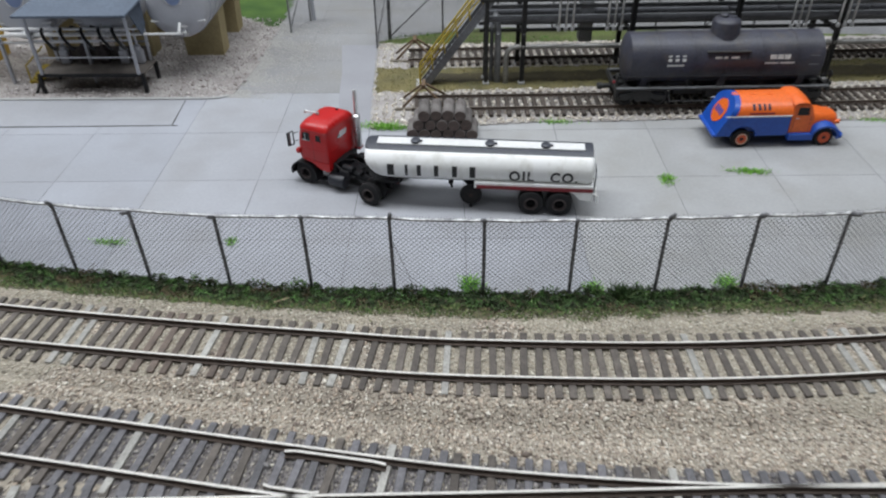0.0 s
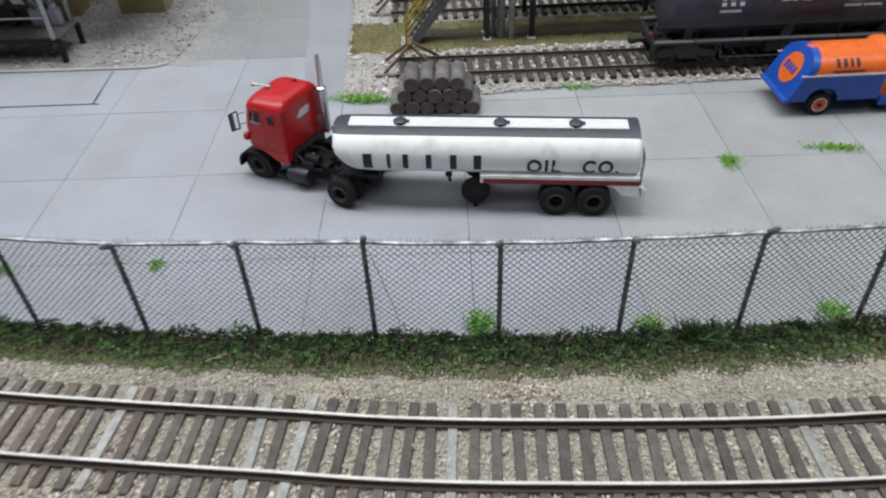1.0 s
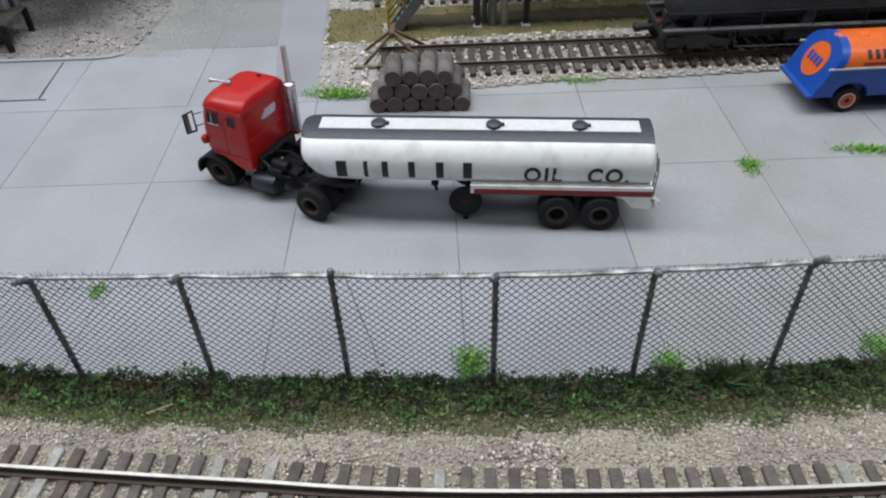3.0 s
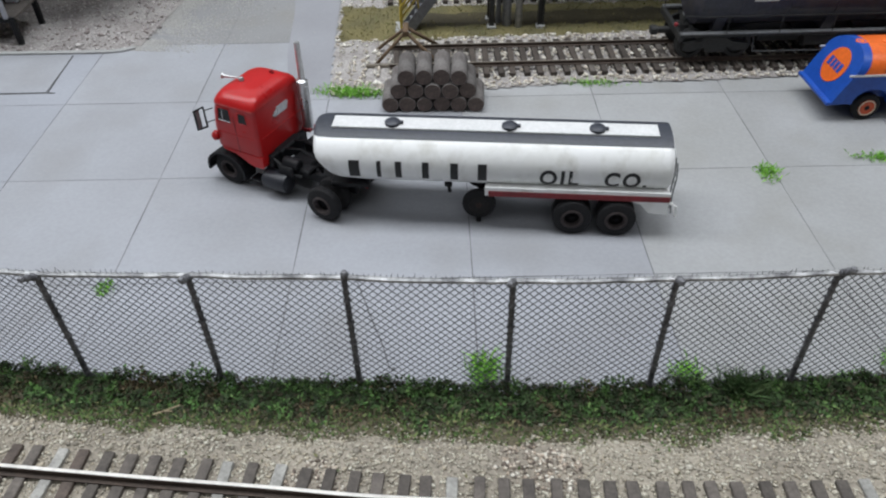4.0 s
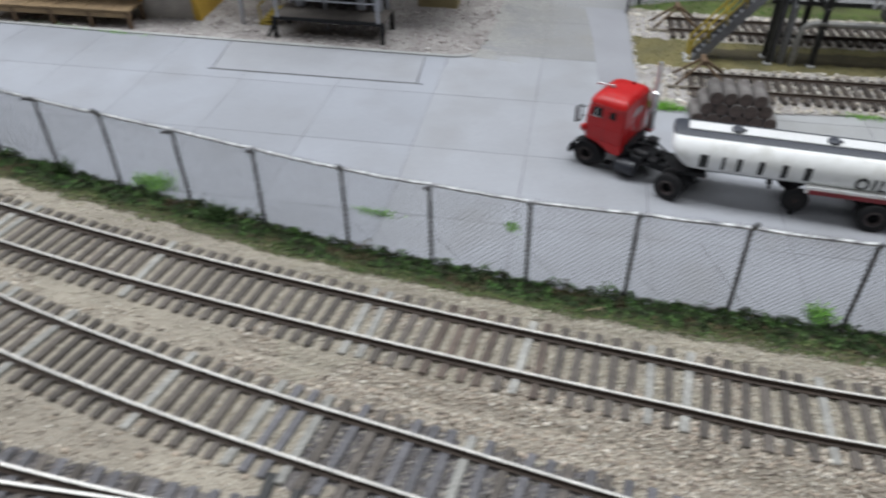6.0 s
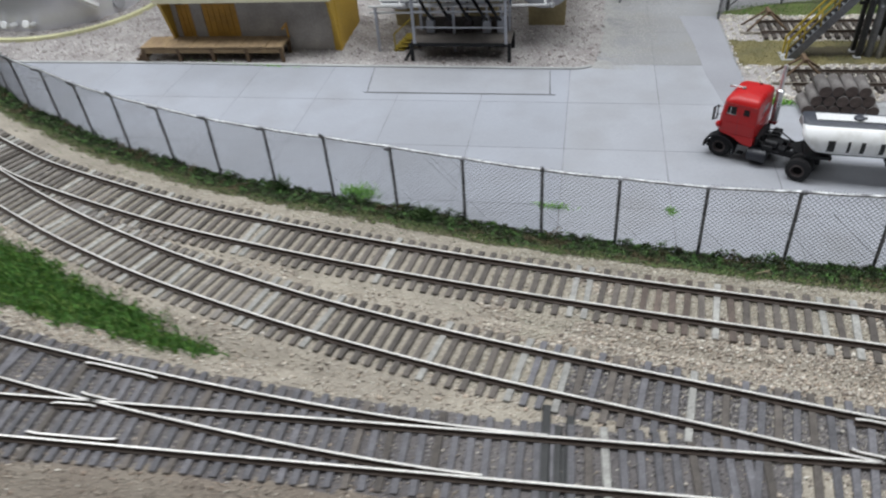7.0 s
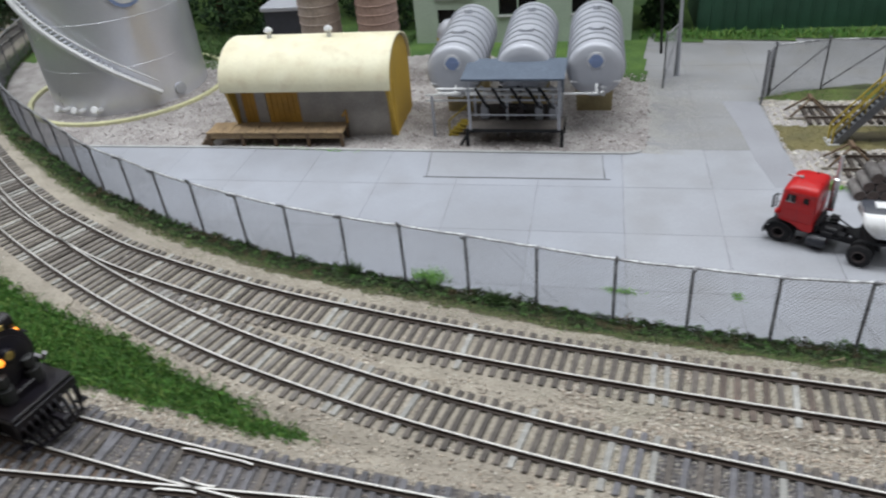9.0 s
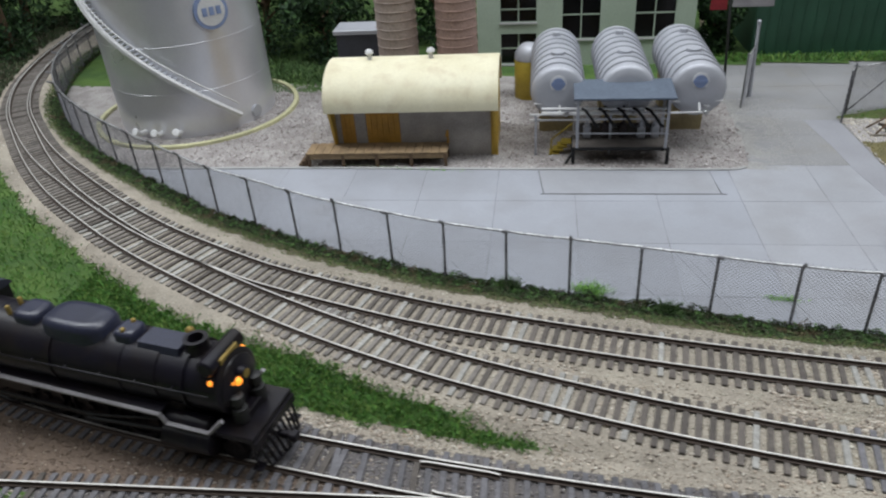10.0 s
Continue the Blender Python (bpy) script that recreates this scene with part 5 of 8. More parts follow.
    part("mirror_arm", mr, BLACK, t, "black open mirror frame")
    part("mirror", Shape().prism([(14.2, 21.5), (15.7, 21.4), (15.7, 27.2), (14.2, 27.3)], "x", 10.1, 10.4), STEELGREY, t, "grey mirror plate")
    fr = Shape()
    for y in (4.6, -4.6):
        fr.box(-37, 12, y - 0.8, y + 0.8, 5.6, 8.8, 0.2)
    for x in (-35, -22, -11, 2):
        fr.box(x - 0.8, x + 0.8, -4.6, 4.6, 6.2, 8.2, 0.1)
    fr.box(-19, -12, -3.4, 3.4, 6.4, 9.4, 0.4)
    fr.box(-10.5, -1, -5.5, 5.5, 8.8, 13.5, 0.5).box(-17, -11.5, 5.2, 9.4, 7.6, 11.2, 0.4).box(-16, -12, -8.5, -4, 8.6, 12.0, 0.4)
    fr.tube([(-9.5, 3, 13), (-16, 2.5, 14), (-23, 2, 10.5)], 0.4, 5).tube([(-9.5, -2, 13), (-15, -2, 14.4), (-23, -1.5, 10.5)], 0.4, 5)
    fr.box(-22, -17.5, 3.6, 7.6, 8.8, 10.6, 0.4).box(-24.5, -21, -2.6, 2.6, 8.6, 10.2, 0.3).lathe((-12.5, 6.8, 11.4), (-1, 0, 0), [(0, 1.5), (0.3, 1.8), (5.6, 1.8), (5.9, 1.2)], 12)
    fr.tube([(-10, 8.6, 12.6), (-15, 8.8, 9.0), (-19.5, 8.2, 8.4)], 0.5, 6).box(-9.8, -8.4, -9, 9, 9.2, 13.4, 0.3)
    part("chassis", fr, BLACK, t, "black ladder chassis")
    part("fifth_wheel", Shape().prism([(-36, -4.5), (-34, -6), (-26, -6), (-24, -3), (-24, 3), (-26, 6), (-34, 6), (-36, 4.5)], "z", 8.8, 10.0), BLACK, t, "black fifth wheel plate")
    for sy in (1, -1):
        part("fuel_tank", Shape().lathe((-15, sy * 9.0, 5.2), (1, 0, 0), [(0, 1.8), (0.35, 3.1), (0.8, 3.25), (8.0, 3.25), (8.4, 3.1), (8.8, 1.8)], 18), TANKGREY, t, "dark slate round fuel tank")
        part("step", Shape().box(-4.2, -1.2, sy * 9.0 - 1.6, sy * 9.0 + 1.6, 3.6, 4.2, 0.1), BLACK, t)
        fend = []
        for a in np.linspace(200, -12, 13):
            c, s = math.cos(radians(a)), math.sin(radians(a))
            fend.append([(6.8 + 7.4 * c, sy * 12.4, 5.7 + 6.3 * s), (6.8 + 7.4 * c, sy * 7.2, 5.7 + 6.3 * s), (6.8 + 6.6 * c, sy * 7.2, 5.7 + 5.7 * s), (6.8 + 6.6 * c, sy * 12.4, 5.7 + 5.7 * s)])
        part("fender", Shape().loft(fend, smooth=False), BLACK, t, "black front fender")
        wheel(t, 6.8, sy * 9.6, 5.5, 5.5, 3.2, sy, RIMGREY, "", deep=True)
        wheel(t, -30.4, sy * 13.0, 5.5, 5.5, 3.4, sy, RIMGREY, "", deep=True)
        wheel(t, -30.4, sy * 7.6, 5.5, 5.5, 3.0, sy, RIMGREY, "dusty black steel rim")
    ax = Shape().cyl((6.8, -9, 5.5), (6.8, 9, 5.5), 0.8, None, 8).cyl((-30.4, -13, 5.5), (-30.4, 13, 5.5), 0.9, None, 8).ball((-30.4, 0, 5.5), 2.2, 10, 6)
    part("axle", ax, BLACK, t)
    part("bumper", Shape().box(12.0, 13.0, -10.4, 10.4, 3.6, 6.4, 0.4), BLACK, t, "black front bumper")


red_tractor()


# ---- white tank trailer ----
def tank_trailer():
    t = thing("tank_trailer", "white oil tank trailer with slate top stripe and red skirt line", "trailer", (-8.0, 292.6, ROAD_Z), 1.6)
    CZ, HW, TOP, BOT = 19.6, 10.8, 28.2, 12.0

    NOSE = ((-50.7, -50.5, -50.0, -49.0, -47.2, -44.5), (0.62, 0.74, 0.86, 0.95, 0.99, 1.0), (0.93, 0.965, 0.985, 0.995, 1.0, 1.0))

    def sec(x, ky=1.0, kz=1.0, n=40):
        pts = []
        sweep = float(np.interp(x, (-50.7, -36.0), (8.2, 0.0)))
        for i in range(n):
            a = 2 * math.pi * i / n
            c, s = math.cos(a), math.sin(a)
            y = ky * HW * math.copysign(abs(c) ** 0.9, c)
            z = CZ + kz * ((TOP - CZ) if s > 0 else (CZ - BOT)) * math.copysign(abs(s) ** 0.9, s)
            low = max(0.0, (CZ + 2.5 - z) / (CZ + 2.5 - BOT))
            pts.append((x + sweep * low ** 1.25, y, z + 0.07 * sweep * low))
        return pts

    body = Shape().loft([sec(x, ky, kz) for x, ky, kz in zip(*NOSE)] + [sec(-40.0), sec(-36.0), sec(-20), sec(10), sec(47.2), sec(48.4, 0.985, 0.985), sec(49.0, 0.93, 0.93), sec(49.3, 0.8, 0.8)])
    tank = part("tank", body, TANKWHITE, t, "white painted tank shell")

    def surface_y(z):
        half = (TOP - CZ) if z > CZ else (CZ - BOT)
        k = min(1.0, abs(z - CZ) / half)
        return -HW * max(0.0, 1 - k ** (2 / 0.9)) ** (0.9 / 2)

    band = []
    for x in np.r_[-50.72, -50.5, -50.25, -50.0, -49.5, -49.0, np.linspace(-48, 48.6, 50)]:
        row = []
        ky, kz = float(np.interp(x, NOSE[0], NOSE[1])), float(np.interp(x, NOSE[0], NOSE[2]))
        for i in range(25):
            a = math.pi * (0.5 + (i - 12) / 12 * 0.198)
            c, s = math.cos(a), math.sin(a)
            row.append((x, ky * 1.008 * HW * math.copysign(abs(c) ** 0.9, c), CZ + kz * (TOP - CZ) * abs(s) ** 0.9 * 1.012 + 0.02))
        band.append(row)
    st = Shape().loft(band, smooth=True, cap=False, closed=False)
    part("top_stripe", st, SLATE, tank, "slate grey top panel")
    walk_pts = Shape().box(-45.5, 45.0, -3.6, 2.4, TOP - 0.9, TOP + 0.34, 0.1)
    for k in range(112):
        walk_pts.box(-45.0 + 0.8 * k, -44.7 + 0.8 * k, -3.3, 2.1, TOP + 0.3, TOP + 0.44)
    part("walkway", walk_pts, WALKWAY, tank, "greyish white ribbed walkway strip on the tank top")
    for x in (-28.5, 4.2, 28.3):
        hatch = Shape().lathe((x, -1.4, TOP + 0.2), (0, 0, 1), [(0, 2.2), (0.9, 2.2), (1.2, 1.9), (1.35, 0.6)], 18).box(x + 1.6, x + 3.0, -1.8, -0.8, TOP + 0.5, TOP + 1.2, 0.1)
        part("hatch", hatch, SLATE, t, "dark round filler hatch")
    # company name: plain letter-sized bars, then the common words
    for x, w in ((-42.1, 6.8), (-33.1, 2.7), (-28.3, 4.1), (-20.8, 4.3), (-13.1, 4.9), (-5.7, 5.7)):
        rows = []
        for z in np.linspace(16.4, 22.0, 7):
            y = surface_y(z) - 0.07
            rows.append([(x + 0.28 * w, y, z), (x + 0.72 * w, y, z), (x + 0.72 * w, y + 0.2, z), (x + 0.28 * w, y + 0.2, z)])
        part("name_bar", Shape().loft(rows, smooth=False), INK, tank, "black painted letter bar")
    for word, x0 in (("OIL", 12.9), ("CO.", 30.6)):
        lettering(word, 6.1, INK, tank, "lettering", lambda u, v, x0=x0: (x0 + 0.99 * u, surface_y(15.9 + v * 1.16) - 0.1, 15.9 + v * 1.16), 1.22)
    # side skirts over the rear axles
    for sy in (-1, 1):
        outline = [(-2.0, 14.9), (-2.0, 12.2), (38, 12.2), (41.5, 11.0), (44.0, 8.2), (47.0, 7.8), (49.2, 7.8), (49.2, 14.9)]
        sk = Shape().prism(outline, "y", sy * 10.4, sy * 11.4).box(-1.9, 48.5, *sorted((sy * 7.6, sy * 10.6)), 13.4, 14.85)
        part("side_skirt", sk, TANKWHITE, t, "white side skirt")
        ln = Shape().box(-1.0, 49.3, sy * 11.42 - 0.12, sy * 11.42 + 0.12, 12.0, 13.8, 0.05)
        part("skirt_line", ln, DARKRED, t, "dark red painted line along the skirt")
        lad = Shape()
        for yy in (sy * 7.0, sy * 9.6):
            lad.tube([(49.6, yy, 24), (50.2, yy, 19), (50.0, yy, 13), (50.6, yy, 7)], 0.2, 5)
        for z in (9, 11.5, 14, 16.5, 19, 21.5):
            lad.cyl((50.2, sy * 7.0, z), (50.2, sy * 9.6, z), 0.16, None, 5)
        part("ladder", lad, STEELGREY, t, "thin grey rear ladder")
        part("rear_bumper_arm", Shape().tube([(48.5, sy * 10.6, 12), (51.3, sy * 11.2, 10.5), (51.6, sy * 11.2, 7.2)], 0.42, 6), TANKWHITE, t, "white bent bumper arm")
    part("rear_bumper", Shape().tube([(51.6, -11.2, 7.4), (51.6, 11.2, 7.4)], 0.42, 6), TANKWHITE, t, "white rear bumper tube")
    fr = Shape().box(-40, 44, -3.4, -2.2, 10.9, 12.9, 0.2).box(-40, 44, 2.2, 3.4, 10.9, 12.9, 0.2)
    for x in (-36, -24, -6, 12, 22, 34):
        fr.box(x - 0.8, x + 0.8, -3, 3, 11.0, 12.6, 0.1)
    fr.box(18, 41, -4.2, -2.6, 8.2, 12.2, 0.2).box(18, 41, 2.6, 4.2, 8.2, 12.2, 0.2)
    fr.box(-47, -36, -7, 7, 9.9, 11.6, 0.3)
    part("frame", fr, BLACK, t, "black trailer frame")
    ax = Shape()
    for x in (23.0, 35.4):
        ax.cyl((x, -11, 5.6), (x, 11, 5.6), 0.9, None, 8)
        ax.box(x - 5, x + 5, -5.2, -3.6, 7.6, 8.6, 0.2).box(x - 5, x + 5, 3.6, 5.2, 7.6, 8.6, 0.2)
        for sy in (1, -1):
            wheel(t, x, sy * 11.0, 5.6, 5.6, 2.8, sy, RIMGREY, "", deep=True)
            wheel(t, x, sy * 7.6, 5.6, 5.6, 2.8, sy, RIMGREY, "dusty black steel rim")
    part("axle", ax, BLACK, t)
    lg = Shape()
    for sy in (1, -1):
        lg.box(-3.6, -2.2, sy * 3.2 - 0.7, sy * 3.2 + 0.7, 4.0, 12.4, 0.15).box(-4.3, -2.9, sy * 7.6 - 0.6, sy * 7.6 + 0.6, 0.0, 3.4, 0.15)
        lg.tube([(-2.9, sy * 3.2, 5), (6, sy * 3.2, 10)], 0.35, 6)
    part("landing_leg", lg, BLACK, t, "black landing gear legs")
    for sy in (1, -1):
        wheel(t, -3.6, sy * 7.6, 6.6, 4.9, 2.2, sy, RIMGREY, "small black landing wheel")
    pip = Shape().tube([(-13, -2.5, 12.4), (-13, -2.8, 9.5), (-12.4, -3.0, 7.0)], 0.55, 8).box(-14.0, -11.8, -3.8, -1.6, 9.0, 10.6, 0.3)
    part("marker_light", Shape().box(-37.0, -36.2, -6.4, -5.6, 9.2, 10.3, 0.2).box(-36.8, -36.4, -6.0, -2.6, 10.2, 11.2, 0.1), DARKRED, t, "small dark red marker light")
    part("outlet_valve", pip, BLACK, t, "black outlet valve pipe")


tank_trailer()


# ---- orange and blue fuel truck ----
def fuel_truck():
    t = thing("fuel_truck", "orange and blue streamlined fuel tank truck on the concrete", "truck", (103.2, 363.2, ROAD_Z), 8.3)
    t.scale = (0.95, 0.95, 0.95)
    HW = 12.2

    def arch(k=1.0):
        pts = [(-HW * k, 7.0)]
        for z in (10, 14, 17.5):
            pts.append((-HW * k, z))
        for i in range(1, 14):
            a = math.pi * (1 - i / 14)
            pts.append((HW * k * math.cos(a), 18.0 + (25.6 - 18.0) * k * math.sin(a) ** 0.85))
        for z in (17.5, 14, 10, 7.0):
            pts.append((HW * k, z))
        return pts

    def tail(z):
        return 0.4 + (z - 7.0) * 0.50

    up = [(y, z) for y, z in arch() if z >= 17.4]
    tank = Shape().loft([[(max(tail(z), 3), y, z) for y, z in up], [(38.5, y, z) for y, z in up]])
    body = part("tank", tank, ORANGE, t, "glossy orange tank body")
    lowp = [(-HW, 7.0), (-HW, 18.0), (HW, 18.0), (HW, 7.0)]
    lower = Shape().loft([[(tail(z), y * 1.004, z) for y, z in lowp], [(7.5, y * 1.004, z) for y, z in lowp]], smooth=False)
    lower.loft([[(21.8, y * 1.004, z) for y, z in lowp], [(38.0, y * 1.004, z) for y, z in lowp]], smooth=False)
    lower.box(7.4, 21.9, -9.0, 9.0, 8.0, 18.0).box(7.4, 21.9, -HW * 1.004, HW * 1.004, 12.6, 18.0)
    part("skirt", lower, BLUE, t, "blue side skirt with a wheel opening")
    for sy in (1, -1):
        arcs = []
        for a in np.linspace(0, 180, 17):
            c, s = math.cos(radians(a)), math.sin(radians(a))
            k = min(7.5 / max(abs(c), 1e-3), 6.4 / max(s, 1e-3))
            arcs.append([(14.7 + u * c, sy * (HW + w), 6.8 + v * s) for u, v, w in ((6.6, 5.9, 0.06), (k, k, 0.06), (k, k, -2.0), (6.6, 5.9, -2.0))])
        part("wheel_arch", Shape().loft(arcs, smooth=False), BLUE, t)
    full = arch(1.025)
    tl = Shape().loft([[(tail(z) - 0.5, y, z) for y, z in full], [(tail(z) + 2.6, y, z) for y, z in full]])
    tl.box(-1.4, 1.0, -HW * 1.02, HW * 1.02, 6.6, 8.0, 0.3)
    tailp = part("tail_panel", tl, BLUE, t, "blue sloping tail panel with a lip")
    nrm = Vector((-1, 0, 0.50)).normalized()
    cen = Vector((tail(16.6) - 0.5, 0, 16.6)) + nrm * 0.02
    part("badge", Shape().lathe(cen, nrm, [(0, 6.6), (0.22, 6.6)], 28, False), ORANGE, tailp, "round orange badge")
    sl = Vector((0.50, 0, 1)).normalized()
    bar = Shape()
    for k, (w0, hgt) in enumerate(((-4.6, 3.4), (-2.1, 3.2), (0.3, 3.2), (2.7, 3.4))):
        c0 = cen + nrm * 0.3
        q = [c0 + Vector((0, -y, 0)) + sl * z for y, z in ((w0, -hgt / 2), (w0 + 1.7, -hgt / 2), (w0 + 1.7, hgt / 2), (w0, hgt / 2))]
        bar.loft([q, [p + nrm * 0.1 for p in q]], smooth=False)
    part("badge_bar", bar, BLUE, tailp, "dark blue bars on the badge")
    part("side_line", Shape().box(3.6, 38.2, -HW - 0.28, -HW + 0.1, 17.7, 18.5, 0.08).box(3.6, 38.2, HW - 0.1, HW + 0.28, 17.7, 18.5, 0.08), WHITE, t, "thin white line along the side")

    def yy(z):
        s = min(1.0, max(0.0, (z - 18.0) / 7.6)) ** (1 / 0.85)
        return -HW * math.sqrt(max(0.0, 1 - s * s))
    nb = Shape()
    for x, w in ((17.4, 1.5), (20.2, 1.6), (23.0, 1.2), (25.4, 1.4)):
        q0 = [(x, yy(21.2) - 0.12, 21.2), (x + w, yy(21.2) - 0.12, 21.2), (x + w, yy(22.4) - 0.1, 22.4), (x, yy(22.4) - 0.1, 22.4)]
        q1 = [(x, yy(22.4) - 0.1, 22.4), (x + w, yy(22.4) - 0.1, 22.4), (x + w, yy(23.6) - 0.1, 23.6), (x, yy(23.6) - 0.1, 23.6)]
        for q in (q0, q1):
            nb.loft([q, [(a, b + 0.2, c - 0.05) for a, b, c in q]], smooth=False)
    part("name_bar", nb, NAVY, body, "dark letter bars")
    part("small_bar", Shape().box(16.0, 29.0, yy(19.6) - 0.1, yy(19.6) + 0.3, 19.3, 20.1), DARKRED, body, "small dark red line of writing")
    for x in (11, 20, 29):
        part("hatch", Shape().lathe((x, 0, 25.4), (0, 0, 1), [(-0.4, 2.0), (0.3, 2.0), (0.45, 1.6), (0.3, 1.2), (0.55, 0.4)], 16), ORANGE, t, "small orange filler hatch")
    # cab and hood
    cabsec = [(39.2, 7.5), (51.0, 7.5), (51.0, 16.6), (48.6, 22.6), (47.0, 24.6), (44.5, 25.4), (41.0, 25.2), (39.2, 24.0)]
    cab = part("cab", Shape().loft([[(x, y, 7.5 + (z - 7.5) * 0.955) for x, z in cabsec] for y in (-10.6, 10.6)], smooth=False), ORANGE, t, "orange truck cab")
    roof = Shape().loft([[(x, y, 7.5 + (z - 7.5) * k) for x, z in cabsec[3:]] for y, k in ((-10.6, 0.955), (-9.0, 0.99), (-5, 1.02), (0, 1.03), (5, 1.02), (9.0, 0.99), (10.6, 0.955))])
    part("roof", roof, ORANGE, cab, "rounded orange cab roof")
    for sy in (1, -1):
        part("side_window", Shape().prism([(41.6, 17.6), (47.9, 17.6), (47.0, 21.8), (42.0, 22.0)], "y", sy * 10.55, sy * 10.75), GLASS, cab, "dark side window")
        part("door_seam", Shape().box(40.6, 40.8, sy * 10.62 - 0.08, sy * 10.62 + 0.08, 8.5, 22).box(49.3, 49.5, sy * 10.62 - 0.08, sy * 10.62 + 0.08, 8.5, 16.5), DARKRED, cab)
        part("door_handle", Shape().box(41.4, 43.2, sy * 10.7 - 0.15, sy * 10.7 + 0.15, 15.6, 16.0, 0.08), CHROME, cab, "small chrome handle")
    part("windscreen", Shape().loft([[(51.1, -8.4, 17.2), (51.1, 8.4, 17.2), (48.95, 8.0, 22.2), (48.95, -8.0, 22.2)], [(50.8, -8.4, 17.0), (50.8, 8.4, 17.0), (48.6, 8.0, 22.0), (48.6, -8.0, 22.0)]], smooth=False), GLASS, cab, "dark windscreen")

    def hood(x, hw, top):
        return [(x, hw * math.copysign(abs(math.cos(a)) ** 0.6, math.cos(a)), 7 + (top - 7) * abs(math.sin(a)) ** 0.5) for a in np.linspace(math.pi, 0, 13)]
    part("hood", Shape().loft([hood(50.8, 8.4, 17.2), hood(57, 7.4, 16.6), hood(64, 6.2, 15.6), hood(66.4, 5.4, 14.6), hood(67.2, 4.2, 13.4)]), ORANGE, t, "rounded orange hood")
    gr = Shape()
    for z in (7.5, 8.9, 10.3, 11.7):
        gr.box(66.9, 67.7, -4.4, 4.4, z, z + 0.6, 0.1)
    part("grille", gr, CHROME, t, "bright grille bars")
    for sy in (1, -1):
        fend = []
        for a in np.linspace(195, -8, 14):
            c, s = math.cos(radians(a)), math.sin(radians(a))
            fend.append([(58.6 + 7.8 * c, sy * 12.4, 5.2 + 6.6 * s), (58.6 + 8.2 * c, sy * 9.5, 5.2 + 7.6 * s), (58.6 + 8.0 * c, sy * 5.5, 5.2 + 7.2 * s), (58.6 + 6.4 * c, sy * 5.5, 5.2 + 5.6 * s), (58.6 + 6.4 * c, sy * 12.2, 5.2 + 5.4 * s)])
        part("fender", Shape().loft(fend, smooth=True), BLUE, t, "blue rounded front fender")
        part("headlight", Shape().lathe((65.2, sy * 7.6, 12.2), (1, 0, 0), [(-1, 0.5), (0, 1.2), (0.9, 1.3), (1.2, 0.9)], 14), ORANGE, t, "round orange headlight housing")
        part("running_board", Shape().box(39.2, 51.2, sy * 10.4 - 2.0, sy * 10.4 + 2.0, 3.6, 7.6, 0.5), BLUE, t, "blue running board box")
        wheel(t, 58.6, sy * 10.2, 5.0, 5.0, 3.0, sy, RIMRED, "orange-red steel rim")
        rear = wheel(t, 14.7, sy * 10.4, 5.0, 5.0, 3.2, sy, RIMRED, "orange-red steel rim")
        part("rim_ring", Shape().lathe((0, sy * 1.62, 0), (0, sy, 0), [(0, 3.15), (0.25, 3.0), (0.28, 2.75), (0, 2.6)], 24, True, False), CREAMRIM, rear, "worn cream rim edge")
    part("chassis", Shape().box(4, 64, -5, -3, 5, 7.4, 0.2).box(4, 64, 3, 5, 5, 7.4, 0.2).cyl((14.7, -10, 5), (14.7, 10, 5), 0.8, None, 8).cyl((58.6, -10, 5), (58.6, 10, 5), 0.8, None, 8), BLACK, t, "black chassis")
    part("bumper", Shape().tube([(67.2, -11.5, 5.2), (69.0, -9, 5.2), (69.4, 0, 5.2), (69.0, 9, 5.2), (67.2, 11.5, 5.2)], 0.8, 8), BLUE, t, "blue front bumper")


fuel_truck()


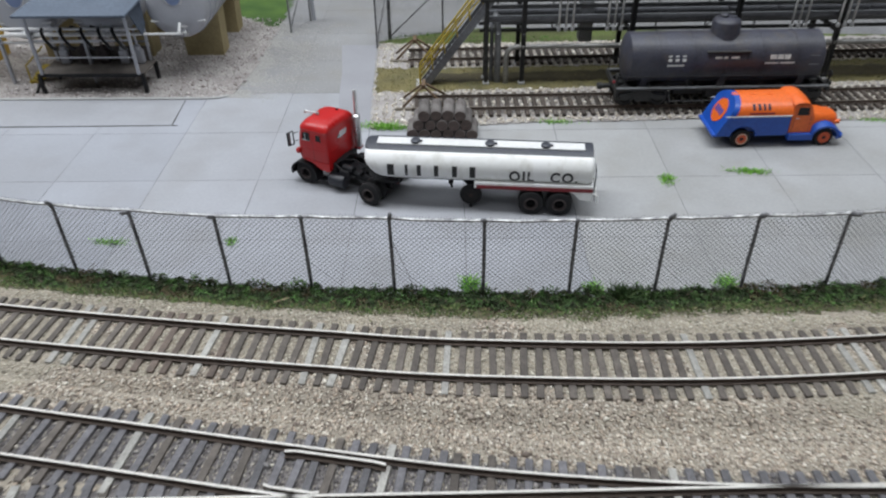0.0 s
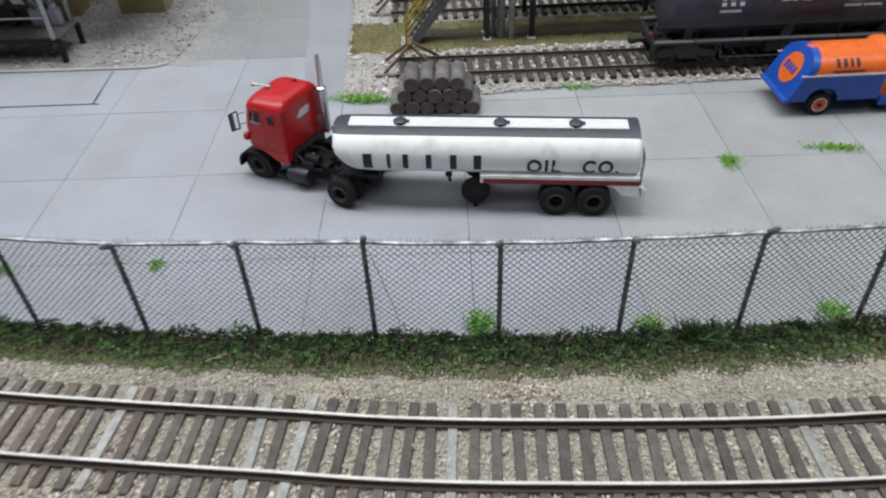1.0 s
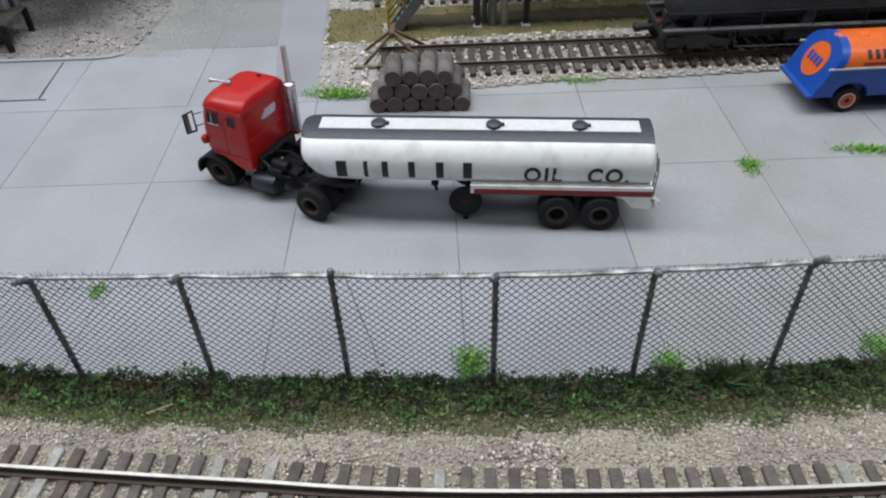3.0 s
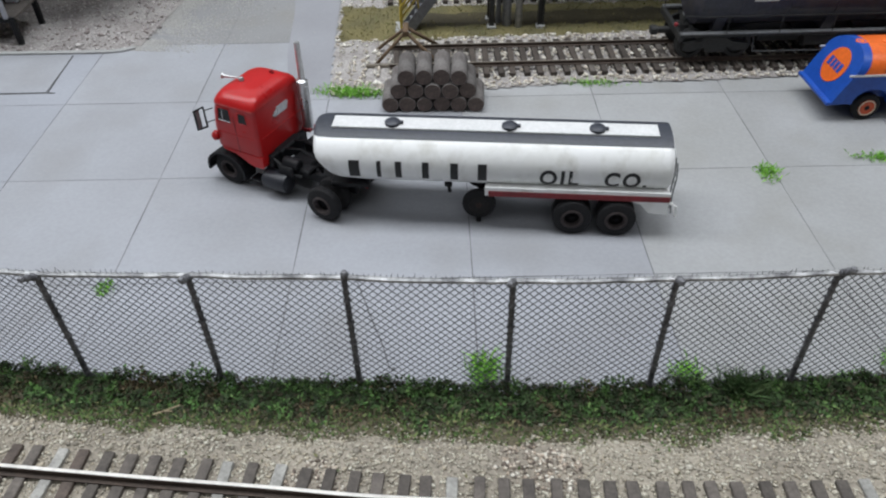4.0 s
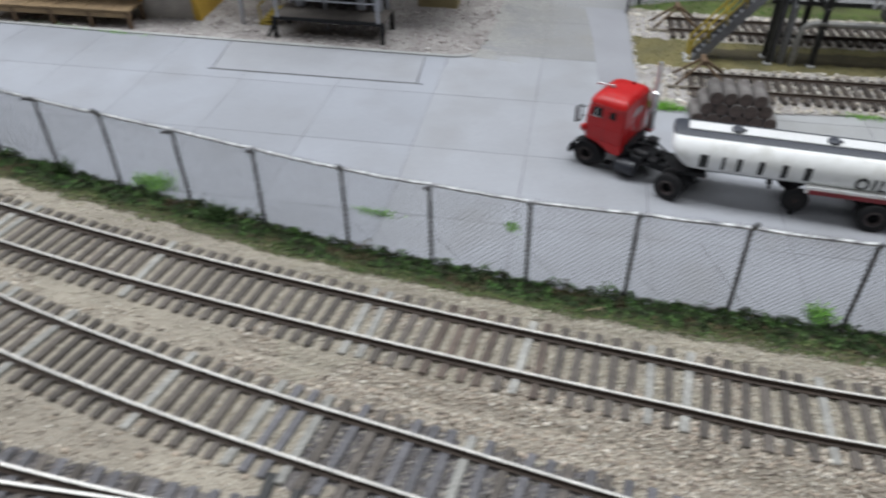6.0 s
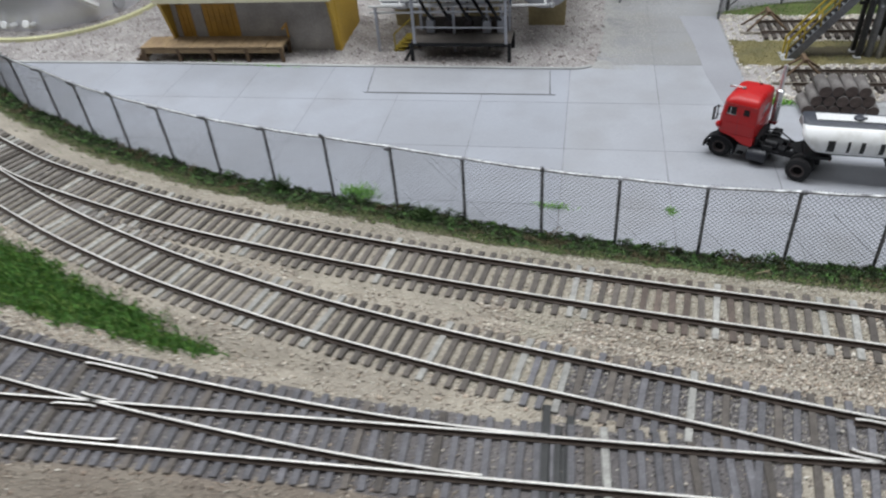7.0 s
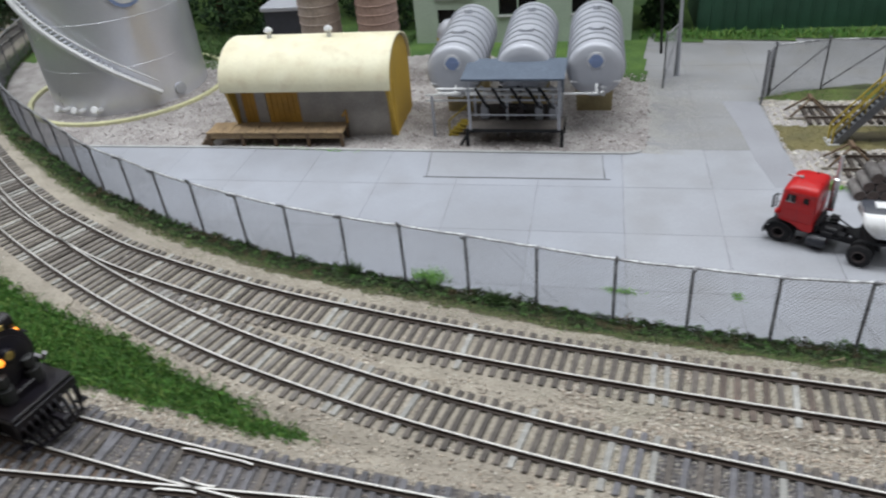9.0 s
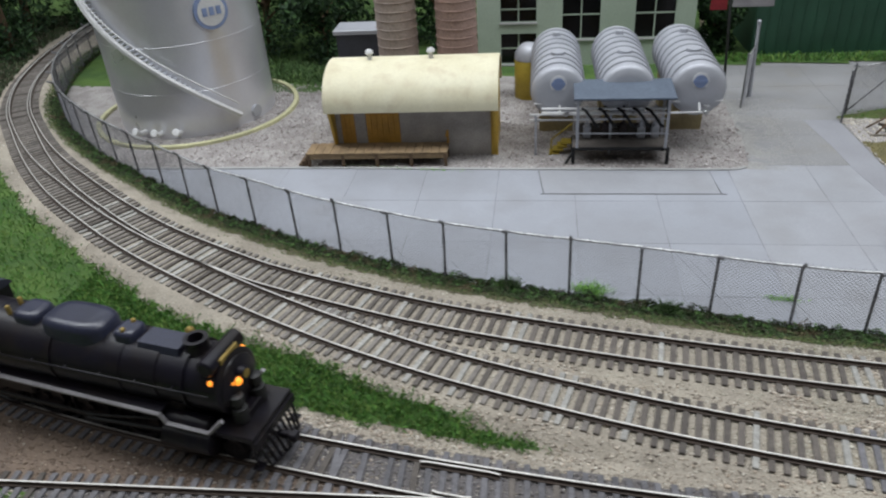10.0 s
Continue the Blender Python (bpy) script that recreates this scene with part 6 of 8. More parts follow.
# ---- black railway tank car ----
def tank_car():
    x0, y0 = 112.2, 405.8
    t = thing("tank_car", "weathered black railway tank car standing on the siding", "railway car", (x0, y0, 0.9), 7.7)
    R, CZ, HL = 13.2, 24.2, 51.8
    prof = [(-HL - 1.6, 2), (-HL - 1.2, 7), (-HL - 0.2, 11), (-HL + 1.2, R), (-HL + 1.6, R), (HL - 1.6, R), (HL - 1.2, R), (HL + 0.2, 11), (HL + 1.2, 7), (HL + 1.6, 2)]
    tank = part("tank", Shape().lathe((0, 0, CZ), (1, 0, 0), prof, 40), CARGREY, t, "weathered black tank shell")
    bands = Shape()
    for x in (-36, 36, -0.5, -18, 18):
        bands.lathe((x, 0, CZ), (1, 0, 0), [(0, R + 0.02), (0.05, R + 0.22), (0.9, R + 0.22), (0.95, R + 0.02)], 40)
    part("tank_band", bands, CARGREY, tank)
    for z_a in (0.62, -0.62, 2.52, 3.76):
        riv = Shape()
        for k in range(48):
            riv.ball((-HL + 2 + k * (2 * HL - 4) / 47, -R * math.cos(z_a) * 1.0, CZ + R * math.sin(z_a)), 0.22, 5, 4)
        part("rivet_row", riv, CARGREY, tank, "row of small rivets")
    dome = Shape().lathe((0, 0, CZ + R - 2.6), (0, 0, 1), [(0, 8.0), (1.2, 7.4), (8.0, 7.4), (9.2, 6.8), (10.0, 5.0), (10.4, 2.0)], 28)
    dome.lathe((-1.5, 1.0, CZ + R + 7.2), (0, 0, 1), [(0, 2.2), (1.4, 2.2), (1.9, 1.4)], 14).box(1.6, 4.6, -1, 1, CZ + R + 6.8, CZ + R + 8.4, 0.3)
    part("dome", dome, CARGREY, t, "dark expansion dome with a round cover")
    plat = Shape().box(-11.5, 11.5, -R * 0.98, -6.8, CZ + 6.2, CZ + 7.0, 0.15)
    for x in (-10, 10):
        plat.tube([(x, -R * 0.95, CZ + 6.4), (x, -R * 0.99, CZ + 3)], 0.25, 5)
    part("dome_platform", plat, DARKSTEEL, t, "dark step board beside the dome")
    # markings as plain bars
    def yy(z):
        return -math.sqrt(max(0.1, R * R - (z - CZ) ** 2)) - 0.06
    def mark(x, z, w, h):
        q = [(x, yy(z), z), (x + w, yy(z), z), (x + w, yy(z + h), z + h), (x, yy(z + h), z + h)]
        return Shape().loft([q, [(a, b + 0.15, c) for a, b, c in q]], smooth=False)
    for x, z, w, h in ((-31.5, 26.2, 1.9, 3.0), (-27.8, 26.2, 1.9, 3.0), (-24.1, 26.2, 1.9, 3.0), (-32, 23.6, 9, 1.0), (-7, 27.4, 3.6, 1.0), (-2.4, 27.4, 2.6, 1.0), (1.4, 27.4, 4.4, 1.0),
                       (22, 26.8, 3.4, 2.2), (25.9, 26.8, 3.0, 2.2), (29.4, 26.8, 3.2, 2.2), (19.5, 24.4, 7.0, 0.8), (27.5, 24.4, 7.5, 0.8)):
        part("marking_bar", mark(x, z, w, h), DECAL, tank, "pale painted marking")
    part("placard", mark(43, 23.6, 5.0, 5.0), STEELGREY, tank, "small grey placard")
    fr = Shape()
    for sy in (-1, 1):
        part("running_board", Shape().box(-57, 57, *sorted((sy * 12.2, sy * 14.3)), 11.5, 12.1, 0.1), STEELGREY, t, "grey dusty running board")
        fr.box(-57, 57, sy * 13.0 - 1.2, sy * 13.0 + 1.2, 10.6, 11.5, 0.15)
        for x in (-50, -38, -12, 12, 38, 50):
            fr.box(x - 0.6, x + 0.6, sy * 7 - 6, sy * 7 + 6, 9.4, 10.6, 0.1)
    fr.box(-57.5, -55.8, -14.2, 14.2, 8.8, 11.6, 0.2).box(55.8, 57.5, -14.2, 14.2, 8.8, 11.6, 0.2).box(-57, 57, -2.4, 2.4, 7.6, 10.6, 0.2)
    part("underframe", fr, DARKSTEEL, t, "black underframe")
    # the box is added to darken the underside; the lathe is a brake cylinder
    part("brake_cylinder", Shape().box(-24, 24, -5.5, 5.5, 4.2, 7.8, 0.5).lathe((-8, -8.4, 6.2), (1, 0, 0), [(0, 1.4), (0.4, 2.4), (13, 2.4), (13.4, 1.4)], 16), DARKSTEEL, t, "dark block added for the shade under the frame, with a brake cylinder")
    part("brake_pipe", Shape().tube([(-27, -11.0, 3.0), (27, -11.0, 3.0)], 0.35, 6).tube([(-27, -11.0, 3.0), (-27, -9, 8.5)], 0.3, 6).tube([(27, -11.0, 3.0), (27, -9, 8.5)], 0.3, 6), STEELGREY, t, "pale brake pipe")
    for x in (-42, 42, 0):
        sd = Shape().prism([(-9, 10.6), (9, 10.6), (11.5, 17), (9.5, 16), (5, 12.6), (-5, 12.6), (-9.5, 16), (-11.5, 17)], "x", x - 2, x + 2)
        part("saddle", sd, CARGREY, t, "black tank saddle")
    hr = Shape()
    for sy in (-1, 1):
        hr.tube([(-56.4, sy * 12.6, 18.5)] + [(x, sy * (R + 0.9), 18.5) for x in np.linspace(-50, 50, 14)] + [(56.4, sy * 12.6, 18.5)], 0.22, 5)
        for x in (-56.4, -40, -20, 0, 20, 40, 56.4):
            hr.cyl((x, sy * (R + 0.9 if abs(x) < 55 else 12.6), 11.2), (x, sy * (R + 0.9 if abs(x) < 55 else 12.6), 18.5), 0.2, None, 5)
    part("handrail", hr, DARKSTEEL, t, "dark handrail")
    for x in (-56.8, 56.8):
        bw = Shape().cyl((x, -11.0, 8), (x, -11.0, 17.5), 0.3, None, 6).lathe((x, -11.0, 17.5), (1 if x > 0 else -1, 0, 0), [(0, 2.0), (0.5, 2.0)], 14)
        part("brake_wheel", bw, DARKSTEEL, t, "small brake wheel on the end platform")
        cp = Shape().box(x - 1 if x > 0 else x - 6.5, x + 6.5 if x > 0 else x + 1, -1.2, 1.2, 6.6, 8.8, 0.3)
        cp.box(x + 5 if x > 0 else x - 8, x + 8 if x > 0 else x - 5, -1.9, 1.9, 6.2, 9.2, 0.5)
        part("coupler", cp, DARKSTEEL, t, "dark knuckle coupler")
    part("end_lamp", Shape().ball((-57.4, -7.5, 13.0), 0.9, 8, 5), DARKRED, t, "small dark red marker")
    for x in (-42, 42):
        tr = Shape()
        for sy in (-1, 1):
            tr.prism([(x - 12.5, 4.2), (x - 12.5, 6.6), (x - 6, 7.6), (x - 3, 9.2), (x + 3, 9.2), (x + 6, 7.6), (x + 12.5, 6.6), (x + 12.5, 4.2), (x + 8.5, 3.8), (x + 4.5, 5.4), (x + 3.6, 3.2), (x - 3.6, 3.2), (x - 4.5, 5.4), (x - 8.5, 3.8)], "y", sy * 10.6 - 1.1, sy * 10.6 + 1.1)
        tr.box(x - 2, x + 2, -10, 10, 5.4, 8.4, 0.3)
        bogie = part("bogie", tr, DARKSTEEL, t, "black cast bogie frame")
        for dx in (-9, 9):
            ws = Shape().cyl((x + dx, -10.5, 5.4), (x + dx, 10.5, 5.4), 0.9, None, 8)
            for sy in (-1, 1):
                ws.lathe((x + dx, sy * 7.2, 5.4), (0, sy, 0), [(-0.2, 5.9), (0.5, 5.9), (0.7, 5.4), (2.2, 5.3), (2.3, 3.8), (1.6, 3.4), (1.8, 1.0)], 24)
            part("wheelset", ws, DARKSTEEL, bogie, "dark steel wheelset")


tank_car()


# ---- log pile ----
def log_pile():
    r, ln = 3.05, 15.0
    lr = random.Random(5)
    base = (-32.3, 346.4, ROAD_Z)
    for row, n in ((0, 6), (1, 5), (2, 4)):
        for k in range(n):
            rr = r * lr.uniform(0.94, 1.03)
            s = Shape().lathe((0, 0, 0), (0, 1, 0), [(0, rr * 0.94), (0.25, rr), (ln * 0.3, rr * 1.02), (ln * 0.7, rr * 0.98), (ln - 0.2, rr), (ln, rr * 0.93)], 16)
            for i in range(len(s.f)):
                if len(s.f[i]) > 4:
                    s.m[i] = 1
            x = (k - (n - 1) / 2) * 2 * r * 1.005
            single("log", s, [LOG, LOGEND], "grey-brown round log stacked in a pyramid pile", "log",
                   (base[0] + x, base[1] + lr.uniform(-0.5, 0.5) + 0.12 * x, base[2] + r + row * r * 1.74), lr.uniform(3, 8), group="logs in the pile")


log_pile()


# ---- track bumpers: crossed old timbers at the siding ends ----
def bumper(x, y, rz, z):
    t = thing("track_bumper", "rusty brown track bumper of crossed timbers at the siding end", "track bumper", (x, y, z), rz)
    for sy in (-1, 1):
        part("brace", Shape().tube([(13, sy * 8.3, 0.2), (0, sy * 2.0, 11.0)], 0.75, 5), TIMBER, t)
        part("brace", Shape().tube([(-13, sy * 7.3, -1), (0, sy * 2.0, 11.0)], 0.7, 5), TIMBER, t)
    part("beam", Shape().box(-1.1, 1.1, -4.4, 4.4, 9.8, 12.2, 0.3), TIMBER, t, "brown timber beam")
    part("rail_stub", Shape().box(-16, -1, -9.2, -8.0, -0.6, 0.8, 0.2), RAIL_DULL, t, "dull rail stub")


bumper(-48.0, 388.0, 7, -1.6)
bumper(-64.0, 456.5, 7, -1.6)
# ================= oil yard west of the gate =================
def warehouse():
    t = thing("warehouse", "ochre warehouse with a cream barrel roof and loading doors", "building", (-383.0, 368.3, ROAD_Z), 8.0)
    arc = [(33.5 - 33.5 * math.cos(a), 38 + 26.5 * math.sin(a) ** 0.9) for a in np.linspace(0, math.pi, 23)]
    inner = [(33.5 - 32.3 * math.cos(a), 38 + 25.3 * math.sin(a) ** 0.9) for a in np.linspace(0, math.pi, 23)]
    shell = arc + inner[::-1]
    roof = Shape().loft([[(x, y, z) for y, z in shell] for x in np.linspace(-59.5, 59.5, 5)])
    rp = part("roof", roof, CREAM, t, "cream painted barrel roof with rust streaks")
    for k in range(7):
        x = -57 + 19 * k
        part("roof_seam", Shape().tube([(x, y, z + 0.02) for y, z in arc], 0.14, 5), CREAM, rp)
    gable = [(13.5, 0)] + [(33.5 - 31.8 * math.cos(a), 38 + 24.6 * math.sin(a) ** 0.9) for a in np.linspace(0, math.pi, 17)] + [(63.0, 0)]
    for x0, x1 in ((-57.5, -55.5), (55.8, 57.8)):
        part("end_wall", Shape().prism(gable, "x", x0, x1), OCHRE, t, "ochre painted gable wall")
    fw = Shape().box(-55.5, -52, 13.5, 15.5, 0, 40).box(-52, -42, 13.5, 15.5, 33, 40).box(-42, -34, 13.5, 15.5, 0, 40).box(-34, -10, 13.5, 15.5, 33, 40).box(-10, 55.8, 13.5, 15.5, 0, 40)
    part("front_wall", fw, GREYWALL, t, "grey-beige front wall")
    part("back_wall", Shape().box(-55.5, 55.8, 61, 63, 0, 40), OCHRE, t)
    part("corner_post", Shape().box(53.5, 58.2, 12.6, 15.8, 0, 39, 0.3), OCHRE, t, "ochre corner post")
    for x0, x1, n in ((-52, -42, 3), (-34, -10, 6)):
        d = part("sliding_door", Shape().box(x0, x1, 14.2, 15.0, 0, 33), DOORORANGE, t, "orange-ochre plank door")
        for k in range(n):
            w = (x1 - x0) / n
            part("door_plank", Shape().box(x0 + k * w + 0.2, x0 + (k + 1) * w - 0.2, 13.7, 14.3, 0.5, 32.5, 0.12), DOORORANGE, d)
    part("door_lamp", Shape().lathe((-47, 11.5, 34), (0, 0, 1), [(0, 2.2), (1.2, 1.0), (2.0, 0.5)], 12), DARKSTEEL, t, "small dark lamp over the door")
    for x in (-30.5, 12.5):
        v = Shape().cyl((x, 33.5, 63), (x, 33.5, 69), 1.6, None, 12).lathe((x, 33.5, 68), (0, 0, 1), [(0, 2.0), (1.0, 3.0), (2.6, 2.6), (3.6, 1.2)], 14)
        part("roof_vent", v, WHITE, t, "white mushroom roof vent")


warehouse()


def loading_dock():
    t = thing("loading_dock", "low weathered wooden loading dock before the warehouse", "dock", (-383.0, 368.3, ROAD_Z), 8.0)
    for k in range(17):
        x = -75 + 5.85 * k
        part("plank", Shape().box(x, x + 5.6, -5.2, 12.6, 9.6 + 0.1 * (k % 3), 11.0 + 0.1 * (k % 3), 0.15), PLANK, t)
    part("front_beam", Shape().box(-75.3, 24.5, -5.0, -3.6, 6.6, 9.5, 0.2), PLANK, t, "tan front beam")
    for x in (-73.5, -49, -25, -1, 22.8):
        for y in (-4, 10.5):
            part("post", Shape().box(x - 1.1, x + 1.1, y - 1.1, y + 1.1, -0.4, 9.5, 0.1), TIMBER, t)
    for k in range(3):
        part("step", Shape().box(-82 + 2.4 * k, -76, -3.0, 8.5, 2.6 * k - 0.4, 2.6 * k + 2.2, 0.15), TIMBER, t, "dark wooden step")
    part("end_rail", Shape().tube([(23.5, 11, 11), (23.5, 11, 20), (23.5, 3, 19.5)], 0.8, 6), DOORORANGE, t, "ochre end rail")


loading_dock()


def storage_tank(x, y, badge):
    R, L, Z = 17.8, 98.0, 42.8
    t = thing("horizontal_tank", "pale grey horizontal oil tank with ribs on tan saddles", "storage tank", (x, y, ROAD_Z), 7.5, group="row of oil tanks")
    prof = [(-1.8, 4), (-1.4, 11), (-0.4, 15.4), (1.0, 17.2), (2.2, R), (L - 2.2, R), (L - 1, 17.2), (L + 0.4, 16), (L + 1.6, 4)]
    tank = part("shell", Shape().lathe((0, 0, Z), (0, 1, 0), prof, 44), PALEGREY, t, "pale grey ribbed shell")
    for k in range(8):
        part("rib", Shape().lathe((0, 9 + 11.4 * k, Z), (0, 1, 0), [(-1.3, R - 0.2), (-1.1, R + 1.0), (1.1, R + 1.0), (1.3, R - 0.2)], 44), PALEGREY, tank)
    if badge:
        part("badge", Shape().lathe((0, -1.4, Z + 6.8), (0, -1, 0), [(-1.6, 5.6), (0.35, 5.6), (0.4, 4.6)], 24, False), WHITE, tank, "round white badge")
        part("badge_centre", Shape().lathe((0, -1.8, Z + 6.8), (0, -1, 0), [(-0.2, 4.2), (0.4, 4.2)], 24, False).box(-4.6, 4.6, -2.4, -1.9, Z + 5.8, Z + 7.8), LOGO, tank, "blue badge centre")
    part("face_seam", Shape().box(-16, 16, -0.9, 1.2, Z - 7.4, Z - 6.8), WHITE, tank, "pale weld seam")
    for yy in (36, 78):
        part("saddle", Shape().prism([(-12, -0.5), (12, -0.5), (13, 32.4), (8, 27.2), (0, 25.1), (-8, 27.2), (-13, 32.4)], "y", yy, yy + 14), TANBLOCK, t, "tan saddle block")
    part("manhole", Shape().lathe((0, 30, Z + R - 0.6), (0, 0, 1), [(0, 5.0), (2.2, 5.0), (2.5, 4.0)], 18), PALEGREY, t)
    part("vent_stub", Shape().lathe((0, 74, Z + R - 0.6), (0, 0, 1), [(0, 3.0), (3.2, 3.0), (3.5, 2.0)], 14), PALEGREY, t)


for i, badge in enumerate((True, False, True)):
    storage_tank(-287.4 + 45.3 * i, 399.4 + 6.0 * i, badge)

manifold = thing("pipe_manifold", "white pipe manifold with valves before the tanks", "pipe", (-287.4, 393.4, ROAD_Z), 7.5)
part("header_pipe", Shape().tube([(-18, 0, 30), (96, 0, 30)], 0.8, 8), WHITE, manifold, "white header pipe")
part("header_pipe", Shape().tube([(-18, 1.5, 25.5), (44, 1.5, 25.5)], 0.8, 8), WHITE, manifold, "white header pipe")
for x in (0, 45, 91):
    part("riser", Shape().tube([(x + 2, 0, 30), (x + 2, 4, 34), (x + 2, 6.5, 36)], 0.8, 8), WHITE, manifold, "white riser pipe")
    part("valve", Shape().ball((x + 6, 0, 30), 1.9, 10, 6).cyl((x + 6, 0, 30), (x + 6, 0, 34), 0.5, None, 6).lathe((x + 6, 0, 34), (0, 0, 1), [(0, 2.0), (0.5, 2.0)], 12), PIPEBRIGHT, manifold, "bright valve")
for x in (-14, 36):
    part("prop", Shape().box(x - 0.7, x + 0.7, -0.7, 1.9, -0.5, 29.4), PALEGREY, manifold)


def loading_rack():
    t = thing("loading_rack", "truck loading rack with a blue-grey canopy and dark platform", "loading rack", (-244.5, 384.6, ROAD_Z), 6.2)
    part("canopy", Shape().prism([(-8, 47.5), (25, 49.0), (25, 50.2), (-8, 48.7)], "x", -31.0, 32.5), CANOPY, t, "blue-grey flat canopy")
    for x0, sx in ((-28, 1), (29, 1)):
        for y in (-1.5, 20):
            part("post", Shape().box(x0 - 0.8, x0 + 0.8, y - 0.8, y + 0.8, 12.2, 48.5, 0.1), PALEGREY, t, "pale grey steel post")
    deck = Shape().box(-31, 31.5, -0.5, 21, 11.0, 12.2, 0.2)
    part("deck", deck, DUSTYDECK, t, "dusty grey-brown platform deck")
    part("back_panel", Shape().box(-29, 30, 19.4, 20.6, 12.2, 21, 0.1), DUSTYDECK, t, "dusty low back panel of the platform")
    for x in (-21, -9, 3, 15, 24):
        part("meter", Shape().box(x - 2.6, x + 2.6, 14.5, 18.6, 12.2, 20.5, 0.5).lathe((x, 16.5, 20.4), (0, 0, 1), [(0, 1.9), (2.2, 1.9), (2.8, 1.2)], 12).tube([(x, 16.5, 22), (x, 16.5, 33), (x - 1, 12, 36)], 0.8, 7), RIMRUST if x in (-9, 3) else PALEGREY, t, "flow meter on the platform")
    part("end_panel", Shape().prism([(0.5, 48.2), (20, 49.0), (20, 34.0), (13, 30.0)], "x", 30.2, 30.8), CANOPY, t, "blue-grey end panel under the canopy")
    for y, z in ((12, 34.5), (15, 30.5)):
        part("supply_pipe", Shape().tube([(-52, y, z), (-10, y, z), (29.5, y, z)], 0.9, 8), WHITE, t, "white supply pipe")
    part("edge_beam", Shape().box(-31.5, 32, -1.6, -0.4, 10.4, 12.4, 0.2), BLACK, t, "black edge beam")
    for x in (-30.4, 30.9):
        for y in (-1.0, 20):
            part("leg", Shape().box(x - 1.1, x + 1.1, y - 1.0, y + 1.0, -0.4, 11.5, 0.1), BLACK, t, "black leg")
    part("knee", Shape().tube([(-30.4, -1, 9), (-35.5, -1, 0)], 1.0, 6), BLACK, t)
    for z in (22.5, 32.5):
        part("rail", Shape().tube([(-29, -1.5, z), (30, -1.5, z)], 0.5, 6), PALEGREY, t, "pale rail")
    part("back_rail", Shape().tube([(-29, 20, 24), (30, 20, 24)], 0.6, 6), STEELGREY, t)
    for x in (-19, -8, 4, 14, 22):
        arm = Shape().tube([(x - 6, 8, 36), (x - 4, 3, 36.5), (x - 1, -1.5, 34), (x + 2.5, -2.6, 29), (x + 4.5, -2.4, 27.5)], 0.95, 7)
        part("loading_arm", arm, BLACK, t, "black bent loading arm")
    ys = Shape()
    for k in range(4):
        ys.box(-38.5 - 2.6 * k, -31.5 - 2.6 * k, 13, 21, 8.6 - 2.6 * k, 9.6 - 2.6 * k, 0.1)
    part("steps", ys, YELLOW, t, "yellow access steps")
    part("step_rail", Shape().tube([(-31, 13, 24), (-45, 13, 12), (-45, 13, 0)], 0.5, 6), YELLOW, t, "yellow step rail")


loading_rack()


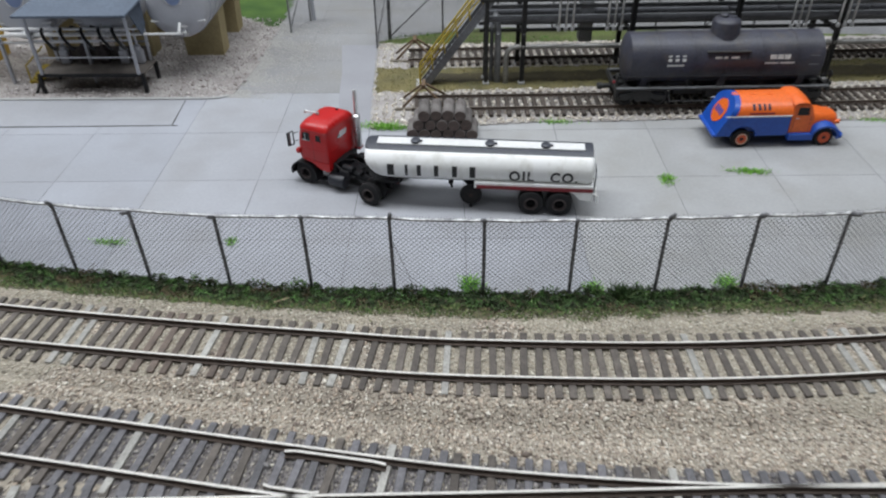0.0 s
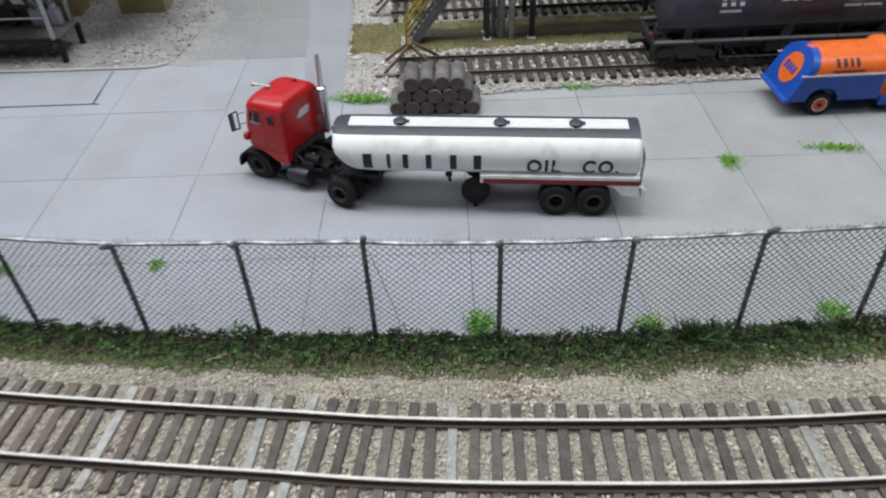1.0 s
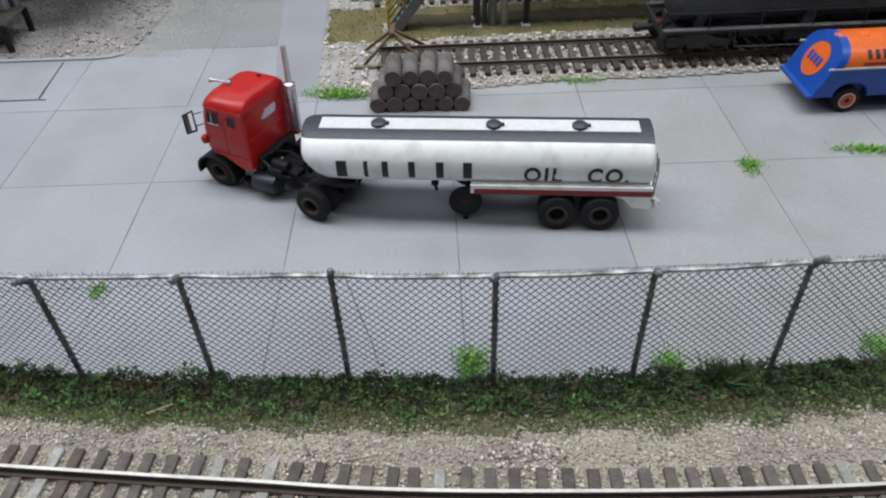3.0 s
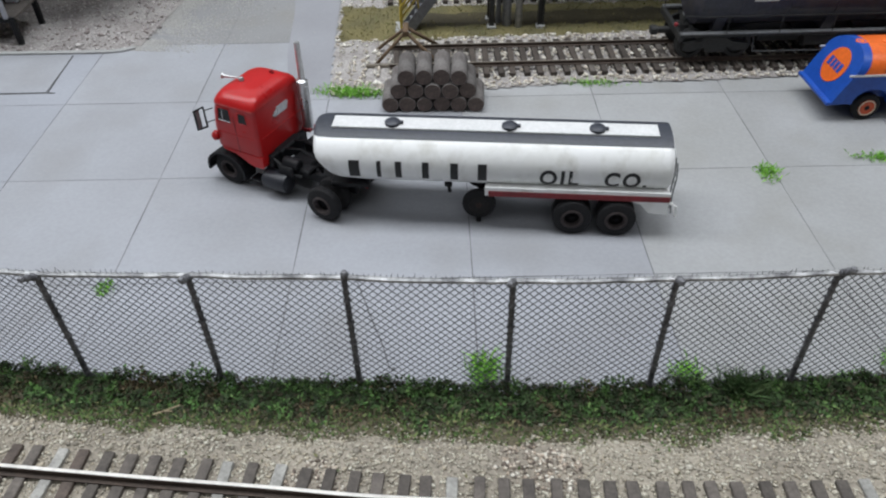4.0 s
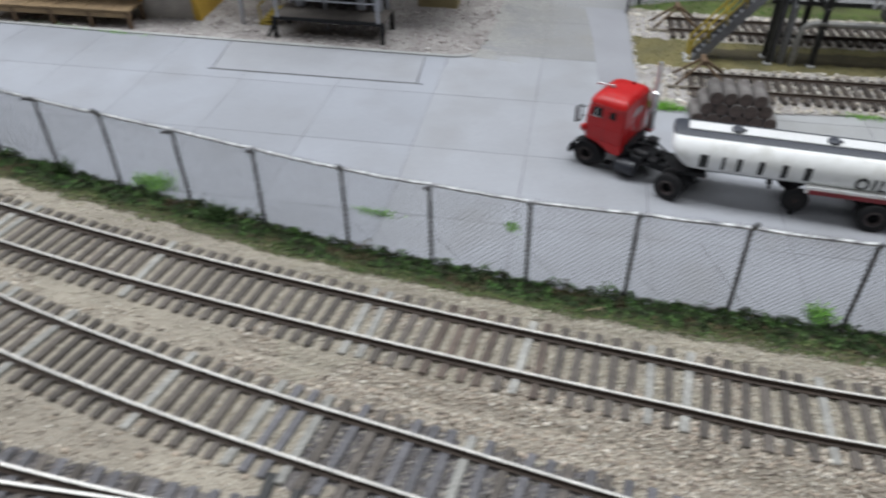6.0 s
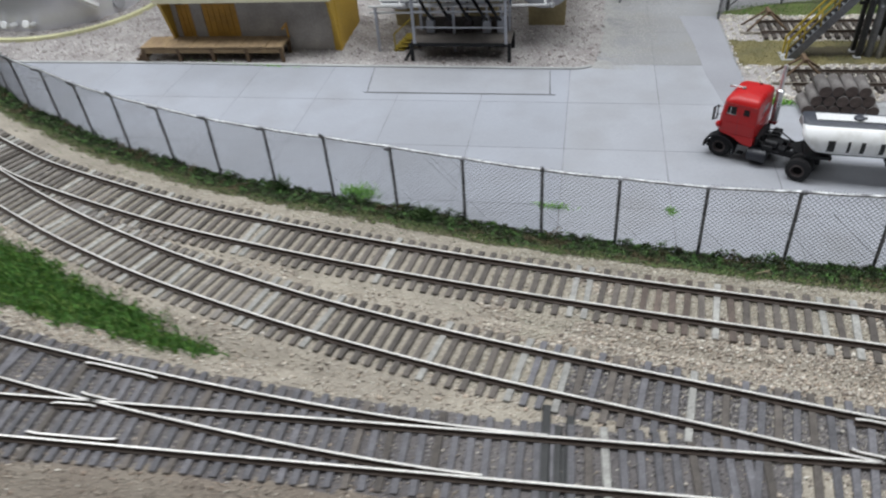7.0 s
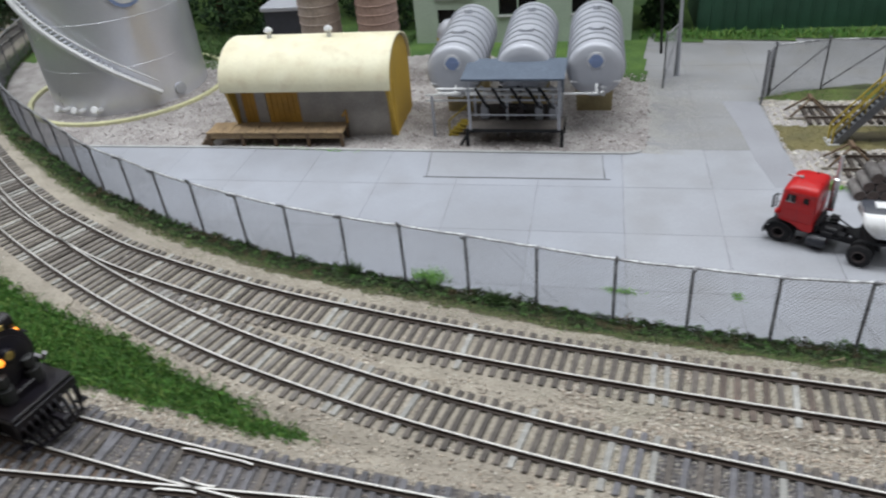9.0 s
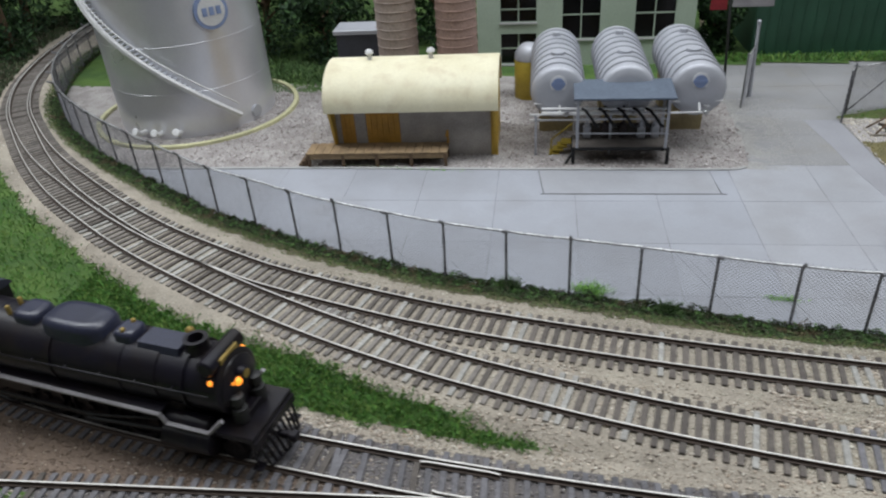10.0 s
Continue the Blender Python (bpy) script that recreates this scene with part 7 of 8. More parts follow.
def silver_tank():
    cx, cy, R = -598.0, 452.0, 63.5
    t = thing("oil_storage_tank", "large silver oil storage tank with a spiral stair", "storage tank", (cx, cy, ROAD_Z))
    shell = part("shell", Shape().lathe((0, 0, -0.5), (0, 0, 1), [(0, R), (150, R), (150.5, R + 1), (152, R + 1), (163, 4)], 72), SILVER, t, "silver steel shell")
    for z in (36, 72, 108):
        part("weld_ring", Shape().lathe((0, 0, z), (0, 0, 1), [(-0.4, R - 0.1), (-0.2, R + 0.16), (0.2, R + 0.16), (0.4, R - 0.1)], 72), SILVER, shell)
    ring = Shape().lathe((0, 0, -0.6), (0, 0, 1), [(0, 80), (3.2, 80.3), (3.6, 81), (3.6, 83.4), (3.0, 84), (0, 84.2)], 72, True, False)
    single("bund_kerb", ring, PALEYELLOW, "pale yellow round kerb about the silver tank", "kerb", (cx, cy, ROAD_Z + 0.2))
    a0, a1, z0, z1 = -31.0, -150.0, 13.0, 127.0
    n = 46
    for k in range(n):
        f = k / (n - 1)
        a, z = radians(a0 + (a1 - a0) * f), z0 + (z1 - z0) * f
        s = Shape().box(R - 0.2, R + 6.5, -1.9, 1.9, z - 0.5, z + 0.5, 0.1, Matrix.Rotation(a, 3, "Z"))
        part("stair_tread", s, PALEGREY, t)
    for rad, dz, r in ((R + 6.0, -0.5, 2.3), (R + 6.4, 9.0, 0.6)):
        pts = [((rad) * math.cos(radians(a0 + (a1 - a0) * f)), rad * math.sin(radians(a0 + (a1 - a0) * f)), z0 + (z1 - z0) * f + dz) for f in np.linspace(0, 1, 40)]
        part("stringer" if r > 1 else "stair_rail", Shape().tube(pts, r, 6), WHITE, t, "pale stair stringer" if r > 1 else "pale stair rail")
    a = radians(-34)
    d = Vector((math.cos(a), math.sin(a), 0))
    b = Shape().lathe(d * (R - 0.8) + Vector((0, 0, 93)), d, [(0, 13.5), (1.6, 13.5), (1.7, 11.5)], 32, False)
    part("badge", b, LOGO, t, "round blue badge")
    b = Shape().lathe(d * (R + 0.6) + Vector((0, 0, 93)), d, [(0, 10.8), (0.6, 10.8)], 32, False)
    part("badge_centre", b, WHITE, t, "white badge centre")
    q = Vector((-d.y, d.x, 0))
    bb = Shape()
    for k in range(3):
        c = d * (R + 1.4) + q * (-5.5 + 5.5 * k) + Vector((0, 0, 93))
        bb.loft([[c + q * s + Vector((0, 0, z)) for s, z in ((-1.9, -3), (1.9, -3), (1.9, 3), (-1.9, 3))], [c + d * 0.3 + q * s + Vector((0, 0, z)) for s, z in ((-1.9, -3), (1.9, -3), (1.9, 3), (-1.9, 3))]], smooth=False)
    part("badge_bar", bb, LOGO, t, "blue bars on the badge")
    for ang in (-73, -86.5, -100):
        c, s = math.cos(radians(ang)), math.sin(radians(ang))
        v = Shape().tube([(R * c, R * s, 6), ((R + 6) * c, (R + 6) * s, 6.5), ((R + 9) * c, (R + 9) * s, 9.5)], 2.0, 10).lathe(((R + 9) * c, (R + 9) * s, 9), (c, s, 0.6), [(0, 2.4), (2.4, 3.0), (2.8, 2.2)], 12)
        part("tank_valve", v, WHITE, t, "white outlet valve")
    part("hatch_door", Shape().lathe((R * math.cos(radians(-14)), R * math.sin(radians(-14)), 8), (math.cos(radians(-14)), math.sin(radians(-14)), 0), [(-0.5, 5), (1.6, 5), (1.8, 4)], 18), PALEGREY, t)


silver_tank()


def brick_silo(x, y, r, h, material, label):
    t = thing("brick_silo", label, "silo", (x, y, -2.8), group="pair of brick silos")
    part("shaft", Shape().lathe((0, 0, 0), (0, 0, 1), [(0, r * 1.05), (3, r * 1.05), (3.4, r), (h, r * 0.97)], 32), material, t)
    for k in range(int(h / 7)):
        part("hoop", Shape().lathe((0, 0, 6 + 7 * k), (0, 0, 1), [(-0.35, r - 0.1), (-0.2, r + 0.25), (0.2, r + 0.25), (0.35, r - 0.1)], 32), material, t)
    part("cap", Shape().lathe((0, 0, h), (0, 0, 1), [(0, r * 1.08), (2, r * 1.08), (3, r * 0.9)], 32), material, t)


brick_silo(-427.5, 492, 16.5, 120, BRICK, "tall grey-brown brick silo behind the warehouse")
brick_silo(-379, 496, 16.5, 120, PINKBRICK, "tall pinkish brick silo behind the warehouse")


def shed():
    t = thing("shed", "small dark shed with a pale flat roof", "shed", (-470, 520, -2.8), 8)
    part("wall", Shape().box(-19, 19, -12, 12, 0, 50, 0.4), SLATE, t, "dark slate walls")
    part("roof", Shape().box(-21, 21, -14, 14, 50, 54, 0.6), PALEGREY, t, "pale flat roof")
    part("door", Shape().box(-6, 6, -12.7, -11.9, 0, 26, 0.2), BLACK, t)


shed()


def mint_building():
    t = thing("office_building", "pale mint two-storey building with large dark windows", "building", (-285.5, 590, -2.6), 6)
    H, D = 130, 90
    win = [(-74, -42, 2, 30), (-74, -42, 40, 62), (-19, 14, 24, 66), (44, 78, 24, 66), (-74, -42, 76, 108), (-19, 14, 80, 112), (44, 78, 80, 112)]
    xs = sorted({-95, 95, *(w[0] for w in win), *(w[1] for w in win)})
    for a, b in zip(xs, xs[1:]):
        cuts = sorted((w[2], w[3]) for w in win if w[0] <= a and w[1] >= b)
        z = 0
        for lo, hi in cuts:
            part("wall_pier", Shape().box(a, b, 0, 5, z, lo), MINT, t, "pale mint stucco wall")
            z = hi
        part("wall_pier", Shape().box(a, b, 0, 5, z, H), MINT, t, "pale mint stucco wall")
    part("side_wall", Shape().box(-95, -90, 5, D, 0, H), MINT, t)
    part("side_wall", Shape().box(90, 95, 5, D, 0, H), MINT, t)
    part("back_wall", Shape().box(-90, 90, D - 5, D, 0, H), MINT, t)
    part("roof", Shape().box(-98, 98, -3, D + 3, H, H + 5, 0.6), PALEGREY, t)
    for x0, x1, z0, z1 in win:
        w = part("window", Shape().box(x0, x1, 3.4, 4.2, z0, z1), GLASS, t, "large dark window")
        bars = Shape().box((x0 + x1) / 2 - 0.6, (x0 + x1) / 2 + 0.6, 2.6, 3.4, z0, z1).box(x0, x1, 2.6, 3.4, (z0 + z1) / 2 - 0.6, (z0 + z1) / 2 + 0.6)
        part("window_frame", bars, MINT, w)
        part("sill", Shape().box(x0 - 1, x1 + 1, -1.4, 2, z0 - 1.6, z0, 0.2), KERB, w)


mint_building()


def green_hall():
    t = thing("storage_hall", "long dark green sided hall beyond the yard", "building", (20, 650, -2.6), 8)
    part("wall", Shape().box(-160, 260, 0, 70, 0, 110), DARKGREEN, t, "dark green siding")
    for k in range(42):
        part("siding_rib", Shape().box(-159 + 10 * k, -158 + 10 * k, -0.7, 0.1, 0, 110), DARKGREEN, t)
    part("roof", Shape().box(-164, 264, -4, 74, 110, 114, 0.5), SLATE, t)
    for x in (30, 90):
        part("window", Shape().box(x, x + 26, -1.0, -0.2, 22, 44, 0.2), GLASS, t, "dark window")


green_hall()
# ---- yard fence with an open gate ----
def fence_run(name, label, pts, h, spacing, brace=True, steel=FENCE, wire=WIRE):
    t = thing(name, label, "fence", (0, 0, ROAD_Z))
    pts = [np.array(p, float) for p in pts]
    for p, q in zip(pts, pts[1:]):
        d = q - p
        ln = float(np.hypot(*d))
        n = max(1, round(ln / spacing))
        rz = math.degrees(math.atan2(d[1], d[0]))
        w = ln / n
        for k in range(n):
            o = p + d * k / n
            part("post", Shape().cyl((0, 0, -0.4), (0, 0, h + 1.5), 0.65, None, 7).ball((0, 0, h + 1.6), 0.9, 7, 5), steel, t, "", (o[0], o[1], 0), rz)
            part("top_rail", Shape().tube([(0, 0, h), (w, 0, h)], 0.5, 6), FENCE_PALE, t, "", (o[0], o[1], 0), rz)
            net = Shape()
            hh, pit = h - 0.6, 2.0
            for sgn in (1, -1):
                for m in range(-int(hh / pit) - 1, int(w / pit) + 2):
                    xa, xb = (m * pit, m * pit + hh) if sgn > 0 else (m * pit + hh, m * pit)
                    dx = xb - xa
                    lo, hi = sorted(((0 - xa) / dx, (w - xa) / dx))
                    ta, tb = max(0.0, lo), min(1.0, hi)
                    if tb - ta > 0.02:
                        net.cyl((xa + dx * ta, 0, 0.4 + hh * ta), (xa + dx * tb, 0, 0.4 + hh * tb), 0.1, None, 3, False)
            part("wire_mesh", net, wire, t, "", (o[0], o[1], 0), rz)
            if brace and k % 2 == 0:
                part("brace", Shape().tube([(0, 0.4, 2), (w, 0.4, h * 0.9)], 0.45, 6), FENCE, t, "", (o[0], o[1], 0), rz)
    o = pts[-1]
    part("post", Shape().cyl((0, 0, -0.4), (0, 0, h + 1.5), 0.65, None, 7), FENCE, t, "", (o[0], o[1], 0))
    return t


fence_run("chain_link_fence", "grey chain link fence behind the sidings", [(-86, 488), (-52, 502), (60, 517), (330, 556)], 36, 34)
fence_run("yard_gate", "open chain link gate leaf beside the yard road", [(-92, 471), (-87, 487.5)], 36, 18, True)
fence_run("yard_gate", "open chain link gate leaf beside the yard road", [(-158, 494), (-151, 519)], 40, 27, True, STEELGREY, WIRE_PALE)


def gate_post(x, y, h):
    t = thing("gate_post", "tall pale steel gate post beside the yard road", "post", (x, y, ROAD_Z))
    part("shaft", Shape().cyl((0, 0, -0.4), (-1.5, 0, h), 1.5, 1.2, 10), PALEGREY, t)
    part("cap", Shape().ball((-1.5, 0, h + 0.4), 1.7, 10, 6), PALEGREY, t)


def sign_post(x, y):
    t = thing("sign_post", "leaning dark post with a red and a pale blue sign board", "sign", (x, y, -2.6), 5)
    part("post", Shape().cyl((4, 0, -0.4), (-1, 0, 84), 1.2, 1.0, 8), DARKSTEEL, t, "dark leaning post")
    part("sign_board", Shape().box(-15, -2, -1.6, -0.6, 55, 76, 0.2), DARKRED, t, "faded red sign board")
    part("sign_board", Shape().box(2, 34, -1.6, -0.6, 57, 78, 0.2), HANDRAIL, t, "pale blue-grey sign board")


def drum_tank(x, y):
    t = thing("drum_tank", "upright yellow drum tank with a grey domed top", "storage tank", (x, y, -2.6))
    part("drum", Shape().lathe((0, 0, -0.3), (0, 0, 1), [(0, 11), (0.6, 11.4), (31.4, 11.4), (32, 11)], 28), YELLOW, t, "yellow painted drum")
    part("dome", Shape().lathe((0, 0, 31.7), (0, 0, 1), [(0, 11.4), (5, 11.0), (9, 8.6), (12, 5.0), (13, 1.0)], 28), PALEGREY, t, "grey domed top")


gate_post(-149, 521, 58)
sign_post(-168, 570)
drum_tank(-323, 508)


# ---- pipe rack over the sidings ----
def pipe_rack():
    t = thing("pipe_rack", "dark steel pipe rack with grey pipes above the sidings", "pipe rack", (5.5, 422.0, ROAD_Z), 7.7)
    for x in (0, 62, 121, 180, 240):
        for y in (0, 30):
            part("post", Shape().box(x - 1.3, x + 1.3, y - 0.35, y + 0.35, 1.5, 60).box(x - 1.3, x - 0.8, y - 1.3, y + 1.3, 1.5, 60).box(x + 0.8, x + 1.3, y - 1.3, y + 1.3, 1.5, 60), DARKSTEEL, t, "dark steel column")
            part("footing", Shape().box(x - 1.9, x + 1.9, y - 1.9, y + 1.9, -0.5, 1.7, 0.3), KERB, t, "pale concrete footing")
        part("cross_beam", Shape().box(x - 1.0, x + 1.0, -2, 32, 28.6, 31.0, 0.2).box(x - 1.0, x + 1.0, -2, 32, 50, 52.6, 0.2), DARKSTEEL, t, "dark cross beam")
    for y in (8, 20):
        part("pipe_beam", Shape().box(-25, 245, y - 0.7, y + 0.7, 29.2, 31.0, 0.2), DARKSTEEL, t, "dark pipe support beam")
    for y in (0, 30):
        part("long_beam", Shape().box(-25, 245, y - 0.9, y + 0.9, 49.0, 51.4, 0.2), DARKSTEEL, t, "dark long beam")
    part("walkway_deck", Shape().box(-25, 245, 0.9, 12, 51.4, 52.4, 0.1), DARKSTEEL, t, "dark steel walkway grating")
    rail = Shape().tube([(-25, 0.4, 62), (245, 0.4, 62)], 0.5, 6)
    for k in range(19):
        rail.cyl((-25 + 15 * k, 0.4, 51), (-25 + 15 * k, 0.4, 62), 0.4, None, 5)
    part("handrail", rail, DARKSTEEL, t, "dark handrail")
    for y, z, r, m in ((27.0, 34.5, 3.4, PIPE), (19.5, 33.0, 1.9, STEELGREY), (14.5, 32.6, 1.5, PIPE), (24, 30.2, 0.9, PIPEBRIGHT), (5.5, 37.5, 1.7, PIPE), (10.0, 43.0, 1.3, STEELGREY), (29.0, 43.5, 1.8, PIPE), (21.5, 45.5, 1.4, DARKSTEEL), (33.5, 33.0, 2.2, DARKSTEEL), (36.5, 27.0, 1.4, PIPE)):
        part("pipe", Shape().tube([(-22, y, z), (60, y, z), (245, y, z)], r, 14), m, t, "grey horizontal pipe")
    for k, x in enumerate((30, 62, 121, 150, 205)):
        part("pipe_flange", Shape().lathe((x + 3, 27.0, 34.5), (1, 0, 0), [(0, 4.6), (1.4, 4.6)], 16), PIPE, t)
    low = [(-9.5, 0.6, -0.5), (-9.5, 0.6, 17.0), (-8.6, 0.6, 20.2), (-6.6, 0.6, 22.0), (-3.5, 0.6, 22.8), (245, 0.6, 22.8)]
    part("low_pipe", Shape().tube(low, 1.5, 12), PIPEDULL, t, "bright pipe with a bend to the ground")
    part("pipe_flange", Shape().lathe((-9.5, 0.6, -0.5), (0, 0, 1), [(0, 3), (1.0, 3)], 14), PIPE, t)
    part("down_pipe", Shape().tube([(-14.5, 3, -0.5), (-14.5, 3, 29), (-14.5, 8, 33), (-14.5, 27, 34.5)], 2.0, 12), STEELGREY, t, "grey down pipe")
    part("down_pipe", Shape().tube([(-17.8, 6, -0.5), (-17.8, 6, 31), (-17.8, 14.5, 32.6)], 1.2, 10), PIPE, t, "thin down pipe")
    for x0 in (19.5, 47, 151.5, 178):
        for k in range(3):
            x = x0 + 3.9 * k
            hang = part("drop_pipe", Shape().tube([(x, -2.4, 66), (x, -2.4, 35)], 0.62, 8), WHITE, t, "white vertical drop pipe")
            part("nozzle", Shape().lathe((x, -2.4, 32.6), (0, 0, 1), [(0, 0.6), (0.4, 1.2), (2.0, 1.2), (2.6, 0.7)], 10), PIPEBRIGHT, hang, "bright nozzle")
        part("drop_bracket", Shape().box(x0 - 2, x0 + 10, -3.2, -0.8, 50.0, 51.6, 0.2), DARKSTEEL, t)
    part("valve_box", Shape().box(36, 44, 22, 31, 17, 41, 0.6), STEELGREY, t, "grey cabinet on the rack")
    return t


pipe_rack()


def stair():
    t = thing("access_stair", "yellow-railed steel stair up to the pipe rack walkway", "stair", (-53.5, 413.0, ROAD_Z), 9.0)
    run, rise = 40.0, 50.5
    for y in (0, 7.5):
        part("stringer", Shape().prism([(-0.6, 0.2), (4.6, 0.2), (run + 3.6, rise - 0.2), (run - 2.0, rise)], "y", y - 0.5, y + 0.5), PIPE, t, "dull grey steel stringer")
        part("stair_rail", Shape().tube([(-0.5, y, 0), (-0.5, y, 11), (run - 2, y, rise + 10), (run + 8, y, rise + 10)], 0.62, 6), YELLOW, t, "yellow handrail")
        part("mid_rail", Shape().tube([(-0.5, y, 6), (run - 2, y, rise + 5)], 0.42, 6), YELLOW, t, "yellow handrail")
        for k in range(1, 6):
            f = k / 5.5
            part("baluster", Shape().cyl((run * f, y, rise * f), (run * f - 1, y, rise * f + 10.6), 0.4, None, 5), YELLOW, t)
    for k in range(19):
        f = (k + 0.6) / 19
        part("tread", Shape().box(run * f, run * f + 2.6, 0.4, 7.1, rise * f - 0.3, rise * f + 0.2), STEELGREY, t)
    part("landing", Shape().box(run - 1, run + 24, -1, 10, rise - 0.8, rise + 0.3, 0.1), DARKSTEEL, t, "dark landing")
    for x, y in ((run - 1.5, 0.5), (run - 1.5, 9)):
        part("landing_post", Shape().box(x - 1.1, x + 1.1, y - 1.1, y + 1.1, 1.5, rise - 0.8), DARKSTEEL, t, "dark steel post")
        part("footing", Shape().box(x - 1.9, x + 1.9, y - 1.9, y + 1.9, -0.5, 1.7, 0.3), KERB, t, "pale concrete footing")
    part("soffit", Shape().prism([(2.0, 0.4), (3.0, 0.4), (run + 2.0, rise - 1.0), (run + 1.0, rise - 1.0)], "y", 0.6, 6.9), DARKSTEEL, t, "dark steel underside of the flight")
    part("foot_plate", Shape().box(-3, 4, -2, 9.5, -0.5, 0.8, 0.2), KERB, t, "pale concrete foot")


stair()


# ---- bushes and trees at the back ----
def tree(x, y, h, spread, n, label):
    t = thing("tree", label, "tree", (x, y, -2.6), group="trees behind the yard")
    tr = Shape()
    r = random.Random(int(x * 7 + y))
    tr.cyl((0, 0, -0.5), (1, 0.5, h * 0.55), h * 0.035, h * 0.02, 8)
    tips = [(1, 0.5, h * 0.55)]
    for k in range(7):
        a = r.uniform(0, 6.28)
        z0 = h * r.uniform(0.25, 0.5)
        e = (spread * 0.6 * math.cos(a), spread * 0.6 * math.sin(a), z0 + h * r.uniform(0.15, 0.4))
        tr.cyl((0.5, 0.3, z0), e, h * 0.015, h * 0.006, 5)
        tips.append(e)
    part("trunk", tr, TIMBER, t, "brown branched trunk")
    g = np.random.default_rng(int(abs(x) + y))
    blobs = [(*e[:2], e[2] + h * 0.08, spread * r.uniform(0.35, 0.6)) for e in tips] + [(0, 0, h * 0.22, spread * 0.6), (spread * 0.3, -spread * 0.3, h * 0.15, spread * 0.5)]
    vs = []
    for bx, by, bz, br in blobs:
        m = n // len(blobs)
        d = g.normal(0, 1, (m, 3))
        d /= np.linalg.norm(d, axis=1)[:, None]
        vs.append(np.array((bx, by, bz)) + d * (br * g.uniform(0.45, 1.05, m) ** 0.6)[:, None] * np.array((1, 1, 0.85)))
    c = np.concatenate(vs)
    c[:, 2] = np.maximum(c[:, 2], 1.0)
    m = len(c)
    a, b = g.normal(0, 1, (m, 3)), g.normal(0, 1, (m, 3))
    s = g.uniform(2.0, 4.2, m)[:, None]
    a, b = a / np.linalg.norm(a, axis=1)[:, None] * s, b / np.linalg.norm(b, axis=1)[:, None] * s * 0.7
    v = np.stack((c - a, c + b * 0.6, c + a, c - b * 0.6), 1).reshape(-1, 3)
    crown = loose("crown", v, np.arange(len(v)).reshape(-1, 4), BUSHY, "", "")
    del crown["kind"]
    crown.parent = t


for x, y, h, s in ((-718, 560, 120, 44), (-935, 470, 130, 56), (-905, 585, 140, 52), (-690, 640, 130, 56), (-610, 620, 120, 50), (-540, 600, 80, 40), (-560, 690, 130, 60), (-480, 680, 130, 55),
                   (-770, 640, 130, 44), (-430, 640, 110, 44), (-985, 380, 120, 56), (-960, 680, 160, 64), (-860, 760, 160, 70), (-172, 640, 60, 26), (-130, 700, 110, 40), (-640, 760, 150, 70), (-760, 720, 160, 80),
                   # dense trees added to fill the dark corner outside the far curve
                   (-955, 605, 90, 48), (-1005, 650, 110, 60), (-975, 545, 70, 44), (-1045, 700, 140, 70), (-905, 720, 120, 54), (-1040, 590, 110, 60), (-1100, 660, 150, 70)):
    tree(x, y, h, s, 4600, "dark green leafy tree behind the oil yard")
sp = np.r_[scatter(9000, -660, -380, 505, 600), scatter(7000, -190, 260, 596, 650)]
keep = inside(sp, [(-660, 520), (-500, 520), (-470, 545), (-385, 560), (-385, 600), (-660, 600)]) | inside(sp, [(-185, 600), (-40, 612), (260, 648), (260, 664), (-40, 630), (-185, 622)])
sp = sp[keep]
left = sp[:, 0] < -300
blades("grass", sp[left], np.full(left.sum(), -2.6), 4.0, 1.2, WEEDS, "dull green tall grass behind the silver tank", 0.6)
blades("grass", sp[~left], np.full((~left).sum(), -2.6), 4.5, 1.2, LUSH, "bright green tall grass along the green hall", 0.6)


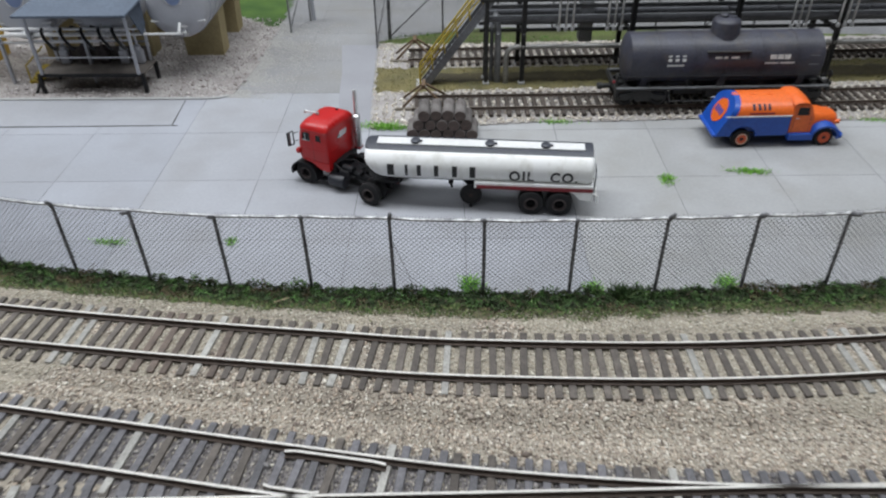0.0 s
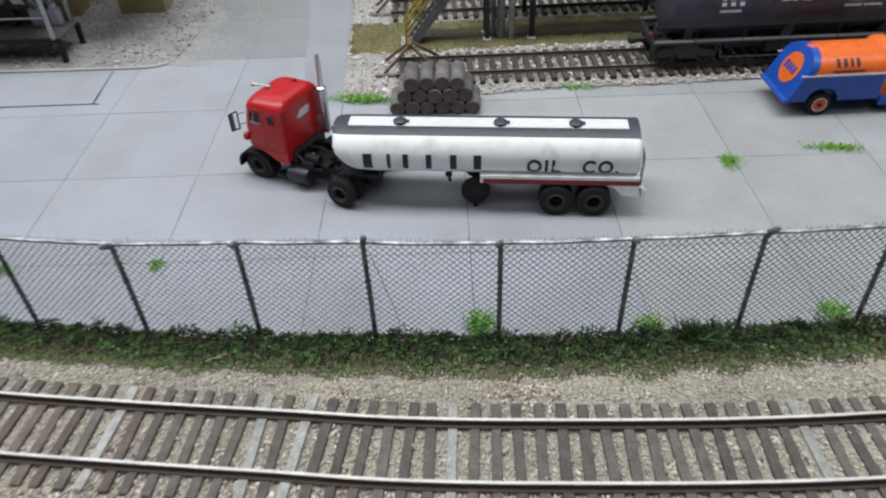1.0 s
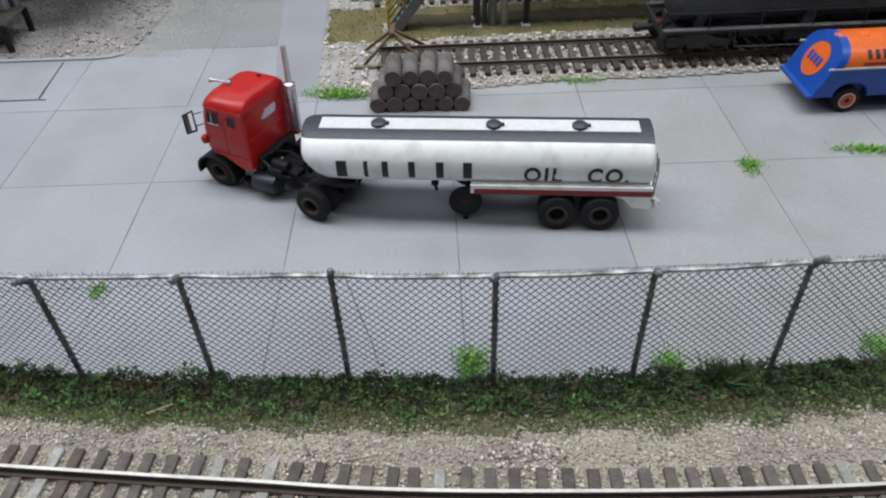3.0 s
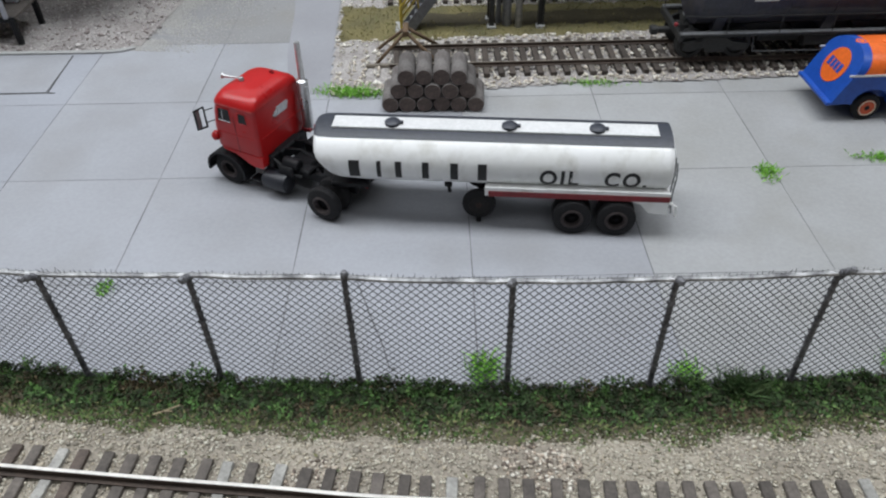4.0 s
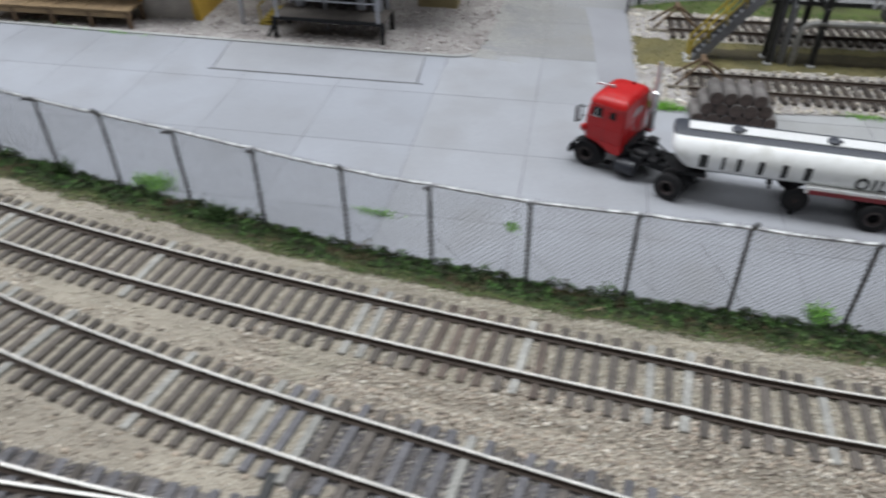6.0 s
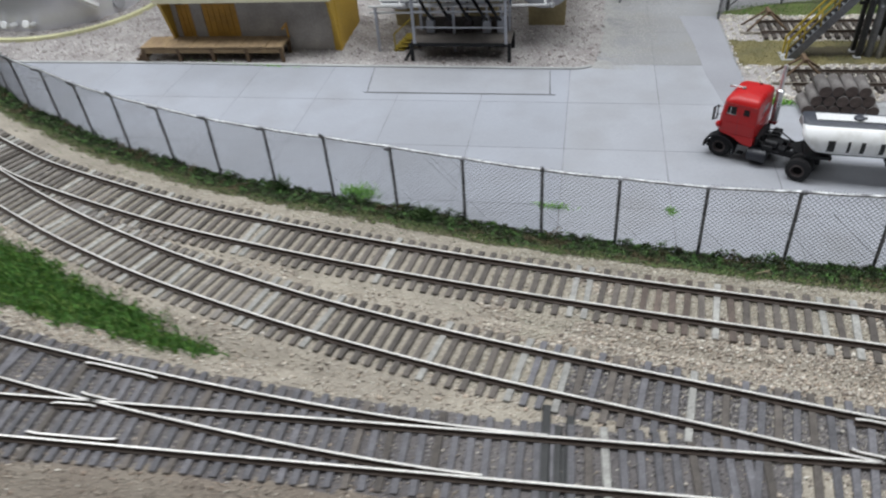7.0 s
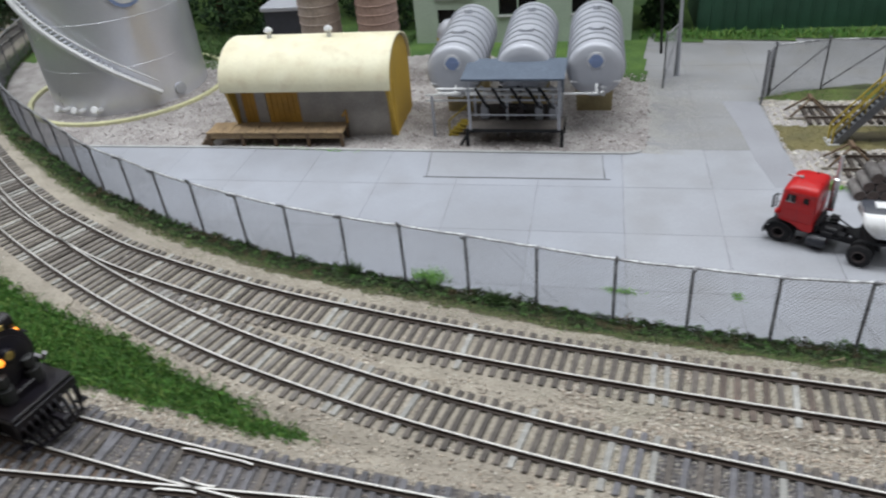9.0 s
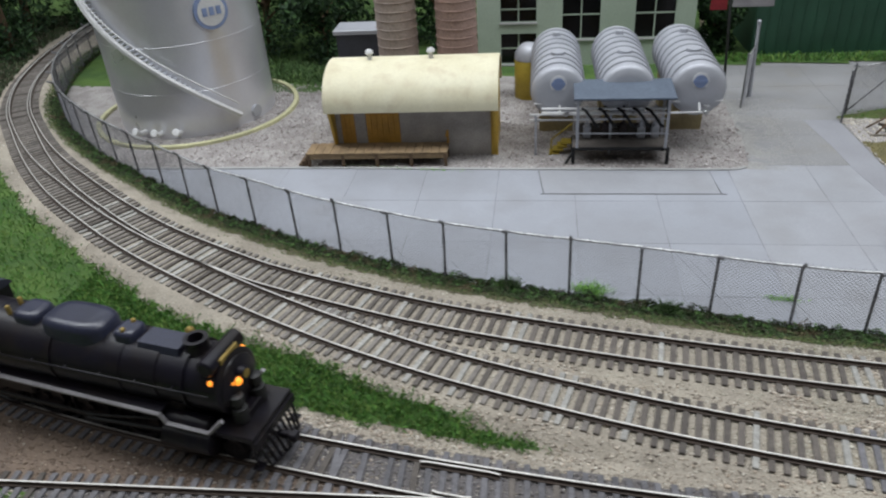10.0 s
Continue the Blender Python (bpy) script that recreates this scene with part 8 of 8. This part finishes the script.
# ================= steam locomotive =================
def locomotive():
    t = thing("steam_locomotive", "black steam locomotive model with pale walkway edges", "locomotive", (-357.5, 98.2, TIE_TOP + RAIL_H), -5.3)
    CZ, R = 31.0, 12.4
    prof = [(-13, 9), (-12.9, 11), (-13.6, R), (-40, R), (-40.2, R + 0.5), (-74, R + 0.9), (-104, R + 1.6), (-134, R + 1.8), (-134.5, 9)]
    boiler = part("boiler", Shape().lathe((0, 0, CZ), (1, 0, 0), prof[::-1], 40), LOCO, t, "black boiler")
    for x in (-28, -41, -56, -72, -88, -104, -120)[::2]:
        part("boiler_band", Shape().lathe((x, 0, CZ), (1, 0, 0), [(-0.5, R + 0.2), (-0.4, R + 1.0 + (0.8 if x < -72 else 0)), (0.4, R + 1.0 + (0.8 if x < -72 else 0)), (0.5, R + 0.2)], 40), LOCO, boiler)
    front = Shape().lathe((-12.9, 0, CZ), (1, 0, 0), [(0, 10.5), (0.5, 10.3), (1.6, 8), (2.3, 4), (2.5, 1.0)], 32)
    for k in range(12):
        a = k * math.pi / 6
        front.ball((-12.3, 9.2 * math.cos(a), CZ + 9.2 * math.sin(a)), 0.5, 6, 4)
    part("smokebox_door", front, LOCO, t, "black smokebox door with dogs")
    part("headlight", Shape().lathe((-11, 0, CZ + 4.5), (1, 0, 0), [(0, 2.6), (2.2, 2.6), (2.6, 2.2)], 16), LOCO, t, "black headlight housing")
    part("headlight_lens", Shape().lathe((-8.5, 0, CZ + 4.5), (1, 0, 0), [(0, 2.0), (0.3, 1.6)], 16), BRASS, t, "warm headlight lens")
    for x, y, z in ((-11.0, -3.4, CZ + 3.2), (-15.5, -8.6, CZ + 6.4), (-15.5, 8.6, CZ + 6.4)):
        cl = part("class_lamp", Shape().lathe((x - 2, y, z), (1, 0, 0), [(0, 1.0), (0.4, 1.8), (2.6, 1.8), (2.9, 1.2)], 12), LOCO, t, "black class lamp")
        part("lamp_lens", Shape().ball((x + 0.8, y, z), 1.7, 10, 6).ball((x - 0.8, y - math.copysign(1.6, -y), z), 1.2, 10, 6), GLOW, cl, "glowing amber lens")
    part("feedwater_heater", Shape().lathe((-17.5, -10.5, CZ + R - 0.4), (0, 1, 0), [(0, 2.5), (0.6, 3.4), (20.4, 3.4), (21, 2.5)], 18), LOCO, t, "black cross drum on the smokebox")
    part("number_board", Shape().box(-14.8, -13.6, -5.5, 5.5, CZ + R - 2.5, CZ + R + 1.2, 0.3), BRASS, t, "dull brass number board")
    part("smokestack", Shape().lathe((-27, 0, CZ + R - 2), (0, 0, 1), [(0, 5.4), (2.5, 4.4), (5.6, 4.2), (6.0, 4.6), (6.6, 4.6), (6.6, 3.0), (3, 3.0)], 22), LOCO, t, "short black smokestack")
    part("bell", Shape().lathe((-36, 7.6, CZ + R - 1.6), (0, 0, 1), [(0, 2.4), (0.8, 2.0), (2.6, 1.6), (3.4, 0.6)], 14), BRASS, t, "small brass bell")

    def dome(x0, x1, hw, h, name, label):
        rings = []
        for z, k in ((-4.5, 1.0), (h * 0.45, 0.98), (h * 0.8, 0.9), (h * 0.96, 0.76), (h, 0.55)):
            pts = []
            for i in range(28):
                a = 2 * math.pi * i / 28
                c, s = math.cos(a), math.sin(a)
                pts.append(((x0 + x1) / 2 + k * (x1 - x0) / 2 * math.copysign(abs(c) ** 0.55, c), k * hw * math.copysign(abs(s) ** 0.6, s), CZ + R + z))
            rings.append(pts)
        part(name, Shape().loft(rings), LOCO_TOP_SHEEN, t, label)
    dome(-95, -65, 8.8, 5.8, "sand_dome", "large black sand dome with bluish sheen in its colour")
    dome(-62, -52, 5.2, 4.0, "steam_dome", "low black steam dome with bluish sheen in its colour")
    dome(-110, -97, 6.4, 4.6, "rear_dome", "black rear dome with bluish sheen in its colour")
    part("top_casing", Shape().prism([(-5.6, 0), (-4.6, 3.0), (4.6, 3.0), (5.6, 0)], "x", -50, -32), LOCO_TOP_SHEEN, t, "black casing behind the stack with bluish sheen in its colour", (0, 0, CZ + R - 1.4))
    for x in (-57, -113):
        part("safety_valve", Shape().lathe((x, -3.0, CZ + R), (0, 0, 1), [(0, 1.0), (4.6, 1.0), (5.0, 0.7)], 10).lathe((x, 3.0, CZ + R), (0, 0, 1), [(0, 1.0), (4.6, 1.0), (5.0, 0.7)], 10), BRASS, t, "small brass valve")
    for sy in (-1, 1):
        part("running_pipe", Shape().tube([(-132, sy * 14.6, 20.6), (-60, sy * 14.6, 20.4), (-44, sy * 14.4, 20.0)], 0.9, 7), LOCO, t, "black pipe under the walkway")
        wb = Shape().box(-133, -38, sy * 13.6 - 2.4, sy * 13.6 + 2.4, 22.6, 23.6, 0.15)
        part("walkway", wb, LOCO, t, "black walkway")
        edge = Shape().tube([(-133, sy * 16.1, 23.1), (-38, sy * 16.1, 22.6)], 1.0, 6).tube([(-38.5, sy * 16.1, 22.6), (-36, sy * 16.1, 18.6), (-18, sy * 16.0, 18.2), (-12.5, sy * 14.2, 24.0)], 0.9, 6)
        part("walkway_edge", edge, HANDRAIL, t, "pale grey walkway edge")
        hr = Shape().tube([(-130, sy * (R + 2.8), CZ + 3), (-16, sy * (R + 1.4), CZ + 3)], 0.4, 6)
        for x in range(-128, -16, 16):
            hr.cyl((x, sy * R * 0.97, CZ + 3), (x, sy * (R + 2.4), CZ + 3), 0.35, None, 5)
        part("handrail", hr, LOCO, t, "black boiler handrail")
        cyl_ = Shape().lathe((-40, sy * 12.6, 10.5), (1, 0, 0), [(0, 3), (0.4, 5.6), (21, 5.6), (21.4, 3)], 22).lathe((-39, sy * 12.0, 17.5), (1, 0, 0), [(0, 2), (0.4, 3.4), (19, 3.4), (19.4, 2)], 18)
        part("cylinder", cyl_, LOCO, t, "black steam cylinder")
        for x in (-57, -80, -103, -126):
            w = Shape().lathe((x, sy * 8.4, 10.0), (0, sy, 0), [(-1.0, 10.2), (0.1, 10.2), (0.3, 9.6), (1.8, 9.5), (1.9, 8.0), (1.0, 7.6), (1.2, 2.2), (2.2, 2.0)], 30)
            part("driving_wheel", w, LOCO, t, "black driving wheel")
        rod = Shape().box(-128, -54, sy * 11.6 - 0.5, sy * 11.6 + 0.5, 6.2, 8.4, 0.3).tube([(-38, sy * 12.6, 10.5), (-80, sy * 13.2, 7.4)], 0.9, 6).tube([(-40, sy * 13.2, 17), (-60, sy * 13.4, 13), (-80, sy * 13.4, 9)], 0.5, 5)
        part("side_rod", rod, DARKSTEEL, t, "dull steel side rods")
        for x in (-14, -30):
            part("pilot_wheel", Shape().lathe((x, sy * 8.4, 5.2), (0, sy, 0), [(-1.0, 5.6), (0.1, 5.6), (0.3, 5.2), (1.8, 5.1), (1.9, 3.6), (1.2, 1.0)], 22), LOCO, t, "small black pilot wheel")
        part("front_step", Shape().tube([(-3, sy * 13, 16), (-2, sy * 13.5, 8), (-2, sy * 13.5, 3)], 0.6, 5).box(-4, 0, sy * 13 - 2, sy * 13 + 2, 2.6, 3.4, 0.1), LOCO, t)
        part("air_pump", Shape().lathe((-10.5, sy * 6.0, 17.5), (0, 0, 1), [(0, 2.0), (0.4, 3.0), (6.4, 3.0), (6.8, 1.6), (8.2, 1.6), (8.6, 2.6), (12, 2.6), (12.4, 1.4)], 16), DARKSTEEL, t, "dark air pump on the pilot deck")
    part("pilot_deck", Shape().box(-20, -1.5, -14.0, 14.0, 14.6, 17.4, 0.4), LOCO, t, "black pilot deck")
    pil = part("pilot", Shape().tube([(1.0, -10.4, 1.6), (3.5, 0, 1.6), (1.0, 10.4, 1.6)], 0.7, 5).box(-2.6, -0.6, -14, 14, 11.5, 15.5, 0.3), LOCO, t, "black slatted pilot")
    for k in range(9):
        y = -12 + 3 * k
        part("pilot_bar", Shape().tube([(-1.5, y, 14.5), (3.5 - abs(y) * 0.18, y * 0.85, 1.6)], 0.6, 5), LOCO, pil)
    part("coupler", Shape().box(-1, 6, -1.2, 1.2, 6.8, 9.2, 0.3).box(4.6, 7.6, -2, 2, 6.4, 9.6, 0.5), LOCO, t, "black coupler")
    part("frame", Shape().box(-134, -8, -5.5, 5.5, 8, 21, 0.5), LOCO, t, "black frame")
    part("firebox", Shape().box(-137, -106, -12, 12, 11, 30, 1.0), LOCO, t, "black firebox")
    cab = Shape().box(-158, -135, -16.4, -15.4, 17, 44).box(-158, -135, 15.4, 16.4, 17, 44).box(-136, -135, -15.4, 15.4, 17, 46)
    cabp = part("cab", cab, LOCO, t, "black cab")
    arc = [(16.8 * math.cos(a), 43.5 + 5.4 * math.sin(a)) for a in np.linspace(0, math.pi, 15)]
    part("cab_roof", Shape().prism(arc, "x", -162, -133), LOCO_TOP_SHEEN, cabp, "black arched cab roof with bluish sheen in its colour")
    for sy in (-1, 1):
        part("cab_window", Shape().box(-153, -140, sy * 16.45 - 0.12, sy * 16.45 + 0.12, 30, 38, 0.1), GLASS, cabp, "dark cab window")


locomotive()


def tender():
    t = thing("tender", "long black locomotive tender", "railway car", (-520.6, 116.5, TIE_TOP + RAIL_H), -10.5)
    part("tank", Shape().box(-112, -2, -15.6, 15.6, 12, 42, 1.2), LOCO, t, "black tender tank")
    part("coal_bunker", Shape().box(-60, -4, -13.0, 13.0, 42, 48, 1.0), LOCO_TOP_SHEEN, t, "black coal bunker with bluish sheen in its colour")
    part("frame", Shape().box(-114, 0, -14.6, 14.6, 9.6, 12, 0.3), LOCO, t, "black frame")
    for x in (-90, -24):
        b = Shape()
        for sy in (-1, 1):
            b.box(x - 14, x + 14, sy * 11 - 1.1, sy * 11 + 1.1, 3.4, 8.4, 0.6)
        b.box(x - 2, x + 2, -11, 11, 5, 9.8, 0.3)
        bogie = part("bogie", b, LOCO, t, "black bogie")
        for dx in (-9.5, 9.5):
            ws = Shape().cyl((x + dx, -10.5, 5.2), (x + dx, 10.5, 5.2), 0.9, None, 8)
            for sy in (-1, 1):
                ws.lathe((x + dx, sy * 7.4, 5.2), (0, sy, 0), [(-0.2, 5.7), (0.5, 5.7), (0.7, 5.2), (2.2, 5.1), (2.3, 3.6), (1.8, 1.0)], 20)
            part("wheelset", ws, DARKSTEEL, bogie, "dark wheelset")


tender()
